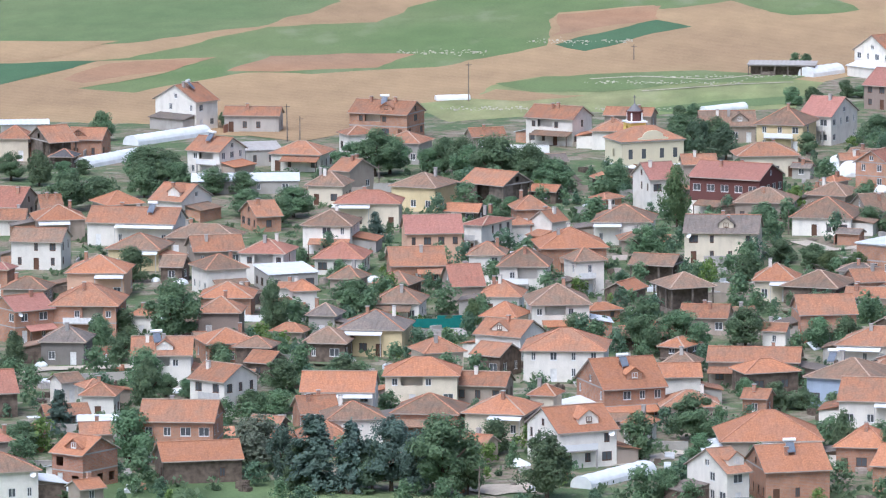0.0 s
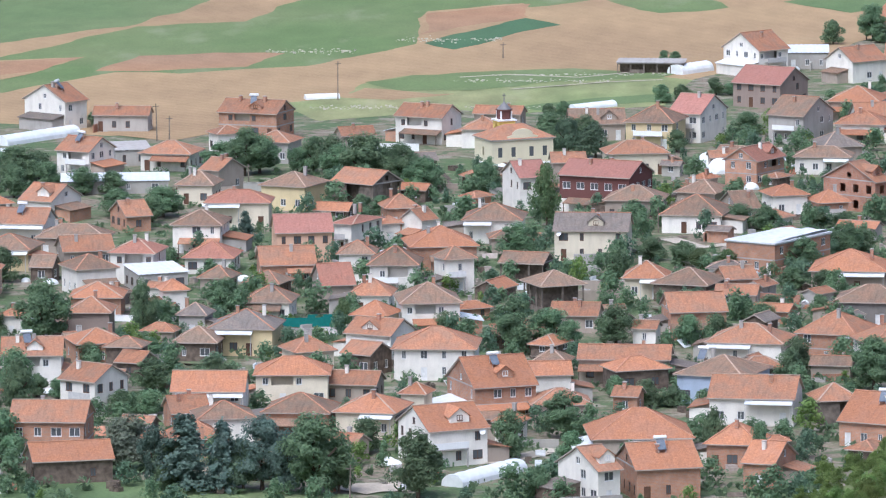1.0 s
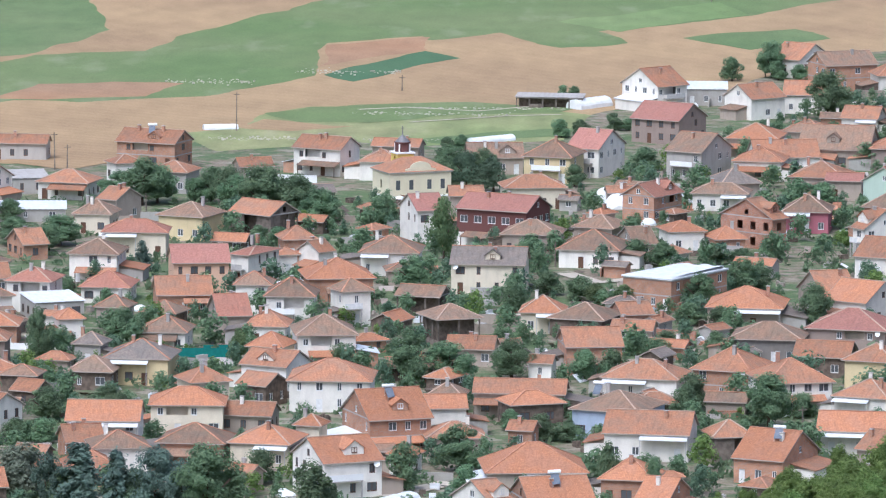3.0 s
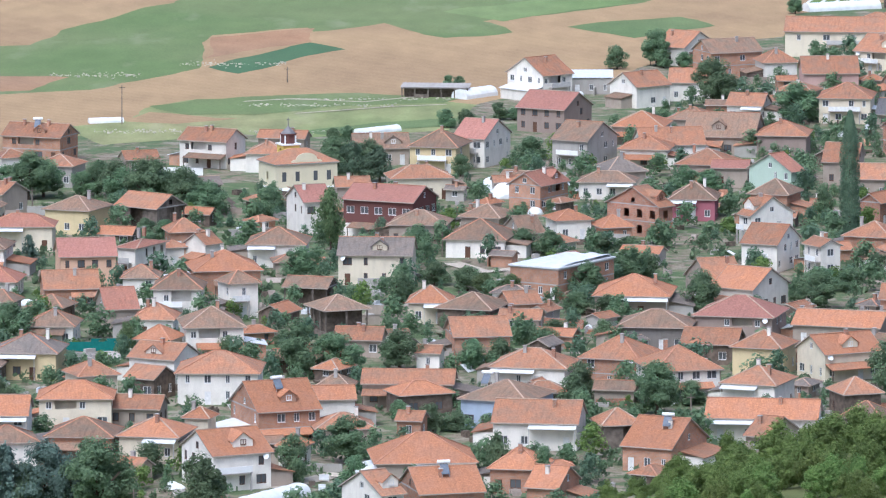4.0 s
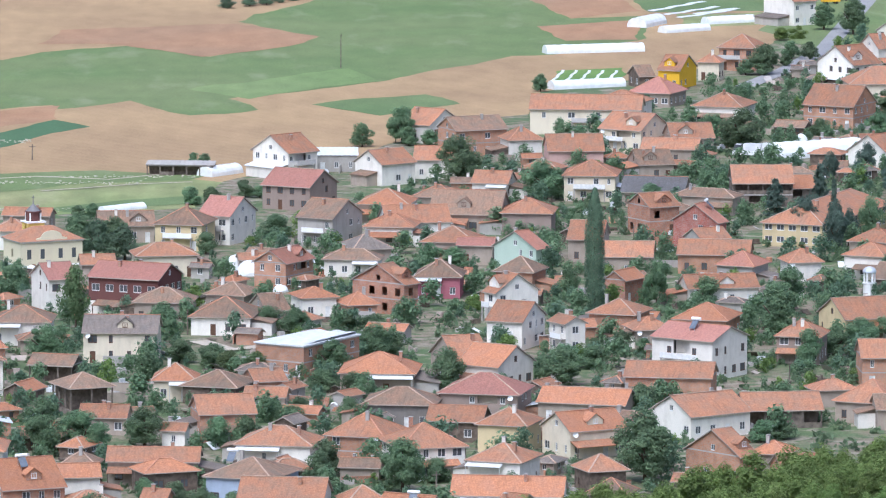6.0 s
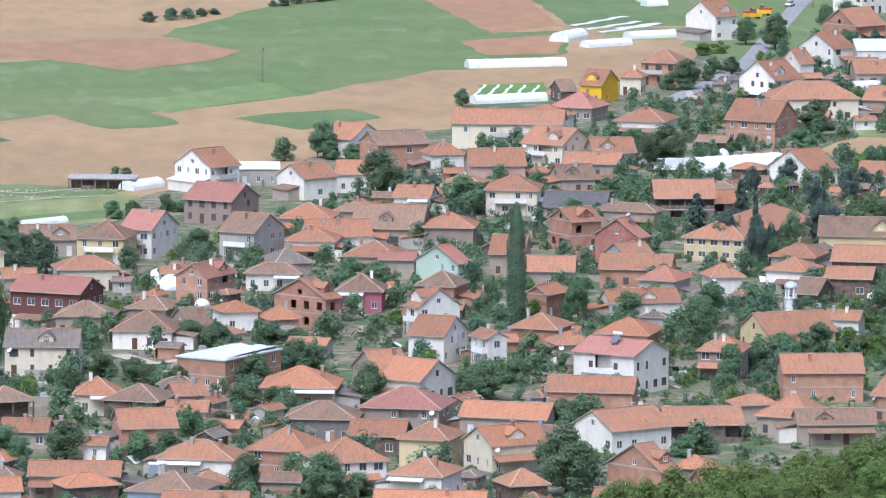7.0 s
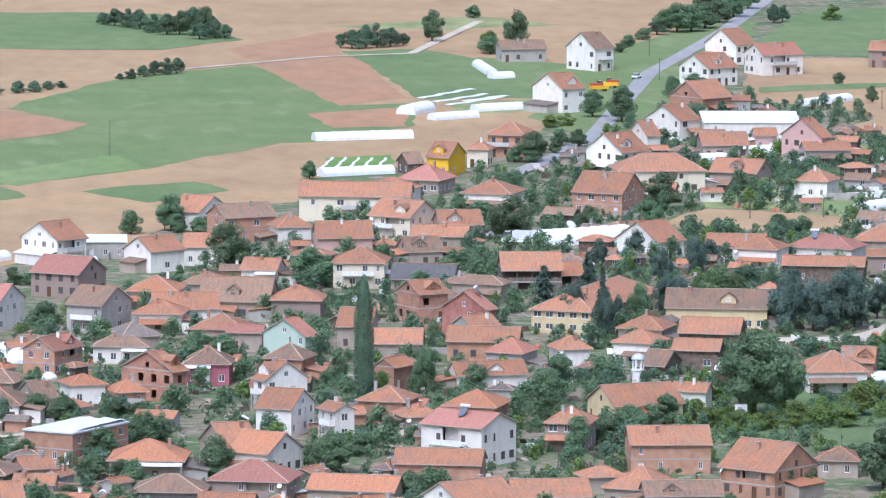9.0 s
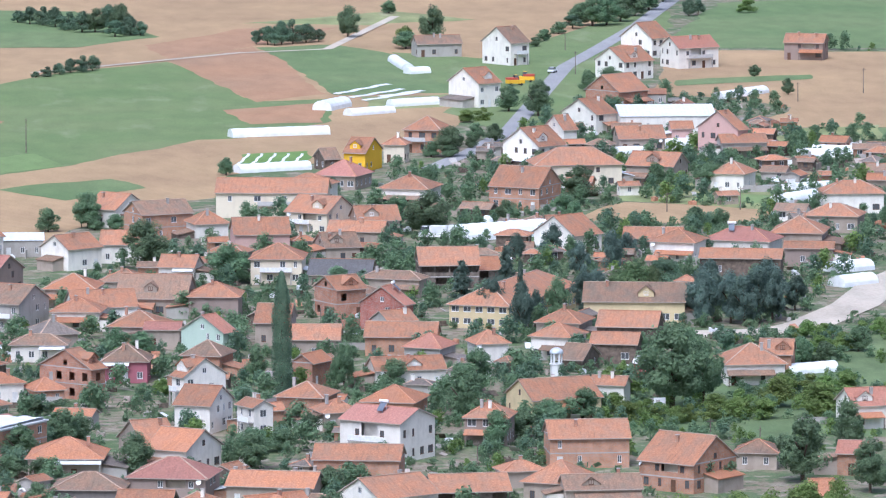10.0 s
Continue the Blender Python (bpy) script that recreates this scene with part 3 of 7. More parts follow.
def house(x, y, yaw, L, W, h, kind, pitch, wall, tile, opt=""):
    """A village house. L along the ridge and W across it, both with the eaves; h: height of the walls; opt: b balcony, a awning, s solar heater."""
    over, gov = (0.5, 0.35) if kind in "gh" else (0.25, 0.25)
    tp = math.tan(radians(pitch))
    l, w = L - 2 * gov if kind == "g" else L - 2 * over, W - 2 * over
    n = max(1, int(h / 2.45 + 0.05))
    sh = h / n
    small = h < 3.1 or wall in ("wood", "open")
    name = "outbuilding" if small else "house"
    base = new(name)
    base.matrix_basis = pose(x, y, 0, 0, 0, yaw)
    storeys = {1: "one-storey", 2: "two-storey", 3: "three-storey"}[min(n, 3)]
    tagged(base, f"{storeys} {WALL_WORDS[wall]} {name} with {TILE_WORDS[tile]} {ROOF_WORDS[kind]}", name, "village buildings")
    SPOTS.append((x, y, math.hypot(l, w) / 2))
    th = (yaw + math.degrees(math.atan2(x, y)) + 180) % 360 - 180
    bare = wall in ("openbrick", "open")
    style = "joinery" if rng.random() < 0.6 else "brown_joinery"

    g = Geo()
    wins, doors, loggia = [], [], []
    sides = (((-l / 2, -w / 2), (1, 0), (0, -1), l), ((l / 2, -w / 2), (0, 1), (1, 0), w), ((l / 2, w / 2), (-1, 0), (0, 1), l), ((-l / 2, w / 2), (0, -1), (-1, 0), w))
    seen = (True, th < -8, False, th > 8)
    top = h
    for (a, d, nn, width), front, gable in zip(sides, seen, (0, 1, 0, 1)):
        z1 = top
        holes = []
        for s in range(n):
            z0 = s * sh
            if wall == "open":
                k = max(1, int(width / 2.6))
                for i in range(k):
                    c0 = width * (i + 0.5) / k
                    hw = width / k / 2 - 0.16
                    if rng.random() < 0.8:
                        holes.append((c0 - hw, z0 + (0.9 if s or rng.random() < 0.4 else 0.05), c0 + hw, z0 + sh - 0.25))
                continue
            k = int((width - 0.6) / 2.3)
            if wall == "wood":
                k = min(k, 2)
            k = int(width / 2.4) if "w" in opt and front else min(k, 4) if front else (1 if s == n - 1 and width > 7 else 0)
            if s == n - 1 and n > 1 and front and not gable and width > 7 and wall in ("white", "cream", "brick", "grey", "taupe") and "n" not in opt and rng.random() < 0.4:
                c0 = width * rng.uniform(0.35, 0.65)
                holes.append((c0 - 1.7, z0 + 0.85, c0 + 1.7, z0 + sh - 0.35))
                loggia.append((c0 - l / 2, z0))
                for c1 in (c0 - 2.6, c0 + 2.6):
                    if 0.8 < c1 < width - 0.8 and sh > 2.1:
                        holes.append((c1 - 0.45, z0 + 0.9, c1 + 0.45, z0 + 2.0))
                        wins.append((a, d, nn, c1, z0 + 0.9, 0.9, 1.1))
                continue
            door_at = rng.randrange(k) if k and s == 0 and front and not gable and not small else -1
            for i in range(k):
                c0 = width * (i + 0.5) / k
                if i == door_at and sh > 2.3:
                    holes.append((c0 - 0.5, 0.02, c0 + 0.5, 2.12))
                    doors.append((a, d, nn, c0))
                elif rng.random() < (1.0 if "w" in opt else 0.66 if front else 0.6) and sh > 2.1:
                    ww = 1.3 if bare else 1.6 if "w" in opt else rng.choice((0.7, 0.9, 1.1, 1.3, 1.6))
                    hh = min(1.3 if not bare else 1.5, sh - 1.25)
                    zz = z0 + (0.9 if not bare else 0.6)
                    holes.append((c0 - ww / 2, zz, c0 + ww / 2, zz + hh))
                    wins.append((a, d, nn, c0, zz, ww, round(hh, 2)))
        wall_side(g, a, d, nn, width, 0, z1, holes)
        if gable and kind == "g":
            # the triangle under the roof, with a small attic window where it is large
            P = lambda u, z: (a[0] + d[0] * u, a[1] + d[1] * u, z)
            rise = w / 2 * tp - 0.02
            hw = lambda z: w / 2 * (1 - z / (rise + 0.02))
            m0 = width / 2
            if rise > 2.0 and wall not in ("wood",):
                zb, zt2, r = 0.35, 1.3, 0.45
                g.poly([P(0, h), P(width, h), P(m0 + hw(zb), h + zb), P(m0 - hw(zb), h + zb)])
                g.poly([P(m0 - hw(zb), h + zb), P(m0 - r, h + zb), P(m0 - r, h + zt2), P(m0 - hw(zt2), h + zt2)])
                g.poly([P(m0 + r, h + zb), P(m0 + hw(zb), h + zb), P(m0 + hw(zt2), h + zt2), P(m0 + r, h + zt2)])
                g.poly([P(m0 - hw(zt2), h + zt2), P(m0 + hw(zt2), h + zt2), P(m0, h + rise)])
                if not bare:
                    wins.append((a, d, nn, m0, h + zb, 0.9, 0.95))
            else:
                g.poly([P(0, h), P(width, h), P(m0, h + rise)])
        if kind == "s" and W * tp > 0.1:
            P = lambda u, z: (a[0] + d[0] * u, a[1] + d[1] * u, z)
            zz = {1: ((0, h), (w, h), (w, h + w * tp)), 3: ((0, h), (w, h), (0, h + w * tp))}
            i = sides.index((a, d, nn, width))
            if i in zz:
                g.poly([P(u, z) for u, z in zz[i]])
            elif i == 2:
                g.poly([P(0, h), P(l, h), P(l, h + w * tp), P(0, h + w * tp)])
    part("wall", g.mesh("wall", wall), base)
    for cx, z0 in loggia:
        c = Geo()
        c.box(cx - 2.0, -w / 2 + 1.2, z0 + 0.05, cx + 2.0, -w / 2 + 1.3, z0 + sh - 0.05)
        c.box(cx - 2.0, -w / 2 + 0.02, z0 - 0.1, cx + 2.0, -w / 2 + 1.3, z0 + 0.05)
        part("loggia", c.mesh("loggia", "cream" if wall != "white" else "white"), base)
    if wall == "open" and l > 4 and w > 4:
        c = Geo()
        c.box(-l / 2 + 0.5, -w / 2 + 1.6, 0.01, l / 2 - 0.5, w / 2 - 0.3, h - 0.2)
        part("inner_room", c.mesh("inner_room", "timber"), base, "dark boarded room behind the posts")
    if wall == "maroon":
        c = Geo()
        c.box(-l / 2 - 0.03, -w / 2 - 0.03, 0, l / 2 + 0.03, w / 2 + 0.03, h * 0.36)
        part("ground_floor", c.mesh("ground_floor", "white"), base, "white plastered ground floor")
    if bare or (wall == "brick" and h > 4.4):
        for s in range(1, n + 1):
            c = Geo()
            z = s * sh - 0.13
            e = 0.04
            c.box(-l / 2 - e, -w / 2 - e, z, l / 2 + e, -w / 2 + 0.2, z + 0.22)
            c.box(-l / 2 - e, w / 2 - 0.2, z, l / 2 + e, w / 2 + e, z + 0.22)
            c.box(-l / 2 - e, -w / 2 + 0.2, z, -l / 2 + 0.2, w / 2 - 0.2, z + 0.22)
            c.box(l / 2 - 0.2, -w / 2 + 0.2, z, l / 2 + e, w / 2 - 0.2, z + 0.22)
            part("floor_slab", c.mesh("floor_slab", "concrete"), base, "grey concrete ring beam")
        if bare:
            c = Geo()
            c.box(-l / 2 + 0.2, -w / 2 + 0.2, sh * (n - 1) - 0.12, l / 2 - 0.2, w / 2 - 0.2, sh * (n - 1) + 0.05)
            part("floor_slab", c.mesh("floor_slab", "concrete"), base)
    zt = (h - over * tp + 0.17) if kind in "gh" else h + 0.17
    me, lines = roof_mesh(kind, L, W, zt, tp, tile)
    roof = part("roof", me, base)
    if lines:
        c = Geo()
        for p, q in lines:
            c.beam((p[0], p[1], p[2] - 0.02), (q[0], q[1], q[2] - 0.02), 0.24, 0.11)
        part("ridge_tiles", c.mesh("ridge_tiles", "ridge_mortar" if rng.random() < 0.45 else "ridge_clay"), roof)
    if kind == "g" and not small and W > 7 and rng.random() < 0.3:
        # a gabled dormer on the front slope
        cx, dw = rng.uniform(-l * 0.22, l * 0.22), rng.uniform(1.1, 1.6)
        yf = -w / 2 * 0.78
        zf = zt + (W / 2 + yf) * tp
        zd, za = zf + 1.0, zf + 1.0 + dw * 0.75
        za = min(za, zt + W / 2 * tp - 0.1)
        zd = za - dw * 0.75
        yb, yr = -(zt + W / 2 * tp - zd) / tp, -(zt + W / 2 * tp - za) / tp
        c = Geo()
        c.poly([(cx - dw, yf, zf - 0.1), (cx + dw, yf, zf - 0.1), (cx + dw, yf, zd), (cx, yf, za), (cx - dw, yf, zd)])
        for s in (-1, 1):
            c.poly([(cx + s * dw, yf, zf - 0.1), (cx + s * dw, yb, zd), (cx + s * dw, yf, zd)][::s])
        dm = part("dormer", c.mesh("dormer", wall), base)
        c = Geo()
        e = 0.25
        for s in (-1, 1):
            q = [(cx + s * (dw + e), yf - e, zd - e * 0.75 + 0.06), (cx, yf - e, za + 0.06), (cx, yr + 0.1, za + 0.06), (cx + s * (dw + e), yb + 0.1, zd - e * 0.75 + 0.06)]
            c.poly(q[::-s])
            c.poly([(p[0], p[1], p[2] - 0.1) for p in q][::s])
            c.poly([q[0], q[1], (q[1][0], q[1][1], q[1][2] - 0.1), (q[0][0], q[0][1], q[0][2] - 0.1)])
        part("dormer_roof", c.mesh("dormer_roof", me.materials[0].name), dm)
        fm, pm = window_mesh(0.9, 0.8, style)
        o = part("dormer_window", fm, dm)
        o.matrix_basis = pose(cx, yf - 0.1, max(zf + 0.1, zd - 0.7))
    for a, d, nn, c0, z, ww, hh in ([] if bare else wins):
        fm, pm = window_mesh(ww, hh, style)
        o = part("window", fm, base)
        o.matrix_basis = Matrix.Translation((a[0] + d[0] * c0 - nn[0] * 0.05, a[1] + d[1] * c0 - nn[1] * 0.05, z)) @ pose(0, 0, 0, 0, 0, math.degrees(math.atan2(d[1], d[0])))
        part("pane", pm, o)
    for a, d, nn, c0 in doors:
        o = part("door", door_mesh(style), base)
        o.matrix_basis = Matrix.Translation((a[0] + d[0] * c0 - nn[0] * 0.06, a[1] + d[1] * c0 - nn[1] * 0.06, 0.02)) @ pose(0, 0, 0, 0, 0, math.degrees(math.atan2(d[1], d[0])))
    if kind in "gh" and not bare and wall != "wood" and rng.random() < 0.75:
        for k in range(1 if rng.random() < 0.75 else 2):
            cx, cy = rng.uniform(-l * 0.3, l * 0.3), rng.choice((-1, -1, 1)) * w * rng.uniform(0.08, 0.2)
            zr = zt + (W / 2 - abs(cy)) * tp
            c = Geo()
            c.box(cx - 0.27, cy - 0.27, zr - 0.6, cx + 0.27, cy + 0.27, zr + 1.0)
            ch = part("chimney", c.mesh("chimney", rng.choice(("brick", "openbrick", "concrete", "white"))), base)
            c = Geo()
            c.box(cx - 0.34, cy - 0.34, zr + 1.0, cx + 0.34, cy + 0.34, zr + 1.1)
            part("cap", c.mesh("cap", "concrete"), ch)
    if "b" in opt and n > 1:
        for s in range(1, n):
            bl = l * 0.62
            x0 = rng.choice((-l / 2, l / 2 - bl, -bl / 2))
            c = Geo()
            c.box(x0, -w / 2 - 1.25, s * sh - 0.1, x0 + bl, -w / 2 - 0.003, s * sh + 0.06)
            bal = part("balcony", c.mesh("balcony", "concrete"), base)
            c = Geo()
            c.box(x0, -w / 2 - 1.25, s * sh + 0.9, x0 + bl, -w / 2 - 1.17, s * sh + 1.0)
            c.box(x0, -w / 2 - 1.25, s * sh + 0.063, x0 + bl, -w / 2 - 1.17, s * sh + 0.9)
            part("railing", c.mesh("railing", rng.choice(("rail", "joinery", "whitewash"))), bal)
            for xx in (x0 + 0.05, x0 + bl - 0.27):
                c = Geo()
                c.box(xx, -w / 2 - 1.2, (s - 1) * sh + 0.07 * (s > 1), xx + 0.22, -w / 2 - 0.98, s * sh - 0.1)
                part("pillar", c.mesh("pillar", "concrete"), bal)
    if "a" in opt:
        c = Geo()
        al = l * rng.uniform(0.6, 0.95) * 0.75
        x0 = rng.choice((-l / 2, l / 2 - al))
        q = [(x0, -w / 2 - 1.7, h - 0.75), (x0 + al, -w / 2 - 1.7, h - 0.75), (x0 + al, -w / 2 - 0.05, h - 0.3), (x0, -w / 2 - 0.05, h - 0.3)]
        c.poly(q)
        c.poly([(p[0], p[1], p[2] - 0.08) for p in q][::-1])
        for i in range(4):
            p, r = q[i], q[(i + 1) % 4]
            c.poly([(*p[:2], p[2] - 0.08), (*r[:2], r[2] - 0.08), r, p])
        aw = part("awning", c.mesh("awning", "sheet"), base, "white sheet-metal porch roof")
        for xx in (x0 + 0.1, x0 + al - 0.2):
            c = Geo()
            c.box(xx, -w / 2 - 1.6, 0, xx + 0.1, -w / 2 - 1.5, h - 0.8)
            part("post", c.mesh("post", "rail"), aw)
    if not small and kind in "gh" and "a" not in opt and "b" not in opt and l > 7 and porch_rng.random() < 0.38:
        # a tiled porch roof on posts along the front
        pl, dp, ph = l * porch_rng.uniform(0.5, 0.9), porch_rng.uniform(1.8, 2.8), min(h - 0.4, porch_rng.uniform(2.5, 2.9))
        x0 = porch_rng.choice((-l / 2, l / 2 - pl))
        q = [(x0, -w / 2 - dp, ph - 0.55), (x0 + pl, -w / 2 - dp, ph - 0.55), (x0 + pl, -w / 2 - 0.01, ph + 0.2), (x0, -w / 2 - 0.01, ph + 0.2)]
        c = Geo()
        c.poly(q)
        c.poly([(p[0], p[1], p[2] - 0.13) for p in q][::-1])
        for i in range(4):
            p, r = q[i], q[(i + 1) % 4]
            c.poly([(*p[:2], p[2] - 0.13), (*r[:2], r[2] - 0.13), r, p])
        pr = part("porch_roof", c.mesh("porch_roof", porch_rng.choice((me.materials[0].name, "tile_rust", "tile_brown", "tile_orange"))), base)
        for xx in (x0 + 0.1, x0 + pl - 0.26):
            c = Geo()
            c.box(xx, -w / 2 - dp + 0.1, 0, xx + 0.16, -w / 2 - dp + 0.26, ph - 0.68)
            part("post", c.mesh("post", "timber"), pr)
    if not small and kind in "gh" and rng.random() < 0.55:
        # a low lean-to against one side
        side = rng.choice((-1, 1))
        al, ad, ah = rng.uniform(2.6, 4.6), w * rng.uniform(0.5, 0.9), rng.uniform(2.1, 2.6)
        c = Geo()
        x0 = l / 2 * side
        ya = rng.uniform(-w / 2, w / 2 - ad)
        xa, xb = sorted((x0 + 0.003 * side, x0 + al * side))
        c.box(xa, ya, 0, xb, ya + ad, ah)
        an = part("annex", c.mesh("annex", rng.choice(("plaster", "grey", "brick", "wood", "white"))), base)
        c = Geo()
        hi, e = ah + 0.8, 0.3
        q = [(x0 + 0.01 * side, ya - e, hi), (x0 + (al + e) * side, ya - e, ah + 0.02), (x0 + (al + e) * side, ya + ad + e, ah + 0.02), (x0 + 0.01 * side, ya + ad + e, hi)]
        if side < 0:
            q = q[::-1]
        c.poly(q)
        c.poly([(p[0], p[1], p[2] - 0.12) for p in q][::-1])
        for i in range(4):
            p, r = q[i], q[(i + 1) % 4]
            c.poly([(*p[:2], p[2] - 0.12), (*r[:2], r[2] - 0.12), r, p])
        part("annex_roof", c.mesh("annex_roof", rng.choice(("tile_rust", "tile_brown", "tile_orange", "tile_grey", "sheet"))), an)
        c = Geo()
        fy = ya - 0.003
        c.poly([(xa, fy, ah), (xb, fy, ah), (x0 + 0.003 * side, fy, hi - 0.13)])
        c.poly([(xa, fy, ah), (xb, fy, ah), (x0 + 0.003 * side, fy, hi - 0.13)][::-1])
        part("annex_gable", c.mesh("annex_gable", "plaster"), an)
    if not small and not bare and rng.random() < 0.07:
        dish(base.matrix_basis @ pose(rng.choice((-1, 1)) * l * 0.42, -w / 2, h - 0.75, 0, 0, rng.uniform(-40, 40)))
    if "s" in opt and kind in "gh":
        heater(base.matrix_basis @ pose(rng.uniform(-l * 0.25, l * 0.25), -W * 0.12, zt + (W / 2 - W * 0.12) * tp, 0, 0, rng.uniform(-15, 25)))


def dish(m4):
    """A small satellite dish on an arm."""
    base = new("satellite_dish")
    base.matrix_basis = m4
    tagged(base, "white satellite dish on a short arm at a house wall", "dish", "satellite dishes")
    g = Geo()
    g.turned([(0.0, 0.0), (0.2, 0.02), (0.36, 0.09), (0.45, 0.17), (0.46, 0.15), (0.36, 0.05), (0.0, -0.03)], 14)
    o = part("reflector", g.mesh("reflector", "tank"), base)
    o.matrix_basis = pose(0, -0.45, 0.1, 62, 0, 0)
    g = Geo()
    g.beam((0, 0.05, -0.1), (0, -0.42, 0.05), 0.05, 0.05)
    part("arm", g.mesh("arm", "rail"), base)


def heater(m4):
    """A solar water heater: a tilted collector under a lying tank on a stand."""
    base = new("solar_water_heater")
    base.matrix_basis = m4
    tagged(base, "rooftop solar water heater with a white tank and dark collector", "solar heater", "solar heaters")
    g = Geo()
    g.poly([(-0.6, -1.3, 0.0), (0.6, -1.3, 0.0), (0.6, 0, 1.25), (-0.6, 0, 1.25)])
    g.poly([(-0.6, -1.3, -0.1), (-0.6, 0, 1.15), (0.6, 0, 1.15), (0.6, -1.3, -0.1)])
    part("collector", g.mesh("collector", "collector"), base)
    g = Geo()
    g.turned([(0.0, -0.95), (0.2, -0.95), (0.29, -0.88), (0.29, 0.88), (0.2, 0.95), (0.0, 0.95)], 10)
    t = part("tank", g.mesh("tank", "tank"), base)
    t.matrix_basis = pose(0, 0.1, 1.5, 0, 90, 0)
    for xx in (-0.55, 0.5):
        for y0, z0, z1 in ((0.05, -1.0, 1.3), (-1.25, -0.5, 0.0)):
            g = Geo()
            g.box(xx, y0, z0, xx + 0.05, y0 + 0.05, z1)
            part("leg", g.mesh("leg", "rail"), base)


house(-23.2, 1017.1, 36, 4.5, 11.0, 5.1, 'g', 28, 'white', 'rust')
house(-113.3, 1014.2, 36, 4.5, 4.5, 2.5, 'g', 27, 'plaster', 'orange')
house(-13.4, 1022.2, 16, 10.1, 12.0, 4.7, 'g', 27, 'brick', 'orange', 's')
house(-126.6, 1017.4, 21, 11.3, 9.8, 4.7, 'h', 24, 'white', 'brown')
house(2.5, 1030.2, -20, 5.4, 10.2, 3.9, 'g', 27, 'brick', 'orange')
house(-115.2, 1030.4, -34, 6.5, 8.8, 5.1, 'g', 27, 'openbrick', 'orange')
house(-99.2, 1035.5, 15, 12.2, 8.8, 3.5, 'g', 27, 'wood', 'orange')
house(-2.2, 1047.2, -10, 8.5, 9.3, 3.9, 'h', 33, 'brick', 'orange')
house(-45.5, 1051.6, 27, 10.0, 12.2, 5.5, 'g', 27, 'white', 'orange', 'b')
house(-59.8, 1051.6, -27, 6.2, 5.0, 3.0, 'g', 27, 'plaster', 'rust')
house(-16.7, 1054.5, 6, 15.4, 13.5, 3.9, 'h', 28, 'plaster', 'orange', 'a')
house(-129.9, 1047.3, 21, 4.5, 5.0, 3.9, 'h', 26, 'plaster', 'red')
house(-103.4, 1053.9, -4, 11.7, 10.1, 6.3, 'g', 27, 'brick', 'rust')
house(-82.6, 1058.0, 11, 8.0, 8.8, 3.0, 'h', 30, 'brick', 'rust')
house(-35.9, 1066.0, -19, 4.6, 5.0, 3.9, 'h', 33, 'white', 'orange')
house(-116.8, 1060.2, 11, 5.4, 5.9, 3.0, 'g', 27, 'plaster', 'rust')
house(-126.3, 1060.5, -4, 4.5, 4.5, 3.0, 'h', 26, 'brick', 'rust')
house(19.3, 1068.3, -26, 8.7, 13.5, 3.9, 'g', 29, 'brick', 'orange', 's')
house(-78.9, 1066.2, 11, 9.1, 9.5, 4.7, 'h', 25, 'white', 'brown')
house(-117.4, 1070.2, 6, 6.8, 4.0, 3.0, 's', 6, 'grey', 'white')
house(-57.1, 1077.6, -12, 10.0, 11.1, 3.9, 'h', 25, 'cream', 'orange', 'a')
house(-68.0, 1077.0, -6, 10.7, 10.2, 3.9, 'h', 25, 'brick', 'brown')
house(35.7, 1082.2, -32, 4.5, 10.1, 3.0, 'g', 27, 'plaster', 'rust')
house(-85.7, 1081.8, 15, 6.3, 8.6, 3.0, 'g', 27, 'brick', 'rust')
house(12.4, 1087.5, 13, 6.9, 7.6, 3.9, 'h', 33, 'open', 'rust')
house(0.6, 1088.2, -8, 13.5, 11.3, 4.3, 'g', 27, 'white', 'rust', 'a')
house(-51.0, 1088.2, -15, 4.7, 5.1, 4.7, 'h', 33, 'cream', 'orange')
house(-29.3, 1089.3, 7, 9.6, 8.6, 3.0, 'h', 25, 'plaster', 'rust')
house(-82.6, 1090.1, -1, 11.6, 10.0, 5.1, 'g', 27, 'white', 'orange', 'a')
house(-39.8, 1093.7, 22, 10.6, 13.5, 5.5, 'g', 30, 'brick', 'orange', 's')
house(34.9, 1094.1, -7, 17.5, 9.7, 3.9, 'g', 27, 'white', 'orange', 'a')
house(-18.9, 1095.7, -14, 4.5, 4.9, 3.0, 'g', 27, 'brick', 'rust')
house(-119.5, 1092.1, -4, 5.9, 6.5, 3.9, 'h', 29, 'white', 'rust')
house(50.8, 1099.9, -17, 7.2, 7.9, 3.0, 'h', 32, 'plaster', 'brown')
house(-101.1, 1097.5, -35, 7.6, 8.8, 5.5, 'g', 27, 'white', 'rust', 'b')
house(-136.6, 1096.0, 16, 6.6, 11.4, 3.9, 'g', 27, 'wood', 'red')
house(-33.0, 1106.8, 7, 10.3, 7.0, 4.7, 'g', 27, 'white', 'orange', 'b')
house(-121.7, 1101.4, 27, 4.5, 5.0, 3.5, 'h', 26, 'white', 'rust')
house(-4.4, 1108.4, -21, 11.7, 12.9, 4.7, 'h', 23, 'blue', 'brown', 's')
house(-71.0, 1106.3, 1, 12.1, 9.4, 5.1, 'h', 26, 'cream', 'orange')
house(-61.9, 1108.9, -10, 9.3, 7.0, 3.0, 'g', 27, 'plaster', 'rust')
house(63.1, 1110.9, -17, 4.5, 4.5, 3.0, 'g', 27, 'plaster', 'rust')
house(-126.5, 1107.0, 37, 4.5, 4.5, 3.5, 'g', 27, 'white', 'brown')
house(49.9, 1118.6, 19, 7.0, 7.7, 3.9, 'h', 33, 'wood', 'rust')
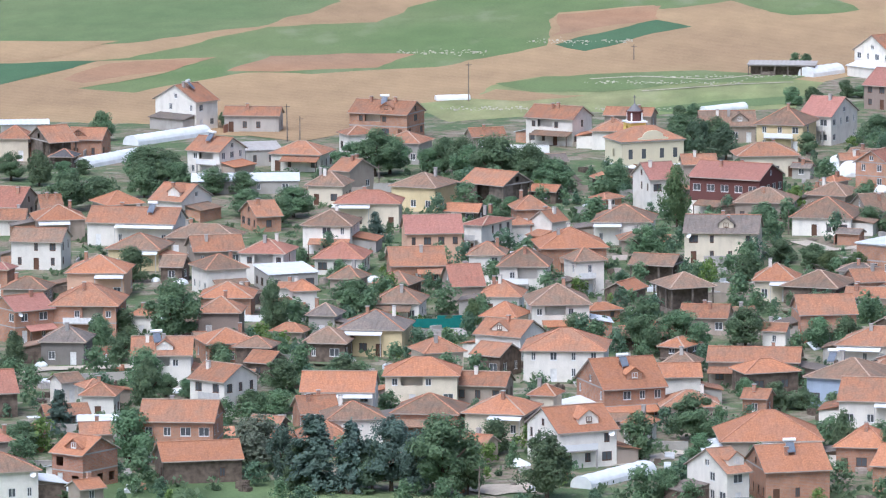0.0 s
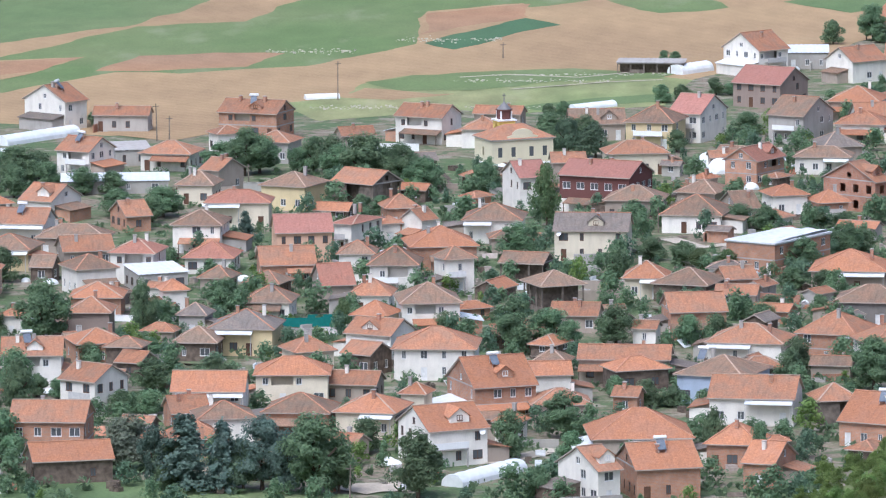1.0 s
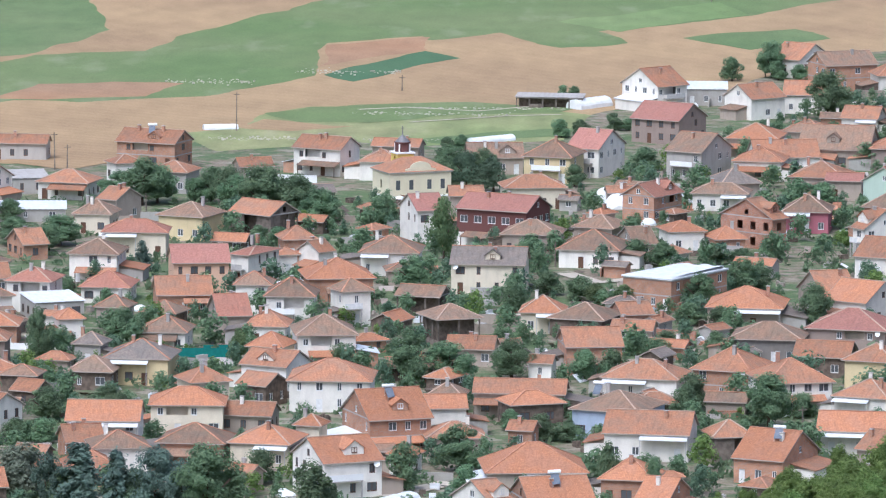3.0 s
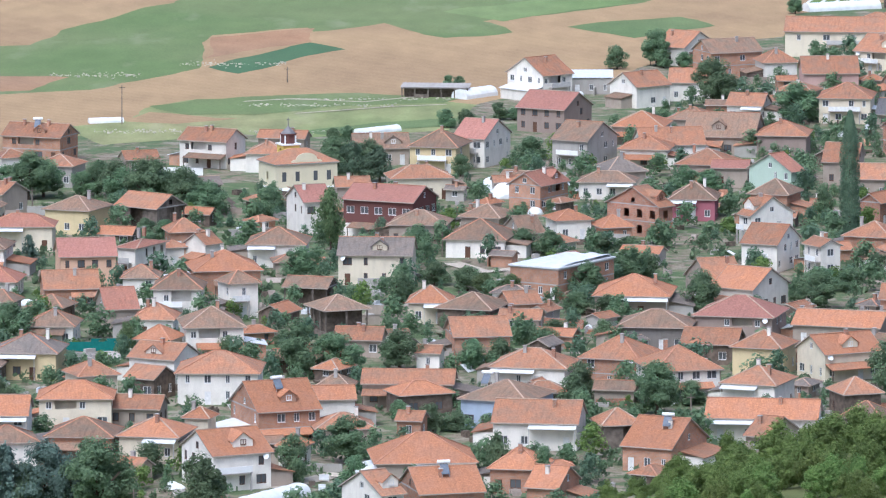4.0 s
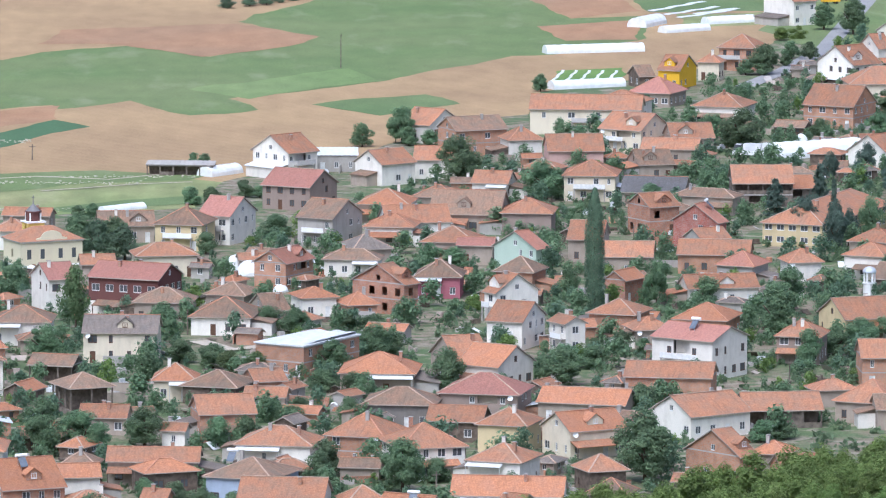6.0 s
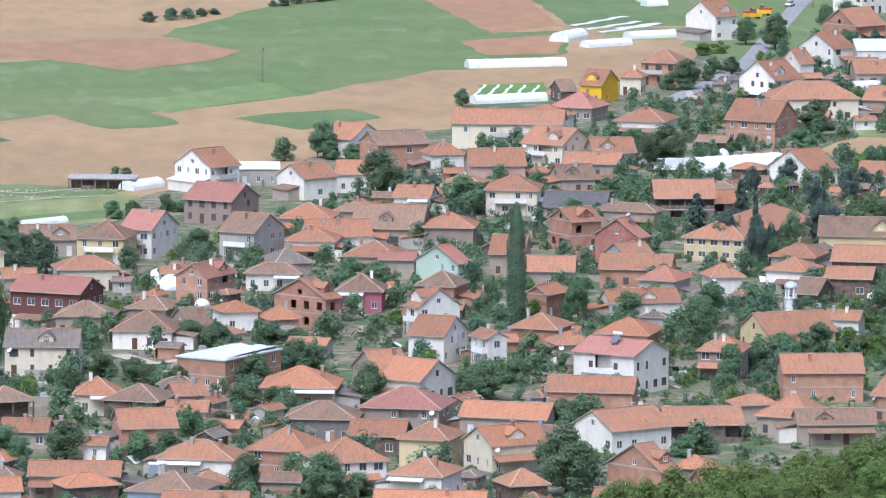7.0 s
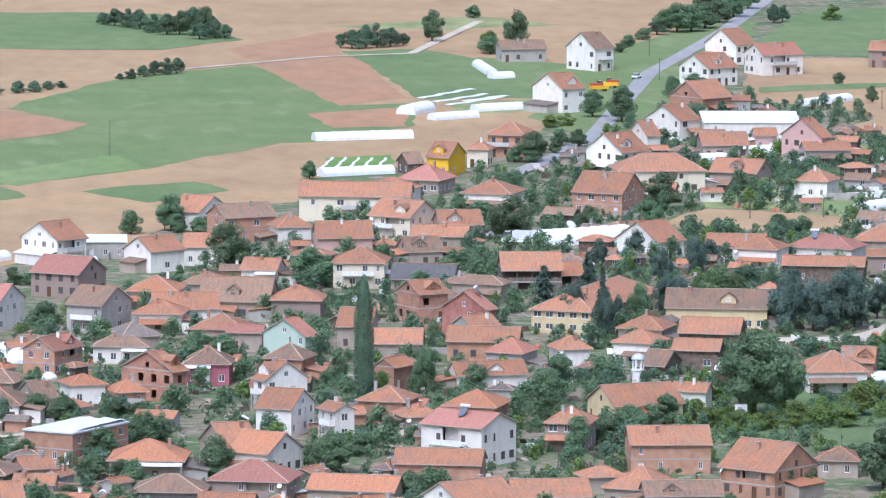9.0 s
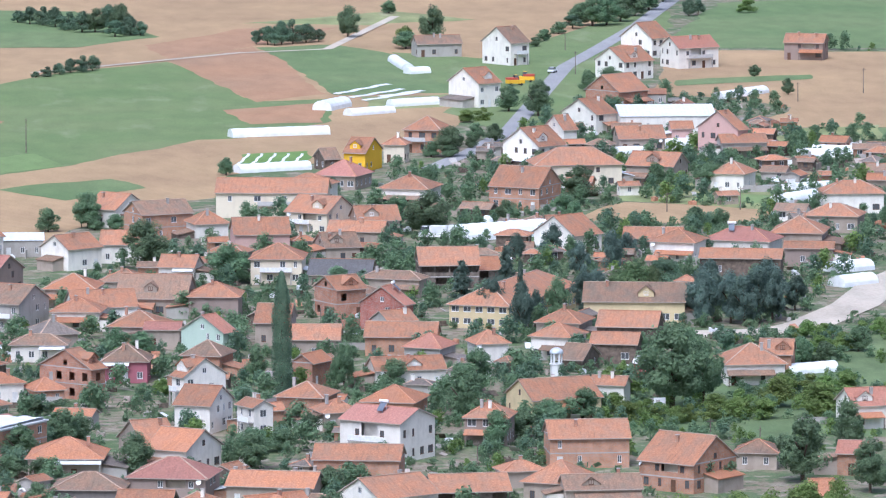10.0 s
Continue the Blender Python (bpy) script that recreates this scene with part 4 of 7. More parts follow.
house(-18.2, 1120.1, 21, 9.5, 7.5, 3.5, 'h', 24, 'wood', 'orange')
house(35.0, 1124.0, -21, 9.6, 10.6, 4.7, 'h', 26, 'white', 'rust', 'a')
house(81.0, 1122.4, 10, 7.3, 10.0, 3.0, 'g', 27, 'brick', 'rust')
house(-19.9, 1128.4, -4, 14.9, 7.5, 3.9, 'g', 27, 'plaster', 'rust')
house(-113.1, 1124.0, 3, 9.9, 9.5, 5.5, 'g', 27, 'white', 'rust', 's')
house(-31.5, 1131.0, -9, 6.1, 6.7, 3.0, 'h', 31, 'plaster', 'brown')
house(69.5, 1129.4, 41, 4.5, 13.1, 4.7, 'g', 30, 'brick', 'rust')
house(-49.9, 1133.9, -2, 13.7, 12.1, 5.1, 'h', 25, 'white', 'rust')
house(-97.4, 1131.2, -25, 5.0, 6.1, 3.0, 'g', 27, 'wood', 'rust')
house(22.6, 1137.3, 16, 11.3, 12.4, 5.1, 'h', 30, 'white', 'rust')
house(-61.1, 1136.5, -32, 6.1, 6.9, 3.5, 'g', 27, 'wood', 'rust')
house(78.2, 1135.5, -20, 6.4, 7.1, 3.9, 'h', 29, 'plaster', 'orange')
house(-70.6, 1137.8, 23, 7.3, 8.0, 3.9, 'h', 30, 'cream', 'rust')
house(49.1, 1158.0, 28, 11.3, 10.0, 4.6, 'g', 28, 'cream', 'orange')
house(-99.9, 1142.5, -9, 6.7, 6.2, 3.8, 'h', 24, 'wood', 'brown')
house(13.6, 1149.1, -20, 10.5, 11.6, 5.1, 'h', 31, 'brick', 'rust')
house(-0.3, 1149.7, -11, 13.0, 10.8, 3.5, 'h', 25, 'white', 'rust', 'a')
house(-59.7, 1150.6, -27, 9.0, 8.8, 4.7, 'g', 27, 'white', 'rust', 'b')
house(-105.4, 1149.3, 19, 8.9, 9.4, 3.6, 'h', 24, 'brick', 'orange')
house(-89.1, 1152.7, -7, 7.8, 8.6, 3.2, 'h', 29, 'wood', 'brown')
house(-131.1, 1148.7, -4, 8.0, 8.8, 3.9, 'h', 29, 'stone', 'grey')
house(-81.9, 1159.5, -6, 11.2, 10.9, 4.5, 'h', 25, 'yellow', 'grey', 'a')
house(37.1, 1162.8, -19, 9.0, 9.9, 4.7, 'h', 28, 'yellow', 'rust')
house(-17.1, 1166.1, -12, 4.5, 4.5, 3.0, 'g', 27, 'white', 'rust')
house(69.2, 1180.4, 34, 12.9, 11.7, 3.9, 'g', 27, 'white', 'rust')
house(29.1, 1174.5, -12, 9.7, 8.6, 3.5, 'g', 27, 'wood', 'rust')
house(-9.5, 1176.1, 10, 9.9, 10.4, 4.7, 'g', 27, 'brick', 'rust')
house(-61.8, 1176.9, -18, 6.7, 7.4, 3.9, 'h', 33, 'cream', 'orange')
house(-141.0, 1172.0, 37, 7.9, 8.5, 5.5, 'g', 27, 'brick', 'pink')
house(-91.5, 1177.6, -11, 5.4, 5.9, 3.9, 'h', 33, 'grey', 'grey')
house(-121.3, 1175.9, -11, 4.5, 4.5, 3.9, 'h', 26, 'white', 'rust')
house(140.0, 1173.9, 3, 4.5, 8.0, 3.9, 'g', 33, 'plaster', 'orange')
house(-28.9, 1182.3, -7, 8.3, 7.2, 3.0, 'g', 27, 'plaster', 'rust')
house(-53.4, 1181.9, 8, 10.5, 11.6, 5.5, 'h', 28, 'white', 'brown')
house(-108.8, 1178.8, -2, 7.7, 8.4, 4.3, 'h', 30, 'taupe', 'rust')
house(82.8, 1190.5, 6, 13.5, 10.9, 3.1, 'g', 24, 'open', 'rust')
house(-130.6, 1177.3, -2, 11.7, 12.9, 5.9, 'h', 28, 'brick', 'rust', 'b')
house(20.1, 1189.9, -8, 12.5, 10.5, 4.2, 'h', 24, 'stone', 'brown')
house(104.7, 1187.1, 4, 13.4, 8.3, 3.6, 'g', 27, 'plaster', 'brown')
house(51.1, 1194.8, -18, 15.6, 8.7, 3.5, 'g', 27, 'plaster', 'orange')
house(34.2, 1196.9, -14, 14.2, 12.2, 5.1, 'h', 25, 'taupe', 'pink')
house(-80.4, 1196.3, -5, 8.6, 9.4, 3.5, 'h', 29, 'white', 'brown')
house(98.8, 1195.2, -26, 10.3, 11.4, 3.8, 'h', 33, 'plaster', 'rust')
house(-97.1, 1200.7, 15, 5.0, 5.5, 4.7, 'h', 33, 'white', 'orange')
house(-63.7, 1203.9, -4, 7.5, 8.3, 3.5, 'h', 33, 'white', 'rust')
house(-109.8, 1201.8, 0, 9.4, 9.5, 3.5, 'h', 25, 'brick', 'orange')
house(-33.3, 1206.6, 23, 8.6, 9.5, 4.7, 'h', 26, 'open', 'brown')
house(121.5, 1208.9, -41, 12.0, 13.5, 5.1, 'g', 33, 'brick', 'rust')
house(93.3, 1212.8, 12, 8.1, 6.5, 3.0, 'h', 24, 'plaster', 'rust')
house(66.3, 1217.8, -10, 15.3, 9.5, 4.7, 'g', 25, 'brick', 'rust', 'n')
house(-10.6, 1219.4, -18, 10.4, 11.1, 3.1, 'h', 24, 'wood', 'brown')
house(-71.1, 1217.4, 13, 6.1, 12.0, 3.5, 'g', 27, 'plaster', 'red')
house(106.8, 1238.0, 2, 14.5, 10.3, 5.3, 'g', 28, 'brick', 'rust')
house(-17.9, 1221.7, -4, 7.9, 8.6, 3.8, 'h', 33, 'cream', 'orange', 'a')
house(-60.7, 1221.3, -2, 9.0, 9.9, 6.3, 'h', 32, 'white', 'brown', 'b')
house(-145.1, 1214.3, -6, 8.2, 7.3, 3.0, 'h', 25, 'plaster', 'brown')
house(-82.4, 1221.4, -17, 6.8, 7.5, 3.0, 'h', 29, 'wood', 'brown')
house(-2.8, 1224.9, 20, 6.2, 7.5, 3.0, 'g', 27, 'brick', 'rust')
house(37.0, 1236.0, -35, 9.0, 12.0, 4.3, 'g', 28, 'white', 'orange')
house(-50.9, 1227.0, 24, 6.1, 6.7, 6.3, 'h', 33, 'white', 'brown', 'b')
house(17.0, 1230.5, -6, 13.6, 12.8, 3.9, 'h', 25, 'plaster', 'orange', 'a')
house(-133.8, 1223.6, -2, 10.8, 11.2, 4.7, 'h', 25, 'peach', 'orange', 'a')
house(-91.3, 1227.7, -13, 6.0, 6.6, 3.0, 'h', 32, 'plaster', 'brown')
house(-113.7, 1228.0, 25, 8.1, 8.9, 4.7, 'h', 28, 'white', 'brown')
house(151.6, 1223.8, -15, 5.5, 7.5, 3.9, 'g', 27, 'brick', 'red')
house(-150.9, 1225.0, -13, 4.5, 5.0, 4.7, 'h', 26, 'brick', 'pink')
house(-102.5, 1232.4, 25, 9.4, 8.1, 3.0, 's', 6, 'grey', 'white')
house(-38.8, 1238.3, -18, 8.5, 6.4, 3.9, 'g', 27, 'open', 'brown')
house(136.1, 1232.8, -14, 8.4, 8.2, 3.0, 'h', 25, 'plaster', 'brown')
house(-68.1, 1239.9, -2, 6.9, 7.6, 5.5, 'h', 30, 'white', 'brown')
house(73.0, 1249.8, -37, 13.3, 11.9, 6.9, 'g', 20, 'white', 'pink', 'sb')
house(-80.7, 1241.8, 9, 10.0, 10.6, 3.5, 'g', 27, 'brick', 'rust')
house(-106.4, 1242.2, -10, 8.7, 9.6, 5.5, 'h', 25, 'white', 'red')
house(31.2, 1246.6, 19, 7.0, 13.5, 3.9, 'g', 29, 'plaster', 'rust')
house(-122.6, 1241.6, -10, 4.5, 5.8, 3.0, 'g', 31, 'wood', 'brown')
house(4.7, 1256.8, -33, 10.5, 18.5, 5.3, 'f', 0, 'brick', 'white')
house(-94.4, 1254.3, -5, 9.3, 10.3, 3.0, 'h', 28, 'white', 'red')
house(-54.7, 1259.8, 10, 12.4, 12.4, 4.3, 'h', 25, 'brick', 'orange')
house(-130.5, 1259.1, -9, 10.1, 10.1, 3.9, 'h', 24, 'yellow', 'brown', 'a')
house(-148.0, 1258.9, -8, 9.7, 8.0, 5.1, 'g', 27, 'white', 'brown')
house(-117.6, 1263.0, 15, 9.5, 9.3, 3.0, 'g', 27, 'plaster', 'rust')
house(-79.4, 1266.1, 9, 10.5, 10.8, 5.9, 'g', 27, 'peach', 'pink')
house(92.1, 1266.7, -14, 8.5, 9.3, 5.1, 'h', 30, 'taupe', 'rust')
house(-28.0, 1270.2, -4, 13.6, 10.4, 5.5, 'g', 27, 'cream', 'grey')
house(42.2, 1287.5, -24, 7.5, 12.0, 5.2, 'g', 27, 'white', 'rust', 'b')
house(51.1, 1279.4, -62, 6.5, 5.0, 5.5, 'g', 27, 'white', 'rust', 'b')
house(-120.6, 1276.4, -5, 13.2, 8.8, 3.5, 'h', 25, 'plaster', 'brown')
house(-70.2, 1280.4, -27, 4.5, 11.9, 5.5, 'h', 24, 'white', 'red', 'b')
house(-98.4, 1281.5, -6, 9.6, 10.5, 5.2, 'h', 25, 'white', 'brown')
house(65.9, 1287.5, 14, 7.6, 8.4, 3.5, 'h', 28, 'plaster', 'rust')
house(-59.7, 1289.0, 48, 4.5, 6.0, 4.7, 'g', 33, 'white', 'rust')
house(-65.3, 1290.1, 19, 4.5, 4.5, 3.9, 'h', 26, 'white', 'rust')
house(161.2, 1284.3, 13, 8.5, 10.7, 4.3, 'g', 27, 'white', 'red')
house(-46.3, 1294.0, -3, 11.2, 11.3, 4.3, 'h', 25, 'white', 'brown', 'a')
house(-134.3, 1290.6, -9, 16.9, 9.4, 4.3, 'g', 27, 'white', 'rust', 'sa')
house(77.2, 1299.2, -17, 10.6, 11.7, 3.9, 'h', 26, 'brick', 'orange')
house(61.5, 1303.6, -20, 9.6, 10.5, 4.3, 'h', 26, 'brick', 'rust')
house(106.3, 1301.7, 20, 14.3, 12.8, 3.9, 'g', 27, 'yellow', 'rust')
house(-149.4, 1298.4, 13, 9.5, 10.4, 3.9, 'h', 25, 'plaster', 'orange', 'a')
house(-10.0, 1307.5, -9, 11.8, 12.9, 3.5, 'h', 28, 'white', 'brown')
house(-158.9, 1303.4, -1, 6.8, 6.7, 3.0, 'g', 27, 'white', 'rust')
house(-113.5, 1310.0, 25, 5.4, 9.7, 3.0, 'g', 27, 'brick', 'rust')
house(-64.4, 1313.4, 13, 6.8, 7.5, 3.9, 'h', 33, 'brick', 'rust')
house(-93.9, 1314.9, -1, 12.4, 8.5, 4.7, 'h', 25, 'cream', 'red', 'a')
house(-2.1, 1319.1, 20, 5.0, 10.5, 3.0, 'g', 27, 'plaster', 'brown')
house(-21.3, 1323.5, -7, 11.2, 9.8, 3.9, 'h', 25, 'plaster', 'brown')
house(42.5, 1323.5, -57, 4.5, 10.4, 5.5, 'g', 33, 'white', 'rust', 'b')
house(118.3, 1320.2, -19, 7.1, 5.9, 3.5, 'g', 27, 'white', 'rust')
house(14.2, 1326.1, 18, 6.6, 7.2, 3.0, 'h', 32, 'brick', 'orange')
house(6.1, 1329.3, 17, 7.6, 8.1, 3.9, 'h', 24, 'white', 'orange')
house(-153.6, 1320.7, 17, 4.5, 6.5, 3.0, 'g', 33, 'plaster', 'rust')
house(-141.2, 1322.8, 28, 7.9, 8.6, 3.5, 'h', 28, 'plaster', 'orange')
house(-129.6, 1325.2, -29, 7.7, 10.8, 3.9, 'g', 27, 'white', 'rust')
house(-160.3, 1323.9, -13, 6.0, 12.5, 3.0, 'g', 27, 'plaster', 'red')
house(19.4, 1334.2, 49, 4.7, 13.5, 5.9, 'g', 27, 'openbrick', 'rust')
house(-27.0, 1334.7, -24, 14.9, 11.3, 7.0, 'g', 24, 'maroon', 'pink', 'w')
house(-8.9, 1337.2, -20, 8.5, 9.4, 3.5, 'h', 26, 'plaster', 'brown')
house(-42.1, 1339.0, 22, 6.3, 10.6, 6.3, 'g', 27, 'white', 'pink')
house(-85.4, 1339.7, -21, 9.9, 10.8, 4.7, 'h', 24, 'yellow', 'brown')
house(-72.0, 1342.7, -37, 10.7, 9.0, 4.7, 'g', 27, 'open', 'rust')
house(82.1, 1346.3, 11, 14.1, 8.7, 3.5, 'g', 27, 'white', 'rust')
house(64.5, 1348.3, 57, 7.7, 5.4, 4.7, 'g', 33, 'openbrick', 'orange')
house(-103.7, 1347.6, -9, 7.7, 8.5, 3.9, 'h', 32, 'cream', 'brown')
house(147.3, 1347.8, 3, 12.1, 13.4, 4.1, 'h', 29, 'white', 'rust', 'n')
house(30.1, 1358.2, -6, 9.3, 10.2, 4.3, 'h', 31, 'magenta', 'brown', 'a')
house(45.5, 1362.0, -20, 8.3, 9.1, 4.7, 'h', 32, 'brick', 'brown')
house(-121.0, 1363.5, 5, 20.7, 7.2, 2.3, 's', 6, 'grey', 'white')
house(-100.7, 1365.5, -36, 5.3, 8.2, 4.3, 'g', 27, 'plaster', 'rust')
house(153.9, 1361.7, -11, 6.8, 10.0, 3.9, 'g', 27, 'brick', 'rust')
house(116.6, 1367.8, -25, 5.4, 10.3, 2.5, 'g', 27, 'wood', 'brown')
house(0.6, 1373.3, 60, 11.3, 7.9, 5.1, 'g', 32, 'brick', 'red')
house(88.2, 1370.6, -25, 8.3, 9.2, 4.7, 'h', 31, 'grey', 'red')
house(99.7, 1375.6, 12, 7.2, 7.9, 4.7, 'h', 33, 'white', 'rust', 'b')
house(-35.2, 1378.9, 7, 7.0, 6.6, 3.9, 'g', 27, 'plaster', 'rust')
house(124.7, 1379.0, -14, 9.6, 7.7, 3.9, 'g', 27, 'wood', 'rust')
house(14.0, 1389.6, -7, 11.5, 7.5, 3.5, 'h', 25, 'white', 'brown', 'a')
house(114.1, 1385.7, -25, 9.0, 9.9, 4.7, 'h', 27, 'white', 'rust')
house(-22.5, 1390.4, 9, 12.6, 9.2, 4.3, 'h', 25, 'cream', 'rust')
house(67.3, 1391.5, -6, 10.4, 10.2, 3.9, 'g', 27, 'plaster', 'rust')
house(46.7, 1393.8, 48, 4.5, 11.6, 5.1, 'g', 29, 'mint', 'red')
house(-129.0, 1390.2, -30, 8.3, 9.6, 5.1, 'g', 27, 'white', 'rust', 'sb')
house(84.4, 1394.4, -9, 14.4, 9.9, 3.9, 'g', 27, 'brick', 'rust')
house(-113.0, 1398.9, -13, 11.0, 9.5, 3.5, 'h', 24, 'white', 'rust')
house(129.4, 1400.8, -14, 12.4, 10.5, 4.7, 'g', 27, 'wood', 'rust')
house(38.4, 1407.6, -10, 7.6, 5.6, 3.9, 'g', 27, 'plaster', 'pink')
house(-159.8, 1401.0, -9, 5.3, 5.8, 2.5, 'h', 26, 'open', 'slate')
house(16.4, 1411.5, 21, 8.8, 9.7, 3.0, 'h', 30, 'plaster', 'grey')
house(-121.8, 1406.8, 15, 7.7, 8.0, 3.0, 's', 6, 'grey', 'grey')
house(-93.2, 1410.2, -16, 8.6, 8.7, 4.3, 'h', 24, 'grey', 'rust')
house(60.6, 1413.7, -10, 7.3, 12.7, 4.7, 'g', 27, 'plaster', 'rust')
house(117.4, 1411.7, -20, 9.8, 10.8, 4.3, 'h', 26, 'plaster', 'rust')
house(-163.1, 1408.7, 32, 6.6, 10.8, 4.7, 'g', 27, 'open', 'rust')
house(34.0, 1418.8, -12, 11.5, 11.4, 3.5, 'h', 25, 'plaster', 'rust')
house(84.2, 1418.4, 27, 7.1, 7.7, 3.9, 'g', 27, 'grey', 'rust')
house(-171.0, 1413.9, -1, 6.9, 7.6, 4.7, 'h', 33, 'cream', 'rust')
BARE += [(102.0, 1424.0, 10), (104.0, 1415.0, 7)]
house(110.4, 1452.0, 66, 42.0, 13.6, 4.8, 'h', 27, 'yellow', 'rust', 'nw')
house(-156.9, 1418.3, -9, 7.7, 7.9, 3.9, 'g', 27, 'brick', 'rust')
house(-104.1, 1426.2, 25, 6.8, 6.2, 3.9, 'h', 24, 'white', 'rust')
house(83.4, 1429.8, 57, 4.5, 11.0, 5.9, 'g', 33, 'redbrick', 'red', 's')
house(-78.8, 1430.1, 18, 7.4, 6.1, 3.0, 'g', 27, 'plaster', 'rust')
house(-19.0, 1432.6, -14, 10.5, 11.6, 5.5, 'h', 30, 'yellow', 'brown', 'b')
house(-53.1, 1433.8, -8, 8.9, 9.8, 3.9, 'h', 25, 'white', 'rust')
house(134.5, 1444.5, -8, 21.0, 12.9, 4.6, 'g', 27, 'yellow', 'brown', 'nw')
house(22.3, 1439.6, -9, 10.5, 9.8, 4.0, 'h', 25, 'white', 'rust')
house(9.9, 1439.9, -30, 8.7, 13.1, 5.9, 'g', 27, 'grey', 'brown', 'b')
house(-64.7, 1441.2, -27, 11.4, 8.9, 5.5, 'g', 27, 'white', 'rust')
house(-10.7, 1444.1, -25, 7.6, 13.2, 5.9, 'g', 27, 'white', 'pink', 'b')
house(-31.2, 1446.2, 6, 11.6, 10.1, 3.5, 'g', 27, 'plaster', 'brown')
house(27.0, 1449.7, 8, 13.5, 11.9, 3.8, 'g', 27, 'white', 'rust')
house(-100.0, 1451.9, -21, 13.5, 9.4, 5.2, 'g', 27, 'brick', 'rust', 's')
house(-173.2, 1447.8, 7, 10.1, 4.7, 3.0, 's', 6, 'grey', 'white')
house(50.3, 1457.5, -7, 11.0, 11.2, 4.7, 'h', 26, 'taupe', 'rust')
house(75.6, 1457.4, 27, 7.5, 9.9, 5.9, 'g', 27, 'openbrick', 'rust')
house(38.5, 1464.2, -12, 15.0, 13.5, 3.9, 'g', 33, 'plaster', 'brown')
house(-51.2, 1465.9, -13, 10.4, 5.7, 3.0, 'g', 27, 'plaster', 'rust')
house(-127.9, 1461.8, -5, 11.9, 6.3, 3.5, 'g', 27, 'grey', 'rust')
house(-142.2, 1467.6, 51, 7.0, 12.6, 5.9, 'g', 27, 'white', 'rust', 's')
house(21.9, 1481.0, -10, 11.2, 12.4, 3.9, 'h', 26, 'plaster', 'orange')
house(148.6, 1481.7, -18, 4.5, 5.0, 3.9, 'h', 26, 'white', 'rust')
house(88.5, 1491.2, -21, 13.8, 6.6, 3.9, 'h', 24, 'plaster', 'brown')
house(32.9, 1495.4, -14, 9.9, 9.4, 3.5, 'h', 25, 'plaster', 'brown')
house(4.0, 1503.0, -30, 12.0, 12.5, 5.1, 'g', 27, 'taupe', 'pink')
house(78.8, 1509.0, -12, 13.7, 11.4, 3.0, 'g', 27, 'plaster', 'slate')
house(100.8, 1509.1, 1, 13.1, 13.0, 5.0, 'g', 27, 'open', 'rust')
house(65.7, 1518.7, -7, 11.8, 12.6, 5.5, 'h', 26, 'cream', 'rust', 'b')
house(45.1, 1521.1, -15, 8.3, 9.0, 3.5, 'g', 27, 'white', 'rust', 'a')
house(108.0, 1518.1, 10, 8.6, 9.6, 2.7, 'g', 27, 'open', 'orange')
house(22.5, 1548.0, 39, 10.0, 10.0, 4.7, 'g', 30, 'white', 'rust', 'b')
house(164.6, 1524.1, -12, 17.9, 7.1, 3.9, 'g', 27, 'wood', 'rust')
house(34.0, 1560.0, -6, 10.0, 10.5, 4.2, 'g', 27, 'white', 'rust', 'b')
house(1.0, 1564.0, 42, 9.2, 12.5, 5.5, 'g', 30, 'white', 'rust', 'b')
house(181.1, 1541.0, -12, 11.1, 5.0, 3.9, 'g', 27, 'taupe', 'rust')
house(56.7, 1552.1, -22, 8.9, 7.6, 3.0, 'h', 24, 'plaster', 'rust')
house(153.6, 1550.7, -22, 10.9, 10.6, 4.7, 'h', 25, 'white', 'rust')
house(80.1, 1557.8, 12, 8.3, 11.2, 3.5, 'g', 27, 'plaster', 'brown')
house(168.4, 1556.5, -23, 15.7, 11.4, 4.3, 'h', 24, 'white', 'pink', 's')
house(149.7, 1564.6, -11, 13.3, 8.7, 3.9, 'g', 27, 'taupe', 'rust')
house(12.2, 1573.5, -0, 9.6, 8.3, 3.5, 's', 6, 'grey', 'white')
house(64.1, 1574.4, 3, 12.7, 12.8, 4.7, 'g', 27, 'blush', 'rust')
house(131.4, 1571.2, 40, 9.1, 13.5, 4.3, 'g', 31, 'white', 'rust')
house(182.1, 1568.4, -13, 12.1, 13.3, 4.7, 'h', 28, 'plaster', 'rust')
house(86.3, 1587.1, -13, 13.0, 8.5, 3.5, 'g', 27, 'plaster', 'rust')
house(53.3, 1596.0, 13, 8.4, 9.2, 4.7, 'h', 33, 'white', 'rust', 'b')
house(42.8, 1606.0, 23, 13.1, 10.6, 5.9, 'g', 27, 'brick', 'brown')
house(91.2, 1607.9, 7, 10.1, 11.7, 3.9, 'g', 27, 'plaster', 'rust')
house(79.3, 1614.5, -33, 11.4, 13.5, 5.1, 'g', 27, 'cream', 'rust', 'b')
house(194.7, 1608.7, -17, 13.0, 10.3, 3.9, 'h', 25, 'plaster', 'rust')
house(33.9, 1633.1, -36, 8.7, 12.9, 4.3, 'g', 27, 'white', 'rust')
house(70.3, 1651.0, -7, 26.0, 12.5, 5.9, 'g', 25, 'cream', 'rust', 'b')
house(203.5, 1649.7, -2, 15.1, 10.8, 4.7, 'h', 26, 'white', 'rust', 'b')
house(129.3, 1663.9, -29, 13.2, 13.5, 5.5, 'g', 33, 'brick', 'rust')
house(103.1, 1673.2, -19, 12.6, 13.5, 4.3, 'h', 25, 'white', 'rust')
house(79.8, 1678.5, -22, 11.9, 10.5, 4.7, 'h', 24, 'white', 'rust')
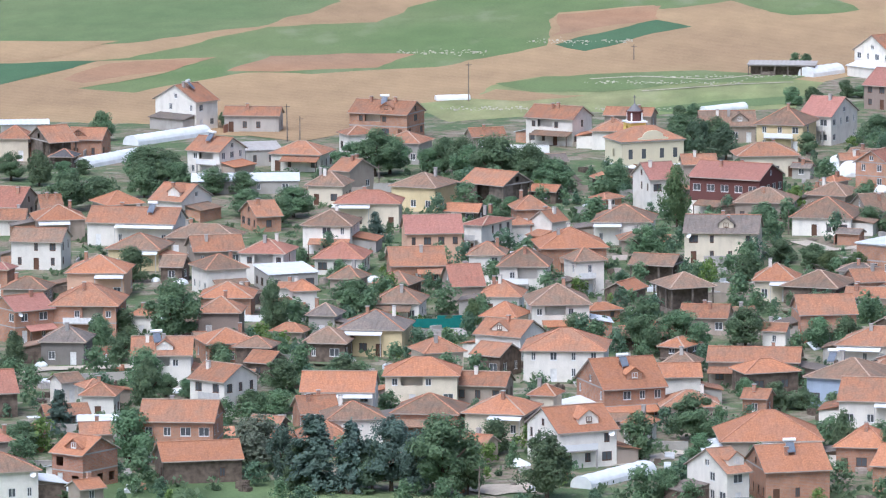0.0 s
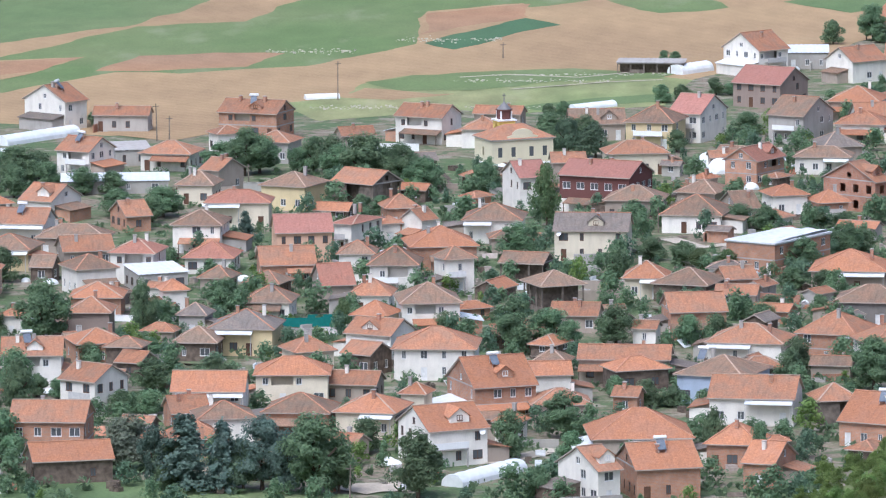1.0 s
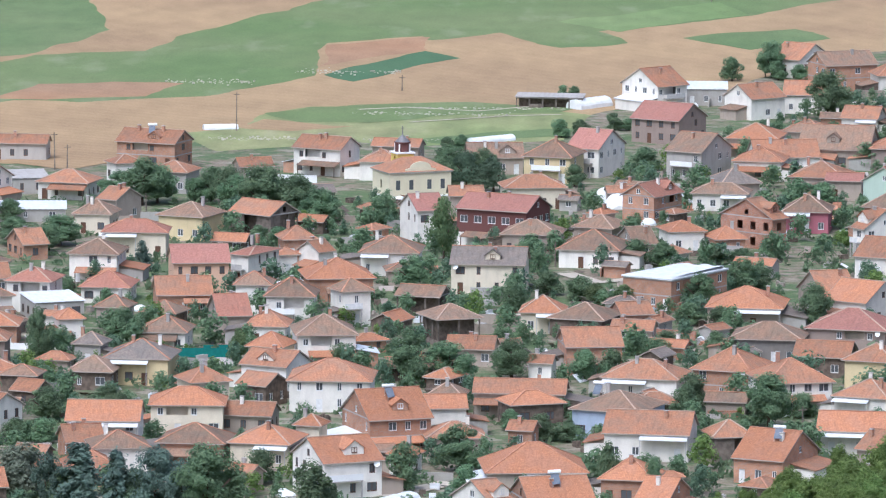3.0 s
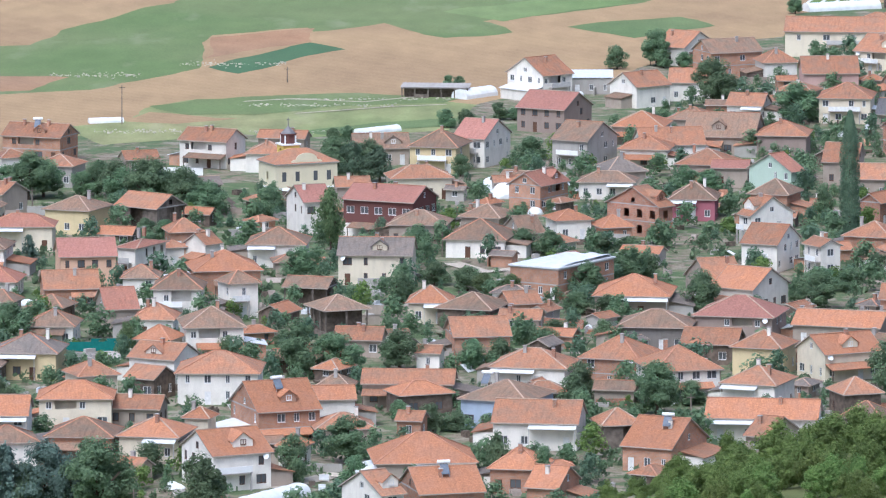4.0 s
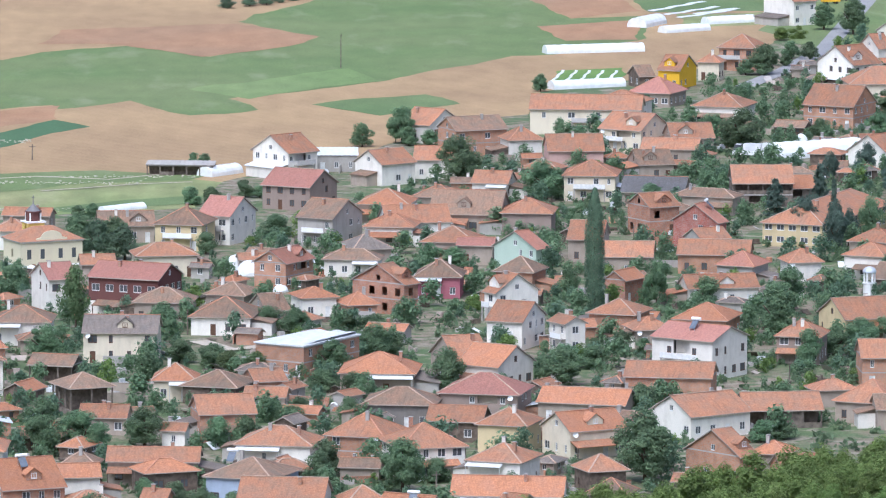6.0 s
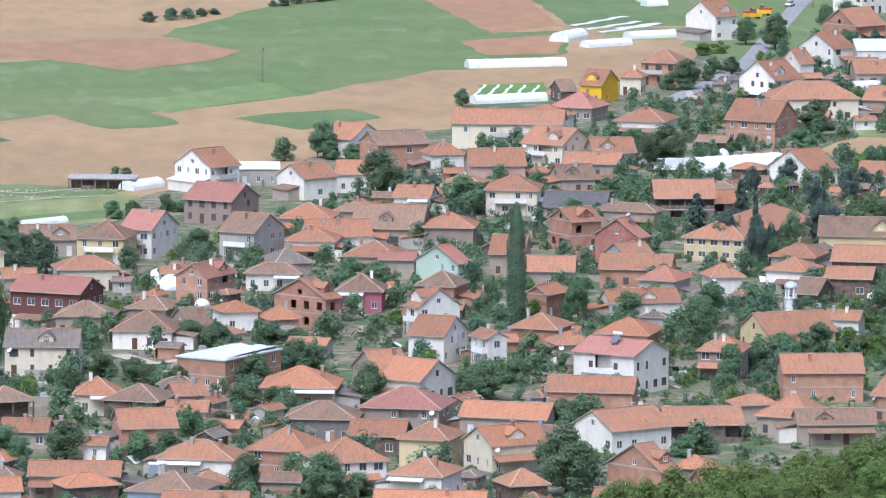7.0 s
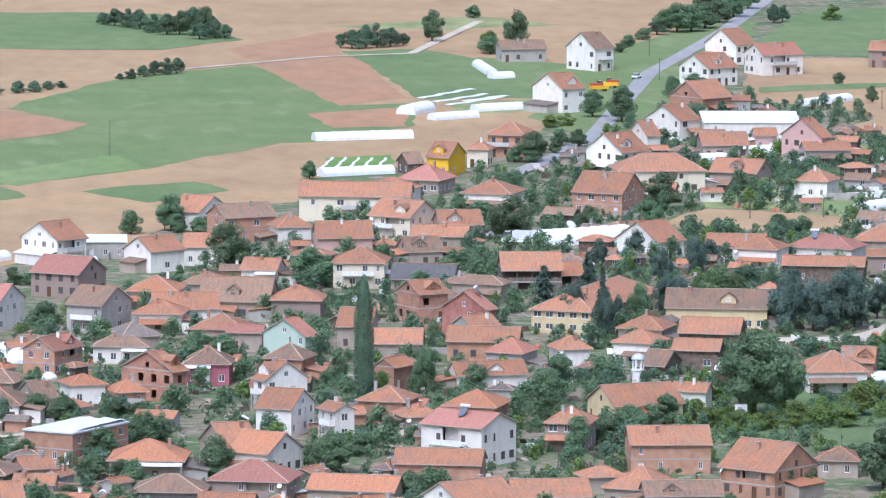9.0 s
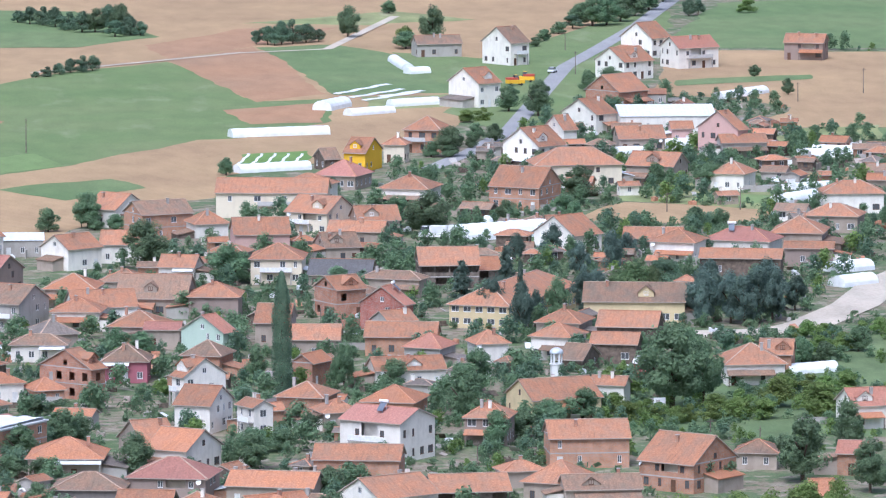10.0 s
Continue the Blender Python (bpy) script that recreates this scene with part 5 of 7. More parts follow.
house(181.6, 1701.3, -24, 9.2, 10.1, 4.3, 'h', 31, 'white', 'rust', 'b')
house(89.8, 1713.3, -24, 11.1, 12.2, 3.5, 'h', 32, 'plaster', 'pink')
house(218.1, 1706.7, -20, 9.0, 6.0, 3.9, 'g', 27, 'brick', 'brown')
house(145.1, 1714.9, 4, 21.7, 13.5, 5.5, 'h', 29, 'cream', 'rust')
house(165.9, 1725.6, -25, 12.6, 11.7, 3.9, 'g', 27, 'plaster', 'rust')
house(96.7, 1755.8, -23, 6.2, 13.1, 4.7, 'g', 27, 'yolk', 'rust')
house(88.0, 1756.8, 17, 4.5, 8.9, 3.0, 'g', 29, 'wood', 'brown')
house(138.7, 1757.7, 40, 9.8, 13.5, 5.9, 'g', 33, 'white', 'rust')
house(106.0, 1773.9, -16, 6.2, 6.8, 4.7, 'h', 33, 'cream', 'rust', 'b')
house(192.1, 1779.4, 5, 12.1, 7.7, 4.0, 'g', 27, 'grey', 'rust')
house(187.9, 1784.2, 44, 4.5, 14.0, 6.9, 'g', 33, 'blush', 'rust')
house(115.4, 1801.2, -19, 10.2, 11.3, 5.9, 'h', 32, 'brick', 'rust', 'b')
house(168.2, 1798.9, 5, 12.3, 11.5, 3.5, 'g', 27, 'plaster', 'rust')
house(150.0, 1815.0, 25, 4.5, 10.7, 4.3, 'g', 33, 'white', 'rust')
house(180.7, 1817.8, 3, 6.1, 6.8, 3.9, 'g', 27, 'blush', 'rust')
house(179.7, 1846.1, -1, 25.0, 16.0, 4.7, 's', 6, 'white', 'white')
house(160.2, 1849.5, 40, 8.0, 13.5, 5.1, 'g', 29, 'white', 'rust')
house(173.6, 1919.7, 40, 11.6, 13.5, 4.7, 'g', 33, 'openbrick', 'rust')
house(136.0, 1925.4, 36, 8.3, 13.5, 6.6, 'g', 30, 'white', 'rust')
house(181.5, 1925.2, -5, 12.1, 8.0, 3.0, 's', 6, 'grey', 'rust')
house(183.8, 2008.7, 35, 11.3, 13.5, 5.1, 'g', 29, 'white', 'rust')
house(205.5, 2043.0, 24, 13.5, 11.9, 5.9, 'g', 27, 'white', 'red', 'b')
house(154.2, 2056.5, 36, 7.6, 13.5, 6.6, 'g', 33, 'white', 'brown', 'b')
house(241.6, 2066.2, -17, 12.0, 9.4, 5.1, 'g', 27, 'taupe', 'rust')
house(196.4, 2078.5, 40, 8.4, 13.5, 5.9, 'g', 33, 'white', 'rust')
house(136.3, 2085.8, 9, 13.8, 9.1, 3.9, 'g', 27, 'grey', 'brown')

house(-21.6, 1563.9, -6, 15.0, 5.0, 2.3, 's', 5, 'open', 'grey')

# low sheds filling the yards between the houses
made = 0
for i in range(6000):
    y = rng.uniform(1035, 1900)
    x = -55 + (y - 1035) * 0.24 + rng.uniform(-100, 115)
    if made > 165 or y > 1400 and x < -10 + (y - 1400) * 0.36 or x > 25 + (y - 1035) * 0.3:
        continue
    rad = rng.uniform(2.2, 4.2)
    if any(math.hypot(x - a, y - b2) < c * 0.8 + rad for a, b2, c in SPOTS + BARE) or tilled(x, y):
        continue
    made += 1
    house(x, y, rng.choice((-18, -18, 14, 60)) + rng.uniform(-10, 10), rad * 1.9, rad * 1.45, rng.uniform(2.0, 2.6), rng.choice("ggh"), rng.uniform(20, 28), rng.choice(("wood", "plaster", "brick", "wood", "grey", "white")), rng.choice(("rust", "brown", "rust", "orange", "grey", "brown")))

# ---- the church, chapels and other single things ----
def church(x, y, yaw):
    """The village church: a cream nave with arched parapets and a tower with a dark lantern."""
    base = new("church")
    base.matrix_basis = pose(x, y, 0, 0, 0, yaw)
    tagged(base, "cream plastered church with a tiled roof and a yellow bell tower", "church")
    SPOTS.append((x, y, 8))
    g = Geo()
    holes = [(c - 0.45, 1.5, c + 0.45, 3.4) for c in (1.8, 4.6, 8.4, 11.2)]
    wall_side(g, (-6.5, -4.5), (1, 0), (0, -1), 13, 0, 5.0, holes)
    wall_side(g, (6.5, -4.5), (0, 1), (1, 0), 9, 0, 5.0, [(4.0, 0.02, 5.0, 2.6)])
    wall_side(g, (6.5, 4.5), (-1, 0), (0, 1), 13, 0, 5.0, [])
    wall_side(g, (-6.5, 4.5), (0, -1), (-1, 0), 9, 0, 5.0, [(4.0, 1.6, 5.0, 3.2)])
    part("nave", g.mesh("nave", "ivory"), base)
    pm = Geo()
    pm.box(-0.45, 0.08, 0, 0.45, 0.11, 1.9)
    pm = pm.mesh("pane", "glass")
    for c in (1.8, 4.6, 8.4, 11.2):
        o = part("pane", pm, base)
        o.matrix_basis = pose(-6.5 + c, -4.5, 1.5)
    # curved parapet gable over the front
    g = Geo()
    arc = [(-3.2, 5.0), (-3.2, 5.5), (-2.4, 5.7)] + [(2.2 * math.cos(math.pi * (1 - k / 8)), 5.75 + 1.25 * math.sin(math.pi * k / 8)) for k in range(9)] + [(2.4, 5.7), (3.2, 5.5), (3.2, 5.0)]
    g.poly([(a, -4.62, b2) for a, b2 in arc])
    g.poly([(a, -4.3, b2) for a, b2 in arc][::-1])
    for (a, b2), (c, d) in zip(arc, arc[1:]):
        g.poly([(a, -4.62, b2), (c, -4.62, d), (c, -4.3, d), (a, -4.3, b2)][::-1])
    part("parapet", g.mesh("parapet", "ivory"), base)
    for z, e in ((4.7, 0.18), (0.0, 0.1)):
        g = Geo()
        g.box(-6.5 - e, -4.5 - e, z, 6.5 + e, 4.5 + e, z + 0.3)
        part("cornice", g.mesh("cornice", "whitewash"), base)
    me, lines = roof_mesh("h", 13.8, 9.8, 5.05, 0.5, "rust")
    part("roof", me, base)
    tower = part("tower", Geo().mesh("tower", "ochre"), base, "yellow bell tower")
    g = Geo()
    for s, (a, d, nn) in enumerate((((-1.7, 3.3), (1, 0), (0, -1)), ((1.7, 3.3), (0, 1), (1, 0)), ((1.7, 6.7), (-1, 0), (0, 1)), ((-1.7, 6.7), (0, -1), (-1, 0)))):
        wall_side(g, a, d, nn, 3.4, 0, 7.6, [(1.2, 5.6, 2.2, 7.1)])
    g.poly([(-1.7, 3.3, 7.6), (1.7, 3.3, 7.6), (1.7, 6.7, 7.6), (-1.7, 6.7, 7.6)])
    tower.data = g.mesh("tower", "ochre")
    g = Geo()
    g.box(-1.95, 3.05, 7.603, 1.95, 6.95, 7.9)
    part("cornice", g.mesh("cornice", "whitewash"), tower)
    g = Geo()
    g.turned([(1.45, 0), (1.45, 1.7), (1.7, 1.75), (1.7, 1.95)], 8)
    o = part("lantern", g.mesh("lantern", "maroon"), tower, "dark red bell lantern")
    o.matrix_basis = pose(0, 5, 7.9, 0, 0, 22.5)
    g = Geo()
    g.turned([(1.5, 0), (1.15, 0.35), (0.8, 0.75), (0.4, 1.1), (0.12, 1.4), (0.1, 2.1), (0, 2.15)], 12)
    g.box(-0.06, -0.06, 2.1, 0.06, 0.06, 3.1)
    g.box(-0.35, -0.05, 2.6, 0.35, 0.05, 2.72)
    o = part("cupola", g.mesh("cupola", "slate_tin"), tower, "dark metal cupola with a cross")
    o.matrix_basis = pose(0, 5, 9.85)
    for s in range(4):
        g = Geo()
        g.box(-0.12, -0.12, 0, 0.12, 0.12, 1.6)
        o = part("post", g.mesh("post", "whitewash"), tower)
        o.matrix_basis = pose(1.55 * math.cos(math.pi / 4 + s * math.pi / 2), 5 + 1.55 * math.sin(math.pi / 4 + s * math.pi / 2), 7.9)


def turret(x, y, tall, r, wall, dome, label):
    """A small domed belfry on pillars."""
    base = new("belfry")
    base.matrix_basis = pose(x, y, 0)
    tagged(base, label, "belfry")
    g = Geo()
    g.turned([(r * 1.1, 0), (r * 1.1, tall * 0.45), (r * 1.25, tall * 0.47), (r * 1.25, tall * 0.5), (0, tall * 0.5)], 8)
    part("base", g.mesh("base", wall), base)
    for s in range(6):
        g = Geo()
        g.box(-0.14, -0.14, tall * 0.5, 0.14, 0.14, tall * 0.8)
        o = part("pillar", g.mesh("pillar", wall), base)
        a = math.pi * s / 3
        o.matrix_basis = pose(r * 0.9 * math.cos(a), r * 0.9 * math.sin(a), 0)
    g = Geo()
    g.turned([(0, tall * 0.795), (r * 1.15, tall * 0.8)] + [(r * 1.2 * math.cos(k * math.pi / 14), tall * 0.82 + r * 0.95 * math.sin(k * math.pi / 14)) for k in range(8)], 14)
    part("dome", g.mesh("dome", dome), base)


def plastic_dome(x, y, r, tall):
    """A round heap under white plastic film."""
    g = Geo()
    rr = random.Random(int(x * 10))
    n = 16
    rows = []
    for k in range(7):
        a = k / 6 * math.pi / 2
        rows.append([(r * math.cos(a) * math.cos(2 * math.pi * i / n) * rr.uniform(0.94, 1.05), r * math.cos(a) * math.sin(2 * math.pi * i / n) * rr.uniform(0.94, 1.05), tall * math.sin(a) * rr.uniform(0.96, 1.03)) for i in range(n)])
    for k in range(6):
        for i in range(n):
            g.poly([rows[k][i], rows[k][(i + 1) % n], rows[k + 1][(i + 1) % n], rows[k + 1][i]])
    ob = new("plastic_cover", g.mesh("plastic_cover", "foil"))
    ob.matrix_basis = pose(x, y, 0)
    tagged(ob, "rounded heap covered in white plastic film", "cover", "plastic covers")


def vehicle(x, y, yaw, kind):
    """A car, a lorry or a yellow farm machine, standing."""
    base = new({"car": "car", "lorry": "lorry", "loader": "loader"}[kind])
    base.matrix_basis = pose(x, y, 0.3, 0, 0, yaw)
    paint = {"car": "car_white", "lorry": "car_white", "loader": "yolk"}[kind]
    tagged(base, {"car": "pale parked car on the asphalt road", "lorry": "white lorry with a box body parked in a yard", "loader": "yellow and orange farm machine beside the road"}[kind], kind, "vehicles")
    ln, wd, ht = {"car": (4.2, 1.7, 0.75), "lorry": (6.5, 2.3, 1.2), "loader": (5.0, 2.0, 1.3)}[kind]
    g = Geo()
    prof = [(-ln / 2, 0.35), (ln / 2, 0.35), (ln / 2, ht), (ln * 0.3, ht + 0.1), (-ln / 2, ht + 0.1)]
    g.poly([(a, -wd / 2, b2) for a, b2 in prof])
    g.poly([(a, wd / 2, b2) for a, b2 in prof][::-1])
    for (a, b2), (c, d) in zip(prof, prof[1:] + prof[:1]):
        g.poly([(a, -wd / 2, b2), (a, wd / 2, b2), (c, wd / 2, d), (c, -wd / 2, d)])
    part("body", g.mesh("body", paint), base)
    g = Geo()
    a0, a1, z = {"car": (-ln * 0.42, ln * 0.2, 0.65), "lorry": (ln * 0.18, ln * 0.48, 1.3), "loader": (-ln * 0.1, ln * 0.2, 1.3)}[kind]
    q = [(a0, ht + 0.1), (a1, ht + 0.1), (a1 - 0.4, ht + 0.1 + z), (a0 + 0.25, ht + 0.1 + z)]
    g.poly([(a, -wd * 0.44, b2) for a, b2 in q])
    g.poly([(a, wd * 0.44, b2) for a, b2 in q][::-1])
    for k, ((a, b2), (c, d)) in enumerate(zip(q, q[1:] + q[:1])):
        g.poly([(a, -wd * 0.44, b2), (a, wd * 0.44, b2), (c, wd * 0.44, d), (c, -wd * 0.44, d)], 1 if k == 2 else 0)
    part("cabin", g.mesh("cabin", "glass", paint), base)
    if kind != "car":
        g = Geo()
        g.box(-ln / 2, -wd / 2, ht + 0.103, ln * 0.12, wd / 2, ht + (1.6 if kind == "lorry" else 0.7))
        part("load", g.mesh("load", "sheet" if kind == "lorry" else "red_paint"), base)
    for a in (-ln * 0.3, ln * 0.3):
        for s in (-1, 1):
            g = Geo()
            g.turned([(0, -0.12), (0.38, -0.12), (0.38, 0.12), (0, 0.12)], 12)
            o = part("wheel", g.mesh("wheel", "rubber"), base)
            o.matrix_basis = pose(a, s * wd * 0.46, 0.1, 90, 0, 0)


def yard_wall(x, y, yaw, span, tall, mat):
    g = Geo()
    n = max(2, int(span / 2))
    for k in range(n):
        g.box(span * k / n, 0, 0, span * (k + 1) / n, 0.22, tall + 0.04 * (k % 2))
    g.box(0, -0.04, tall + 0.043, span, 0.26, tall + 0.12)
    ob = new("yard_wall", g.mesh("yard_wall", mat))
    ob.matrix_basis = pose(x, y, 0, 0, 0, yaw)
    tagged(ob, "low rendered yard wall with a coping beside a house", "wall", "yard walls")


def rubble(x, y, span, deep):
    """A straggling row of pale stones along a field edge."""
    rr = random.Random(int(x))
    g = Geo()
    for k in range(int(span * 5)):
        s = rr.uniform(0.10, 0.34) * rr.uniform(0.6, 1.4)
        px, py = rr.uniform(0, span), rr.gauss(0, deep)
        g.box(px, py, 0, px + s * rr.uniform(0.8, 1.8), py + s, s * 0.7)
    ob = new("rubble", g.mesh("rubble", "field_stone"))
    ob.matrix_basis = pose(x, y, 0)
    tagged(ob, "pale stones and rubble scattered along the meadow", "rubble", kind="stuff")


def board(x, y, yaw):
    base = new("notice_board")
    base.matrix_basis = pose(x, y, 0, 0, 0, yaw)
    tagged(base, "white notice board on two posts in the grass", "sign")
    g = Geo()
    g.box(-1.1, -0.04, 1.0, 1.1, 0.04, 2.5)
    part("panel", g.mesh("panel", "whitewash"), base)
    g = Geo()
    g.box(-0.7, -0.06, 1.4, 0.1, -0.043, 2.1)
    part("print", g.mesh("print", "grey"), base)
    for s in (-0.95, 0.87):
        g = Geo()
        g.box(s, 0.043, 0, s + 0.08, 0.12, 2.4)
        part("post", g.mesh("post", "rail"), base)


def net_fence(x, y, yaw, span):
    base = new("net_fence")
    base.matrix_basis = pose(x, y, 0, 0, 0, yaw)
    tagged(base, "dark teal windbreak net on posts round a garden", "fence")
    g = Geo()
    g.box(0, 0, 0.05, span, 0.03, 1.6)
    part("net", g.mesh("net", "teal_net"), base)
    for k in range(int(span / 3) + 1):
        g = Geo()
        g.box(k * 3, 0.033, 0, k * 3 + 0.09, 0.12, 1.75)
        part("post", g.mesh("post", "timber"), base)


def film_strip(x, y, yaw, span, wide=1.6):
    """A strip of pale film laid over a seed bed."""
    g = Geo()
    n = int(span / 2)
    for k in range(n):
        a, b2 = span * k / n, span * (k + 1) / n
        wz = lambda q: 0.22 * wide * math.sin(q * 0.5)
        g.poly([(a, wz(a), 0.16), (b2, wz(b2), 0.16), (b2, wz(b2) + wide, 0.26), (a, wz(a) + wide, 0.26)])
    ob = new("bed_cover", g.mesh("bed_cover", "foil"))
    ob.matrix_basis = pose(x, y, 0, 0, 0, yaw)
    tagged(ob, "strip of pale film laid over a seed bed", "cover", "bed covers")


church(-46.5, 1408.4, 24)
turret(111.0, 1352.9, 6.2, 1.1, "whitewash", "dome_tin", "small white domed belfry beside a chapel")
turret(126.9, 1350.0, 4.2, 1.5, "redbrick", "whitewash", "squat red brick belfry with a pale dome")
plastic_dome(-8.4, 1399.0, 2.6, 2.9)
plastic_dome(-6.0, 1390.2, 2.8, 2.8)
plastic_dome(117.6, 1625.2, 1.6, 2.4)
plastic_dome(0.0, 1364.8, 1.5, 1.3)
vehicle(165.0, 2024.7, 70, "car")
vehicle(103.8, 1598.0, 160, "lorry")
vehicle(151.5, 1985.7, 15, "loader")
vehicle(155.2, 1996.2, 170, "loader")
vehicle(203.0, 1802.4, 20, "car")
rubble(-64.3, 1547.8, 34, 1.5)
rubble(-56.2, 1559.5, 38, 1.2)
rubble(-93.1, 1499.4, 22, 2.0)
rubble(-80.5, 1631.4, 24, 2.5)
rubble(-108.6, 1608.7, 20, 2.5)
rubble(160.2, 1684.0, 18, 2)
rubble(-60.0, 1498.5, 26, 1.2)
board(126.1, 1306.4, 5)
net_fence(-77.7, 1186.0, 4, 9)
net_fence(-73.8, 1189.8, 8, 14)
film_strip(101.6, 1961.7, 62, 34, 2.0)
film_strip(105.0, 1950.5, 58, 30, 2.0)
film_strip(108.0, 1941.5, 56, 30, 2.0)
film_strip(113.2, 1952.5, 56, 22, 2.0)
film_strip(67.1, 1768.7, 82, 28, 0.7)
film_strip(70.4, 1768.4, 82, 28, 0.7)
film_strip(73.7, 1768.2, 82, 28, 0.7)
film_strip(77.0, 1767.9, 82, 28, 0.7)
film_strip(80.4, 1767.6, 82, 28, 0.7)
rubble(-27.1, 1576.3, 16, 1.0)

for i in range(150):
    a = SPOTS[rng.randrange(len(SPOTS))]
    q = rng.uniform(0, 2 * math.pi)
    px, py = a[0] + math.cos(q) * a[2] * 1.15, a[1] + math.sin(q) * a[2] * 1.15
    if py > 1010 and all(math.hypot(px - b2[0], py - b2[1]) > b2[2] * 0.85 for b2 in SPOTS + BARE) and not tilled(px, py):
        yard_wall(px, py, rng.choice((0, 90, 180)) + rng.uniform(-25, 25), rng.uniform(4, 11), rng.uniform(0.9, 1.8), rng.choice(("concrete", "plaster", "grey", "whitewash", "openbrick")))

for i in range(400):
    if i % 10 and len([o for o in bpy.data.objects if o.name.startswith("plastic_cover")]) > 45:
        break
    a = SPOTS[rng.randrange(len(SPOTS))]
    q = rng.uniform(math.pi, 2 * math.pi)
    px, py = a[0] + math.cos(q) * a[2] * 1.1, a[1] + math.sin(q) * a[2] * 1.2
    if py > 1010 and all(math.hypot(px - b2[0], py - b2[1]) > b2[2] for b2 in SPOTS + BARE) and not tilled(px, py):
        plastic_dome(px, py, rng.uniform(0.7, 1.7), rng.uniform(0.4, 1.1))


# ---- polytunnels, poles ----
def tunnel(x0, y0, x1, y1, rise):
    """A plastic polytunnel: a sagging film over hoops, closed at its ends."""
    span = math.hypot(x1 - x0, y1 - y0)
    wd = rise * 2.1
    base = new("polytunnel")
    base.matrix_basis = pose((x0 + x1) / 2, (y0 + y1) / 2, 0, 0, 0, math.degrees(math.atan2(y1 - y0, x1 - x0)))
    tagged(base, "long low polytunnel of white plastic film on the ground", "polytunnel", "polytunnels")
    SPOTS.append(((x0 + x1) / 2, (y0 + y1) / 2, span / 2))
    k, rings = 10, max(4, int(span / 1.3))
    g = Geo()
    grid = []
    for j in range(rings + 1):
        sag = 0.97 if j % 2 else 1.0
        row = []
        for i in range(k + 1):
            a = math.pi * i / k
            q = sag * (1 + 0.03 * rng.uniform(-1, 1))
            row.append((-span / 2 + span * j / rings, -math.cos(a) * wd / 2, math.sin(a) ** 0.8 * rise * q))
        grid.append(row)
    for j in range(rings):
        for i in range(k):
            g.poly([grid[j][i], grid[j + 1][i], grid[j + 1][i + 1], grid[j][i + 1]])
    g.poly(grid[0])
    g.poly(grid[-1][::-1])
    part("film", g.mesh("film", "foil"), base)


tunnel(-150.5, 1436.6, -137.5, 1455.2, 2.0)
tunnel(-156.4, 1400.5, -147.5, 1416.8, 2.0)
tunnel(-128.5, 1017.3, -116.1, 1023.3, 1.6)
tunnel(-43.2, 1028.4, -34.3, 1043.1, 1.8)
tunnel(-37.2, 1493.8, -28.8, 1501.7, 1.3)
tunnel(-16.5, 1560.5, -9.8, 1569.1, 2.1)
tunnel(67.5, 1842.2, 92.8, 1849.3, 2.2)
tunnel(65.6, 1750.6, 83.4, 1758.9, 2.1)
tunnel(94.6, 1914.8, 100.7, 1927.6, 2.7)
tunnel(100.6, 1899.5, 112.7, 1908.3, 1.9)
tunnel(113.3, 1924.9, 126.6, 1932.2, 2.0)
tunnel(107.6, 1595.3, 128.8, 1607.6, 3.5)
tunnel(161.8, 1791.0, 176.7, 1798.6, 1.7)
tunnel(174.2, 1809.2, 182.1, 1813.0, 1.8)
tunnel(202.8, 1939.4, 217.2, 1959.0, 2.0)
tunnel(205.9, 1780.1, 219.9, 1779.0, 2.1)
tunnel(211.6, 1792.8, 225.1, 1787.3, 1.8)
tunnel(216.5, 1804.2, 229.5, 1788.4, 1.7)
tunnel(195.9, 1699.4, 205.2, 1703.9, 1.7)
tunnel(188.2, 1666.4, 198.2, 1678.4, 2.4)
tunnel(184.0, 1526.9, 192.6, 1532.7, 2.4)
tunnel(181.9, 1499.8, 189.9, 1506.4, 2.4)
tunnel(155.1, 1357.9, 164.8, 1362.2, 2.0)
tunnel(124.0, 2026.3, 130.1, 2029.5, 1.9)
tunnel(123.0, 2070.0, 125.2, 2039.2, 1.8)
tunnel(-94.1, 1515.8, -87.0, 1517.7, 1.1)


def pole(x, y, tall):
    base = new("utility_pole")
    base.matrix_basis = pose(x, y, height(x, y), 0, rng.uniform(-1.2, 1.2), rng.uniform(0, 90))
    tagged(base, "weathered wooden utility pole with a short crossarm", "pole", "utility poles")
    g = Geo()
    g.turned([(0.15, -0.3), (0.11, tall * 0.6), (0.085, tall), (0.0, tall)], 8)
    part("mast", g.mesh("mast", "pole_wood"), base)
    g = Geo()
    g.box(-0.7, -0.05, tall - 0.6, 0.7, 0.05, tall - 0.48)
    part("crossarm", g.mesh("crossarm", "pole_wood"), base)


pole(-87.0, 1513.6, 8.3)
pole(-119.5, 1443.3, 7.6)
pole(-54.9, 1594.2, 3.5)
pole(-126.3, 1139.6, 3.1)
pole(15.1, 1804.4, 7.5)
pole(15.1, 1806.1, 8.5)
pole(141.1, 2187.0, 7.7)
pole(171.1, 2020.4, 6.6)
pole(223.6, 1930.8, 5.3)
pole(244.3, 1954.9, 6.9)
pole(131.9, 1272.4, 3.2)
pole(139.1, 1257.1, 3.7)
pole(-96.5, 1377.9, 3.5)
pole(-57.4, 1018.9, 4.8)
pole(-26.3, 1395.5, 3.8)
pole(87.8, 1237.5, 4.4)
pole(70.5, 1434.1, 4.5)
pole(-117.0, 1443.3, 5.1)
pole(-30.4, 1288.1, 4.1)
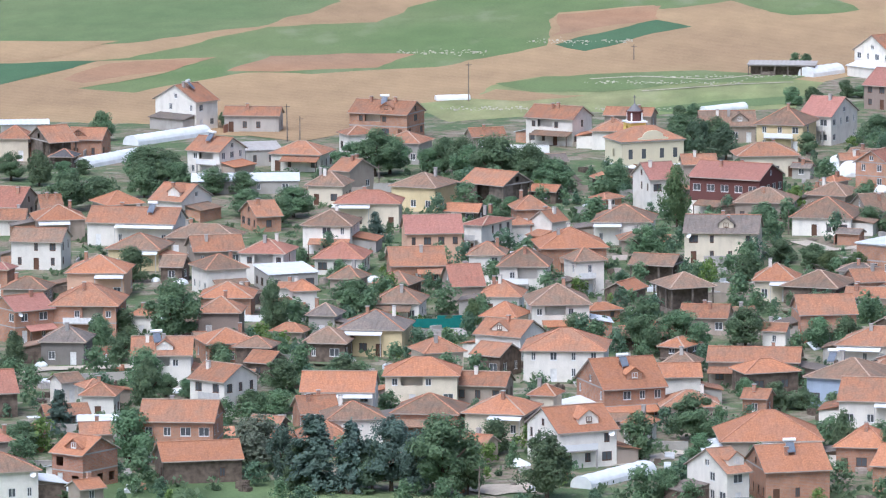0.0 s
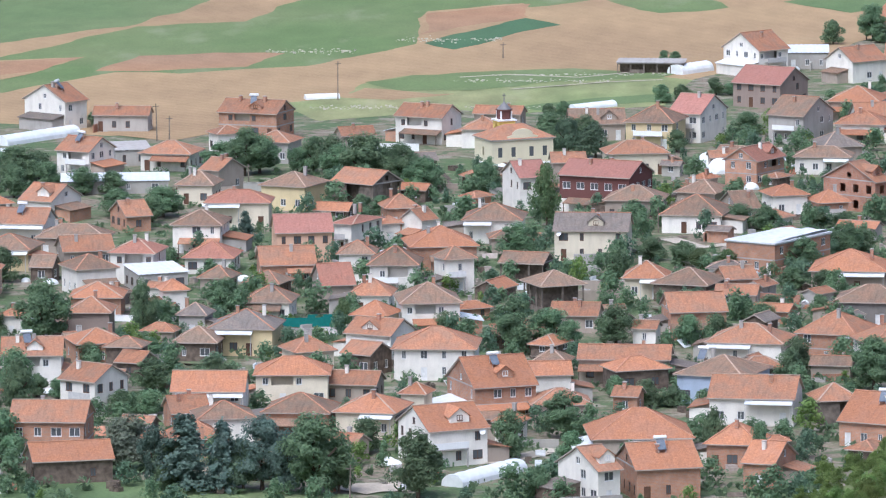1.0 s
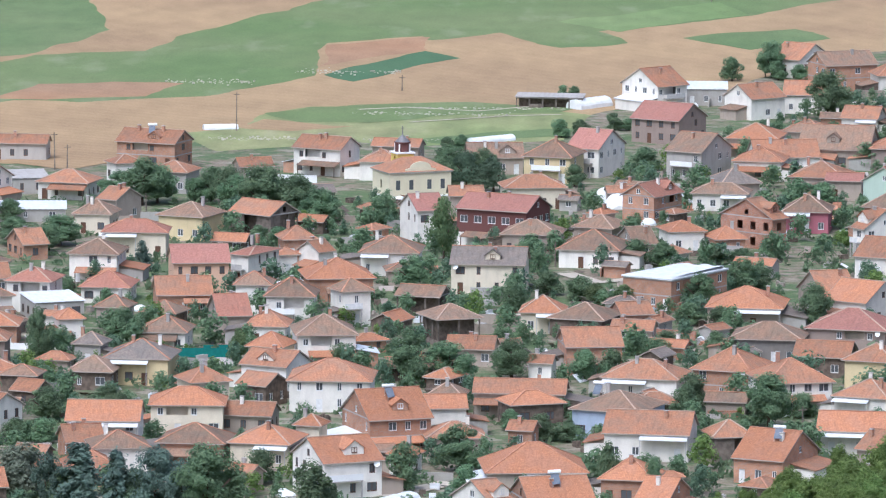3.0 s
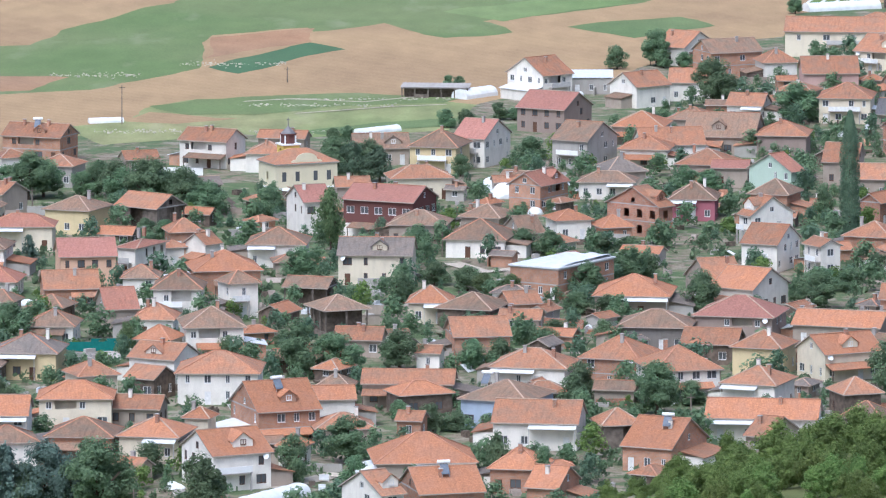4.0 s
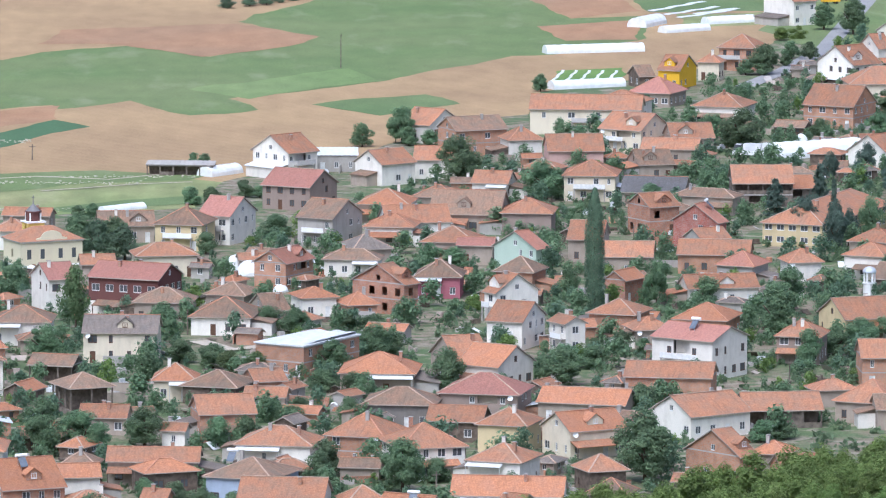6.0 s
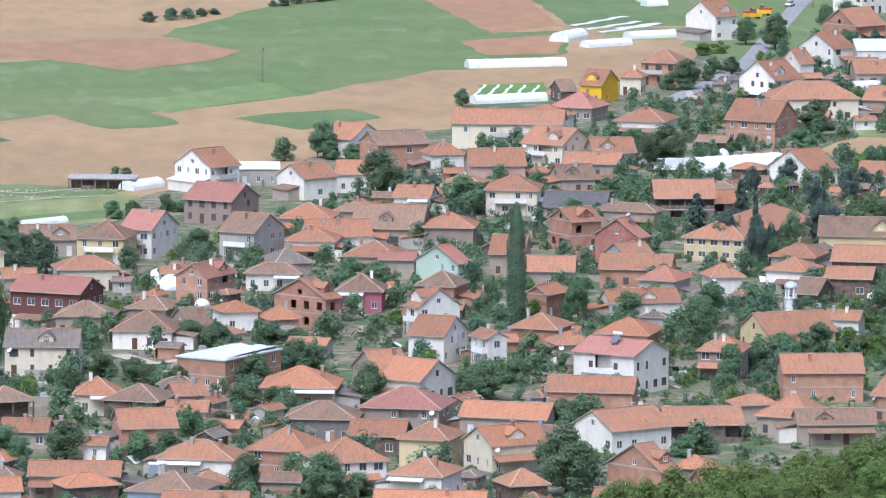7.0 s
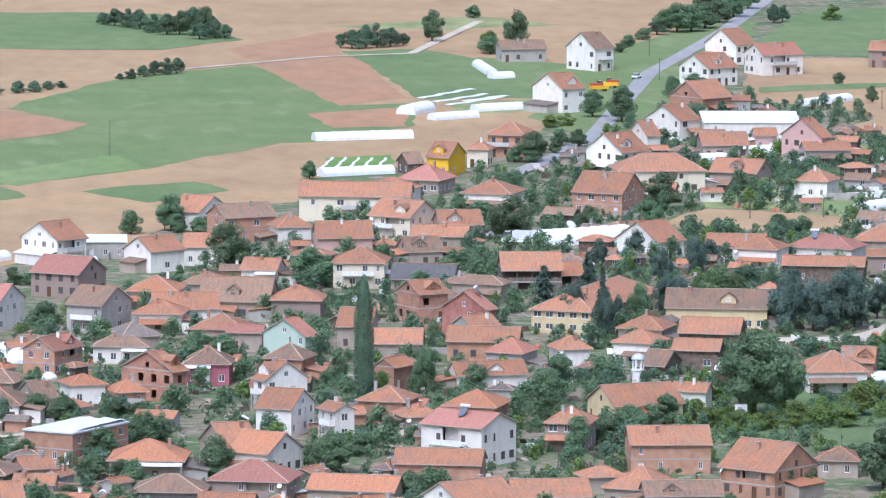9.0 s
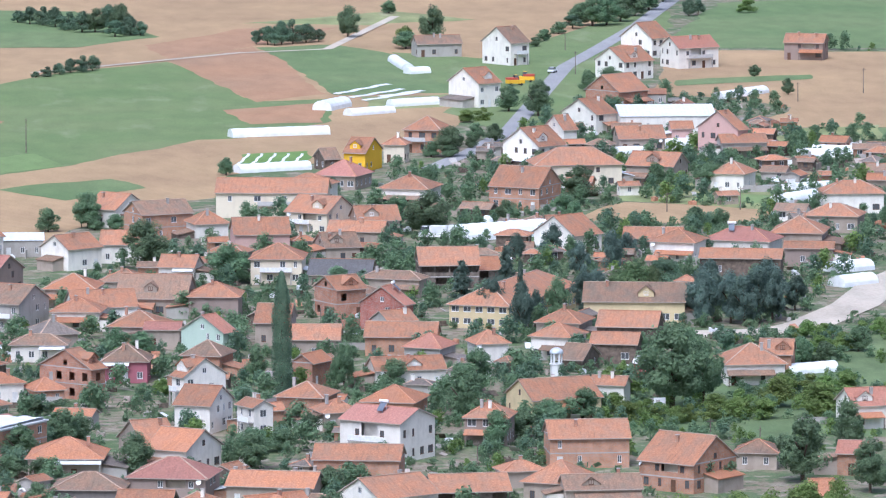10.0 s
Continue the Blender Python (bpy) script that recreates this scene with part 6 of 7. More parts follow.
pole(-16.9, 1303.2, 4.6)
pole(161.1, 1652.2, 4.5)
pole(115.6, 1429.5, 3.4)
pole(178.3, 1654.6, 5.5)
pole(-14.2, 1051.5, 2.9)
pole(24.2, 1113.4, 4.0)
pole(174.9, 2100.9, 4.9)
pole(148.1, 1368.7, 3.2)

# ---- trees and shrubs ----
LEAF = {"g": "leaf", "b": "leaf", "d": "leaf_dark", "l": "leaf_light", "s": "leaf_silver", "c": "needle", "p": "leaf_dark", "k": "shrub", "n": "needle", "h": "shrub"}
TREE_WORDS = {"g": "large old broadleaf tree with a wide crown", "b": "leafy green broadleaf tree in a yard", "d": "dense dark green broadleaf tree", "l": "light green airy young tree", "s": "silvery grey-green willow-like tree",
              "c": "dark blue-green conifer among the houses", "p": "tall narrow dark poplar", "h": "bushy yellow-green young tree on the hillside", "n": "tall dark blue-green pine with a ragged crown", "k": "rounded green shrub with dense leaves"}
PROTO = {}


def leaves(kind, seed):
    """Leaf clumps of a crown one high and one wide, standing on the ground: each clump a small leaf sheet."""
    r = np.random.RandomState(seed)
    pts, outs = [], []
    if kind in "bdlskgh":
        nb = r.randint(34, 40) if kind in "gh" else r.randint(16, 22)
        lo = 0.10 if kind in "kh" else 0.20
        blobs = []
        for i in range(nb):
            a, z = r.uniform(0, 2 * np.pi), r.uniform(lo, 0.80)
            wide = np.sin(np.pi * np.clip((z - lo + 0.22) / (1.12 - lo), 0, 1)) ** 0.7
            rad = r.uniform(0.05, 0.36) * wide
            blobs.append((rad * np.cos(a), rad * np.sin(a), z, r.uniform(0.08, 0.15) if kind in "gh" else r.uniform(0.12, 0.21)))
        blobs.append((0.03, 0, 0.85, 0.14))
        per = {"l": 190, "k": 180, "g": 270, "h": 125}.get(kind, 240)
        for bx, by, bz, br in blobs:
            d = r.normal(size=(per, 3))
            d /= np.linalg.norm(d, axis=1)[:, None]
            q = r.uniform(0.62, 1.22, per)[:, None] ** 0.8
            p = np.array([bx, by, bz]) + d * q * br * np.array([1, 1, 0.85])
            pts.append(p)
            outs.append(d)
        size = {"l": (0.016, 0.034), "k": (0.020, 0.042), "g": (0.012, 0.026), "h": (0.015, 0.032)}.get(kind, (0.016, 0.037))
    elif kind == "c":
        for i in range(96):
            z = r.uniform(0.06, 0.97)
            a = r.uniform(0, 2 * np.pi)
            reach = (1 - z) ** 0.75 * r.uniform(0.30, 0.56) + 0.03
            t = r.uniform(0.1, 1, 46)
            p = np.stack([np.cos(a) * reach * t, np.sin(a) * reach * t, z - 0.08 * t * reach * 2 + 0.04 * t ** 2], 1) + r.normal(size=(46, 3)) * 0.028
            pts.append(p)
            outs.append(np.stack([np.cos(a) * np.ones(46), np.sin(a) * np.ones(46), 0.7 * np.ones(46)], 1))
        size = (0.016, 0.040)
    else:
        n = 14000
        z = r.uniform(0.03, 1.0, n)
        a = r.uniform(0, 2 * np.pi, n)
        rad = 0.46 * np.clip(np.sin(np.pi * np.clip(z * 0.93 + 0.06, 0, 1)), 0, 1) ** 0.5 * (1 - 0.25 * z) * r.uniform(0.66, 1.12, n) * (1 + 0.10 * np.sin(9 * z + 2 * a) + 0.06 * np.sin(23 * z - a))
        pts.append(np.stack([rad * np.cos(a), rad * np.sin(a), z], 1))
        outs.append(np.stack([np.cos(a), np.sin(a), 0.4 * np.ones(n)], 1))
        size = (0.006, 0.013)
    p, o = np.concatenate(pts), np.concatenate(outs)
    n = len(p)
    nrm = o + r.normal(size=(n, 3)) * 0.26 + np.array([0, 0, 0.55])
    if kind in "bdlskgh":
        nrm += 0.6 * (p - np.array([0, 0, 0.5]))
    nrm /= np.linalg.norm(nrm, axis=1)[:, None]
    t = np.cross(nrm, r.normal(size=(n, 3)))
    t /= np.linalg.norm(t, axis=1)[:, None] + 1e-9
    u = np.cross(nrm, t)
    s = r.uniform(*size, n)[:, None]
    if kind == "p":
        t, u = t * np.array([3, 3, 1]), u * np.array([3, 3, 1])
    bend = nrm * s * 0.35
    quad = np.stack([p - t * s - bend, p + u * s * 1.3, p + t * s - bend], 1).reshape(-1, 3)
    low = quad[:, 2] < 0.0
    quad[low, 2] = 0.005
    return quad, [(3 * i, 3 * i + 1, 3 * i + 2) for i in range(n)]


def trunk_mesh(kind, seed):
    r = random.Random(seed)
    g = Geo()
    thick = 0.034 if kind != "p" else 0.05
    g.turned([(thick, -0.02), (thick * 0.75, 0.18), (thick * 0.5, 0.45), (thick * 0.15, 0.86)], 7)
    for i in range(0 if kind in "pc" else 5):
        a = 2 * math.pi * i / 5 + r.uniform(-0.4, 0.4)
        z = r.uniform(0.2, 0.4)
        g.beam((0, 0, z), (math.cos(a) * 0.26, math.sin(a) * 0.26, z + r.uniform(0.18, 0.32)), thick * 0.55, thick * 0.55)
    return g.mesh("trunk", "bark")


def tree(x, y, tall, wide, kind, group="village trees"):
    if kind in "bd" and max(tall, wide) > 8.5:
        kind = "g"
    variants = {"g": 3, "n": 3, "h": 4, "b": 5, "d": 3, "k": 4, "c": 3}.get(kind, 1)
    v = rng.randrange(variants)
    size = (wide * 1.02, wide * 1.02, tall * 1.05)
    m = pose(x, y, height(x, y) - 0.05, 0, 0, rng.uniform(0, 360))
    if (kind, v, group) in PROTO:
        ob, s0 = PROTO[kind, v, group]
        copy_thing(ob, m @ Matrix.Diagonal((size[0] / s0[0], size[1] / s0[1], size[2] / s0[2], 1)))
        return
    q, f = leaves("g" if kind == "n" else kind, 40 + 7 * v + ord(kind))
    if kind in "kh":
        ob = new("shrub", build("shrub", q, f, (LEAF[kind],), uv=False))
        ob.matrix_basis = m @ Matrix.Diagonal((*size, 1))
        tagged(ob, TREE_WORDS[kind], "shrub", group)
        PROTO[kind, v, group] = (ob, size)
        return
    name = "shrub" if kind == "k" else "poplar_tree" if kind == "p" else "conifer_tree" if kind in "cn" else "tree"
    ob = new(name)
    ob.matrix_basis = m @ Matrix.Diagonal((*size, 1))
    tagged(ob, TREE_WORDS[kind], "shrub" if kind == "k" else "tree", group)
    part("crown", build("crown", q, f, (LEAF[kind],), uv=False), ob)
    part("trunk", trunk_mesh(kind, v + ord(kind)), ob)
    PROTO[kind, v, group] = (ob, size)


tree(-30.3, 1017.8, 5.0, 5.9, 'b')
tree(-47.6, 1017.9, 10.3, 10.7, 'b')
tree(-62.7, 1020.8, 12.2, 13.1, 'd')
tree(-59.2, 1022.7, 7.9, 6.7, 'b')
tree(-66.5, 1022.7, 9.5, 7.3, 'n')
tree(-73.1, 1024.7, 7.7, 7.3, 'd')
tree(-76.0, 1024.7, 9.7, 8.2, 'c')
tree(-70.4, 1025.6, 11.0, 10.5, 'n')
tree(-81.4, 1025.7, 10.4, 12.8, 'c')
tree(-83.9, 1026.7, 7.0, 6.4, 'b')
tree(-86.1, 1028.6, 9.3, 6.4, 'n')
tree(-91.1, 1042.0, 8.5, 10.7, 's')
tree(1.1, 1042.8, 7.3, 3.9, 'b')
tree(-110.6, 1049.2, 8.1, 8.4, 'b')
tree(-5.5, 1049.9, 8.3, 4.8, 'b')
tree(-26.3, 1051.6, 4.5, 5.6, 'b')
tree(-35.5, 1053.2, 7.4, 7.0, 'b')
tree(-127.3, 1057.3, 5.0, 7.6, 'b')
tree(-57.0, 1058.4, 5.4, 6.8, 'b')
tree(-28.0, 1070.6, 7.5, 10.4, 'd')
tree(-124.0, 1074.9, 6.5, 6.7, 'c')
tree(-92.2, 1094.5, 4.1, 5.9, 'b')
tree(-96.7, 1094.9, 3.9, 6.7, 'b')
tree(-112.9, 1096.8, 8.5, 6.8, 'b')
tree(-15.8, 1101.1, 4.5, 5.2, 'b')
tree(-12.2, 1101.5, 3.4, 5.4, 'b')
tree(-107.9, 1110.6, 3.4, 4.7, 'b')
tree(-21.1, 1111.9, 3.4, 4.9, 'b')
tree(-111.5, 1112.7, 3.7, 4.9, 'b')
tree(-93.7, 1116.6, 5.7, 8.9, 'b')
tree(-115.0, 1116.8, 7.2, 7.4, 'b')
tree(-67.2, 1118.1, 3.4, 5.0, 'b')
tree(-84.1, 1118.2, 5.7, 8.9, 'b')
tree(19.0, 1118.6, 8.6, 9.1, 'd')
tree(6.1, 1123.0, 5.9, 6.2, 'b')
tree(57.4, 1127.6, 11.7, 13.2, 'd')
tree(24.4, 1127.8, 4.0, 6.0, 'b')
tree(19.0, 1128.7, 6.9, 9.2, 'b')
tree(7.1, 1133.7, 6.0, 7.0, 'b')
tree(-138.9, 1142.4, 5.9, 5.1, 'b')
tree(-106.2, 1144.2, 3.9, 6.1, 'b')
tree(-122.3, 1148.7, 4.9, 6.1, 'b')
tree(-96.8, 1148.9, 4.1, 6.1, 'b')
tree(-38.4, 1157.9, 9.7, 9.7, 'd')
tree(-32.0, 1159.1, 7.1, 10.2, 'b')
tree(-127.2, 1160.9, 6.0, 6.2, 'b')
tree(-10.2, 1164.3, 5.3, 6.1, 'b')
tree(-22.1, 1165.1, 7.1, 9.3, 'b')
tree(-5.5, 1166.0, 5.2, 6.0, 'b')
tree(-116.0, 1168.7, 10.8, 11.9, 'b')
tree(78.5, 1169.8, 3.8, 5.3, 'b')
tree(82.4, 1173.4, 2.8, 5.3, 'b')
tree(-124.9, 1173.4, 5.0, 6.3, 'b')
tree(-99.7, 1173.5, 10.2, 6.5, 'b')
tree(-50.2, 1173.8, 4.6, 4.4, 'b')
tree(38.0, 1177.4, 3.6, 5.2, 'b')
tree(-67.5, 1178.2, 6.2, 4.4, 'l')
tree(1.8, 1188.6, 3.6, 5.2, 'b')
tree(11.2, 1189.9, 4.9, 5.3, 'b')
tree(5.7, 1192.2, 3.3, 5.1, 'b')
tree(59.8, 1195.2, 6.3, 6.3, 'b')
tree(-24.6, 1196.9, 4.3, 6.3, 'b')
tree(3.3, 1197.0, 3.8, 7.2, 'b')
tree(-1.5, 1197.4, 3.6, 6.2, 'b')
tree(60.5, 1199.6, 5.3, 6.6, 'b')
tree(-88.2, 1200.4, 6.4, 9.0, 'b')
tree(151.5, 1200.5, 9.5, 8.8, 'd')
tree(123.3, 1204.5, 6.4, 6.4, 'b')
tree(127.5, 1209.0, 5.4, 6.7, 'b')
tree(141.7, 1214.7, 11.7, 12.1, 'd')
tree(12.1, 1222.4, 4.5, 6.3, 'b')
tree(28.5, 1228.8, 7.9, 8.7, 'b')
tree(7.1, 1229.8, 3.9, 7.3, 'b')
tree(48.7, 1235.6, 6.9, 9.8, 'b')
tree(-129.8, 1239.9, 6.4, 7.7, 'b')
tree(-23.3, 1240.1, 6.1, 6.8, 'b')
tree(139.1, 1241.2, 4.0, 6.0, 'b')
tree(135.0, 1242.3, 3.8, 5.3, 'b')
tree(153.6, 1248.7, 9.8, 7.1, 'b')
tree(8.8, 1249.8, 6.6, 8.8, 'b')
tree(-4.1, 1251.2, 4.1, 6.1, 'l')
tree(-8.8, 1251.3, 4.3, 6.8, 'l')
tree(49.9, 1257.5, 4.5, 7.0, 'b')
tree(55.0, 1258.5, 4.1, 7.2, 'b')
tree(-11.9, 1258.5, 4.3, 6.7, 'b')
tree(93.0, 1260.7, 6.7, 5.8, 'b')
tree(-11.9, 1261.2, 4.1, 5.6, 'b')
tree(-17.9, 1265.7, 4.3, 6.7, 'b')
tree(16.9, 1267.1, 7.1, 8.9, 'd')
tree(-41.5, 1269.0, 6.7, 10.1, 'b')
tree(103.9, 1272.5, 5.6, 7.6, 'b')
tree(14.4, 1273.0, 4.8, 7.0, 'b')
tree(19.6, 1273.2, 4.7, 7.3, 'b')
tree(98.2, 1273.5, 5.3, 8.2, 'b')
tree(64.8, 1276.6, 2.9, 4.7, 'b')
tree(61.1, 1279.0, 3.8, 4.9, 'b')
tree(127.6, 1289.5, 3.3, 4.8, 'k')
tree(123.9, 1290.9, 3.0, 4.6, 'k')
tree(104.8, 1291.2, 4.7, 8.6, 'b')
tree(134.4, 1291.8, 3.4, 5.8, 'k')
tree(165.6, 1292.1, 4.2, 6.7, 'k')
tree(118.9, 1292.1, 3.9, 5.6, 'k')
tree(-91.2, 1292.2, 5.3, 5.1, 'c')
tree(130.1, 1292.2, 3.3, 5.3, 'k')
tree(160.9, 1294.3, 4.1, 6.1, 'k')
tree(123.1, 1294.5, 4.0, 6.0, 'k')
tree(144.2, 1294.9, 3.8, 6.7, 'k')
tree(154.1, 1294.9, 6.7, 10.3, 'k')
tree(139.4, 1295.5, 4.1, 7.1, 'k')
tree(111.1, 1296.0, 6.0, 8.9, 'b')
tree(89.9, 1296.6, 10.6, 10.5, 'b')
tree(125.4, 1299.2, 2.7, 4.5, 'k')
tree(135.8, 1301.0, 3.9, 7.2, 'k')
tree(140.5, 1301.6, 4.7, 6.9, 'k')
tree(-21.5, 1303.1, 6.1, 8.0, 'b')
tree(122.2, 1303.5, 2.4, 4.0, 'k')
tree(117.4, 1304.5, 3.9, 6.3, 'k')
tree(2.5, 1305.4, 4.7, 7.1, 'b')
tree(113.2, 1306.1, 4.2, 6.2, 'k')
tree(17.0, 1307.5, 3.3, 7.5, 'b')
tree(-157.6, 1307.8, 3.8, 4.6, 'b')
tree(-2.5, 1307.9, 4.7, 7.1, 'b')
tree(-37.3, 1308.9, 12.2, 7.5, 'l')
tree(11.7, 1309.1, 4.0, 6.8, 'b')
tree(128.9, 1310.9, 15.7, 16.3, 'b')
tree(148.2, 1311.0, 5.6, 8.1, 'k')
tree(-1.9, 1315.6, 3.2, 5.0, 'b')
tree(135.2, 1316.7, 12.6, 9.8, 'b')
tree(1.9, 1317.4, 3.6, 4.7, 'b')
tree(-110.2, 1318.1, 5.1, 5.8, 'b')
tree(158.8, 1324.4, 4.0, 6.1, 'k')
tree(-71.9, 1325.0, 3.1, 4.7, 'b')
tree(-78.4, 1325.1, 3.5, 4.8, 'b')
tree(-75.1, 1325.5, 2.9, 4.7, 'b')
tree(156.0, 1325.9, 4.3, 7.0, 'k')
tree(-108.9, 1326.6, 5.9, 10.4, 'b')
tree(-117.0, 1326.6, 5.4, 11.5, 'b')
tree(163.1, 1326.7, 4.8, 6.3, 'k')
tree(151.2, 1327.4, 4.2, 7.1, 'k')
tree(58.1, 1329.6, 22.6, 4.5, 'p')
tree(93.9, 1329.6, 9.3, 10.6, 'b')
tree(-68.8, 1330.3, 3.5, 5.6, 'b')
tree(120.3, 1330.3, 3.5, 5.0, 'k')
tree(124.1, 1331.1, 3.0, 5.5, 'k')
tree(-72.6, 1331.5, 3.6, 5.7, 'b')
tree(-151.7, 1334.1, 8.0, 11.8, 'b')
tree(39.4, 1335.5, 3.5, 4.5, 'k')
tree(36.2, 1336.6, 3.1, 4.9, 'k')
tree(79.2, 1340.8, 5.9, 7.1, 'b')
tree(70.2, 1340.9, 9.4, 6.2, 'b')
tree(-146.3, 1342.4, 5.7, 8.3, 'b')
tree(-139.5, 1354.9, 6.4, 7.8, 'b')
tree(-50.4, 1357.4, 6.0, 7.2, 'b')
tree(54.5, 1357.5, 6.9, 4.8, 'b')
tree(-121.0, 1358.9, 4.6, 7.2, 'b')
tree(-62.1, 1361.9, 6.9, 9.6, 'b')
tree(-106.9, 1371.3, 4.1, 5.5, 'b')
tree(-161.4, 1371.6, 7.0, 7.3, 'b')
tree(-71.5, 1374.6, 6.7, 9.7, 'b')
tree(-64.8, 1375.2, 5.9, 8.8, 'b')
tree(160.2, 1375.2, 5.0, 6.5, 'b')
tree(164.7, 1375.5, 4.0, 6.6, 'b')
tree(-71.0, 1380.1, 7.0, 10.9, 'b')
tree(-167.9, 1380.2, 5.7, 8.6, 'b')
tree(-143.7, 1381.3, 5.6, 7.9, 'b')
tree(-78.9, 1382.2, 7.0, 10.9, 'b')
tree(-137.5, 1383.0, 5.5, 8.2, 'b')
tree(-158.3, 1385.0, 3.3, 5.0, 'b')
tree(-154.9, 1389.5, 3.1, 5.0, 'b')
tree(-95.3, 1391.1, 7.8, 10.5, 'b')
tree(173.2, 1391.2, 5.0, 7.7, 'b')
tree(165.7, 1391.9, 3.3, 6.8, 'k')
tree(170.2, 1392.1, 3.8, 6.4, 'k')
tree(-84.9, 1392.5, 7.1, 6.8, 'b')
tree(-103.2, 1394.2, 6.0, 10.5, 'b')
tree(28.8, 1399.8, 5.1, 6.9, 'b')
tree(33.9, 1400.1, 4.3, 7.5, 'b')
tree(162.2, 1409.5, 3.0, 4.9, 'k')
tree(169.1, 1413.3, 3.0, 4.9, 'k')
tree(165.7, 1413.9, 3.6, 5.0, 'k')
tree(180.8, 1418.2, 3.5, 5.2, 'k')
tree(177.3, 1419.3, 2.7, 4.7, 'k')
tree(-33.0, 1427.2, 7.3, 8.8, 'b')
tree(-50.7, 1427.6, 4.2, 6.3, 'b')
tree(-39.9, 1430.1, 7.3, 10.1, 'b')
tree(-157.1, 1443.7, 6.2, 7.0, 'b')
tree(-1.1, 1449.8, 4.9, 7.7, 'b')
tree(-13.6, 1456.3, 3.3, 4.9, 'b')
tree(-10.4, 1458.8, 2.8, 4.3, 'b')
tree(-130.2, 1464.8, 3.2, 5.4, 'b')
tree(-133.8, 1466.1, 3.9, 4.5, 'b')
tree(101.5, 1475.2, 8.5, 7.8, 'c')
tree(-11.1, 1481.9, 2.5, 5.3, 'k')
tree(-38.7, 1482.7, 3.4, 4.3, 'b')
tree(-41.7, 1483.3, 2.8, 4.4, 'b')
tree(111.5, 1485.1, 10.4, 6.6, 'c')
tree(-7.5, 1485.5, 3.0, 4.5, 'k')
tree(77.3, 1495.8, 5.8, 7.9, 'b')
tree(142.7, 1497.0, 5.2, 10.3, 'l')
tree(135.4, 1497.2, 4.5, 9.6, 'l')
tree(-18.5, 1507.1, 4.0, 5.8, 'b')
tree(-14.5, 1509.5, 3.7, 5.5, 'b')
tree(55.4, 1515.8, 8.7, 13.3, 'b')
tree(-4.4, 1520.6, 2.8, 4.5, 'b')
tree(-7.4, 1520.7, 3.9, 4.7, 'b')
tree(38.1, 1541.2, 11.2, 12.5, 'd')
tree(-16.7, 1585.6, 2.4, 3.8, 'b')
tree(-19.2, 1587.6, 2.4, 3.4, 'b')
tree(168.2, 1606.8, 5.6, 6.8, 'b')
tree(102.9, 1608.1, 10.1, 14.4, 'b')
tree(163.0, 1608.1, 5.8, 7.0, 'b')
tree(18.4, 1620.1, 5.5, 6.5, 'b')
tree(33.5, 1623.1, 3.7, 6.0, 'b')
tree(28.9, 1623.3, 4.4, 5.9, 'b')
tree(96.8, 1624.5, 7.2, 10.0, 'b')
tree(27.4, 1627.2, 8.6, 8.6, 'b')
tree(136.0, 1633.4, 6.4, 8.6, 'b')
tree(122.5, 1634.5, 5.0, 7.2, 'b')
tree(86.6, 1646.4, 4.5, 5.2, 'b')
tree(59.9, 1658.8, 5.1, 6.6, 'b')
tree(142.8, 1675.2, 8.8, 11.8, 'b')
tree(176.6, 1701.0, 6.7, 9.0, 'b')
tree(105.5, 1715.2, 4.8, 5.4, 'b')
tree(109.7, 1715.3, 4.6, 5.5, 'b')
tree(164.5, 1715.3, 5.3, 6.8, 'b')
tree(62.9, 1744.8, 4.4, 5.5, 'b')
tree(139.0, 1749.0, 5.1, 7.7, 'b')
tree(119.8, 1783.8, 3.3, 5.8, 'b')
tree(119.8, 1785.8, 7.9, 9.4, 'b')
tree(115.3, 1785.9, 4.0, 6.1, 'b')
tree(126.7, 1807.4, 3.4, 4.8, 'b')
tree(123.1, 1809.9, 3.5, 5.5, 'b')
tree(211.1, 1814.6, 3.7, 4.7, 'b')
tree(214.8, 1817.8, 4.4, 4.9, 'b')
tree(134.1, 1824.3, 4.8, 6.2, 'b')
tree(129.7, 1828.3, 4.6, 6.0, 'b')
tree(130.6, 1878.5, 3.4, 6.7, 'k')
tree(135.1, 1882.5, 3.6, 6.2, 'k')
tree(150.5, 1893.7, 10.0, 10.3, 'b')
tree(215.0, 1904.7, 3.2, 3.7, 'b')
tree(143.8, 1907.4, 7.4, 9.4, 'b')
tree(223.3, 1951.5, 4.7, 4.5, 'b')
tree(169.9, 1966.4, 6.0, 6.9, 'b')
tree(177.9, 1987.1, 5.1, 7.9, 'b')
tree(220.4, 2008.9, 3.4, 5.0, 'b')
tree(192.6, 2060.2, 4.2, 6.5, 'b')
tree(129.0, 2110.9, 5.5, 9.1, 'b')
tree(129.0, 2115.6, 6.4, 8.0, 'k')
tree(138.1, 2132.5, 11.2, 10.5, 'b')
tree(243.2, 2238.8, 4.8, 8.1, 'k')
tree(16.3, 2219.0, 3.8, 6.3, 'd')
tree(20.0, 2212.2, 5.5, 6.9, 'd')
tree(23.9, 2207.7, 5.9, 6.9, 'd')
tree(27.6, 2201.0, 6.2, 7.6, 'd')
tree(31.4, 2187.9, 5.8, 7.9, 'd')
tree(35.4, 2179.1, 6.5, 8.2, 'd')
tree(39.3, 2179.0, 7.5, 8.9, 'd')
tree(43.5, 2178.8, 8.5, 8.5, 'd')
tree(46.8, 2174.4, 9.2, 8.2, 'd')
tree(49.7, 2167.9, 5.8, 8.5, 'd')
tree(52.6, 2165.7, 4.4, 6.1, 'd')
tree(44.9, 2161.8, 5.1, 7.8, 'd')
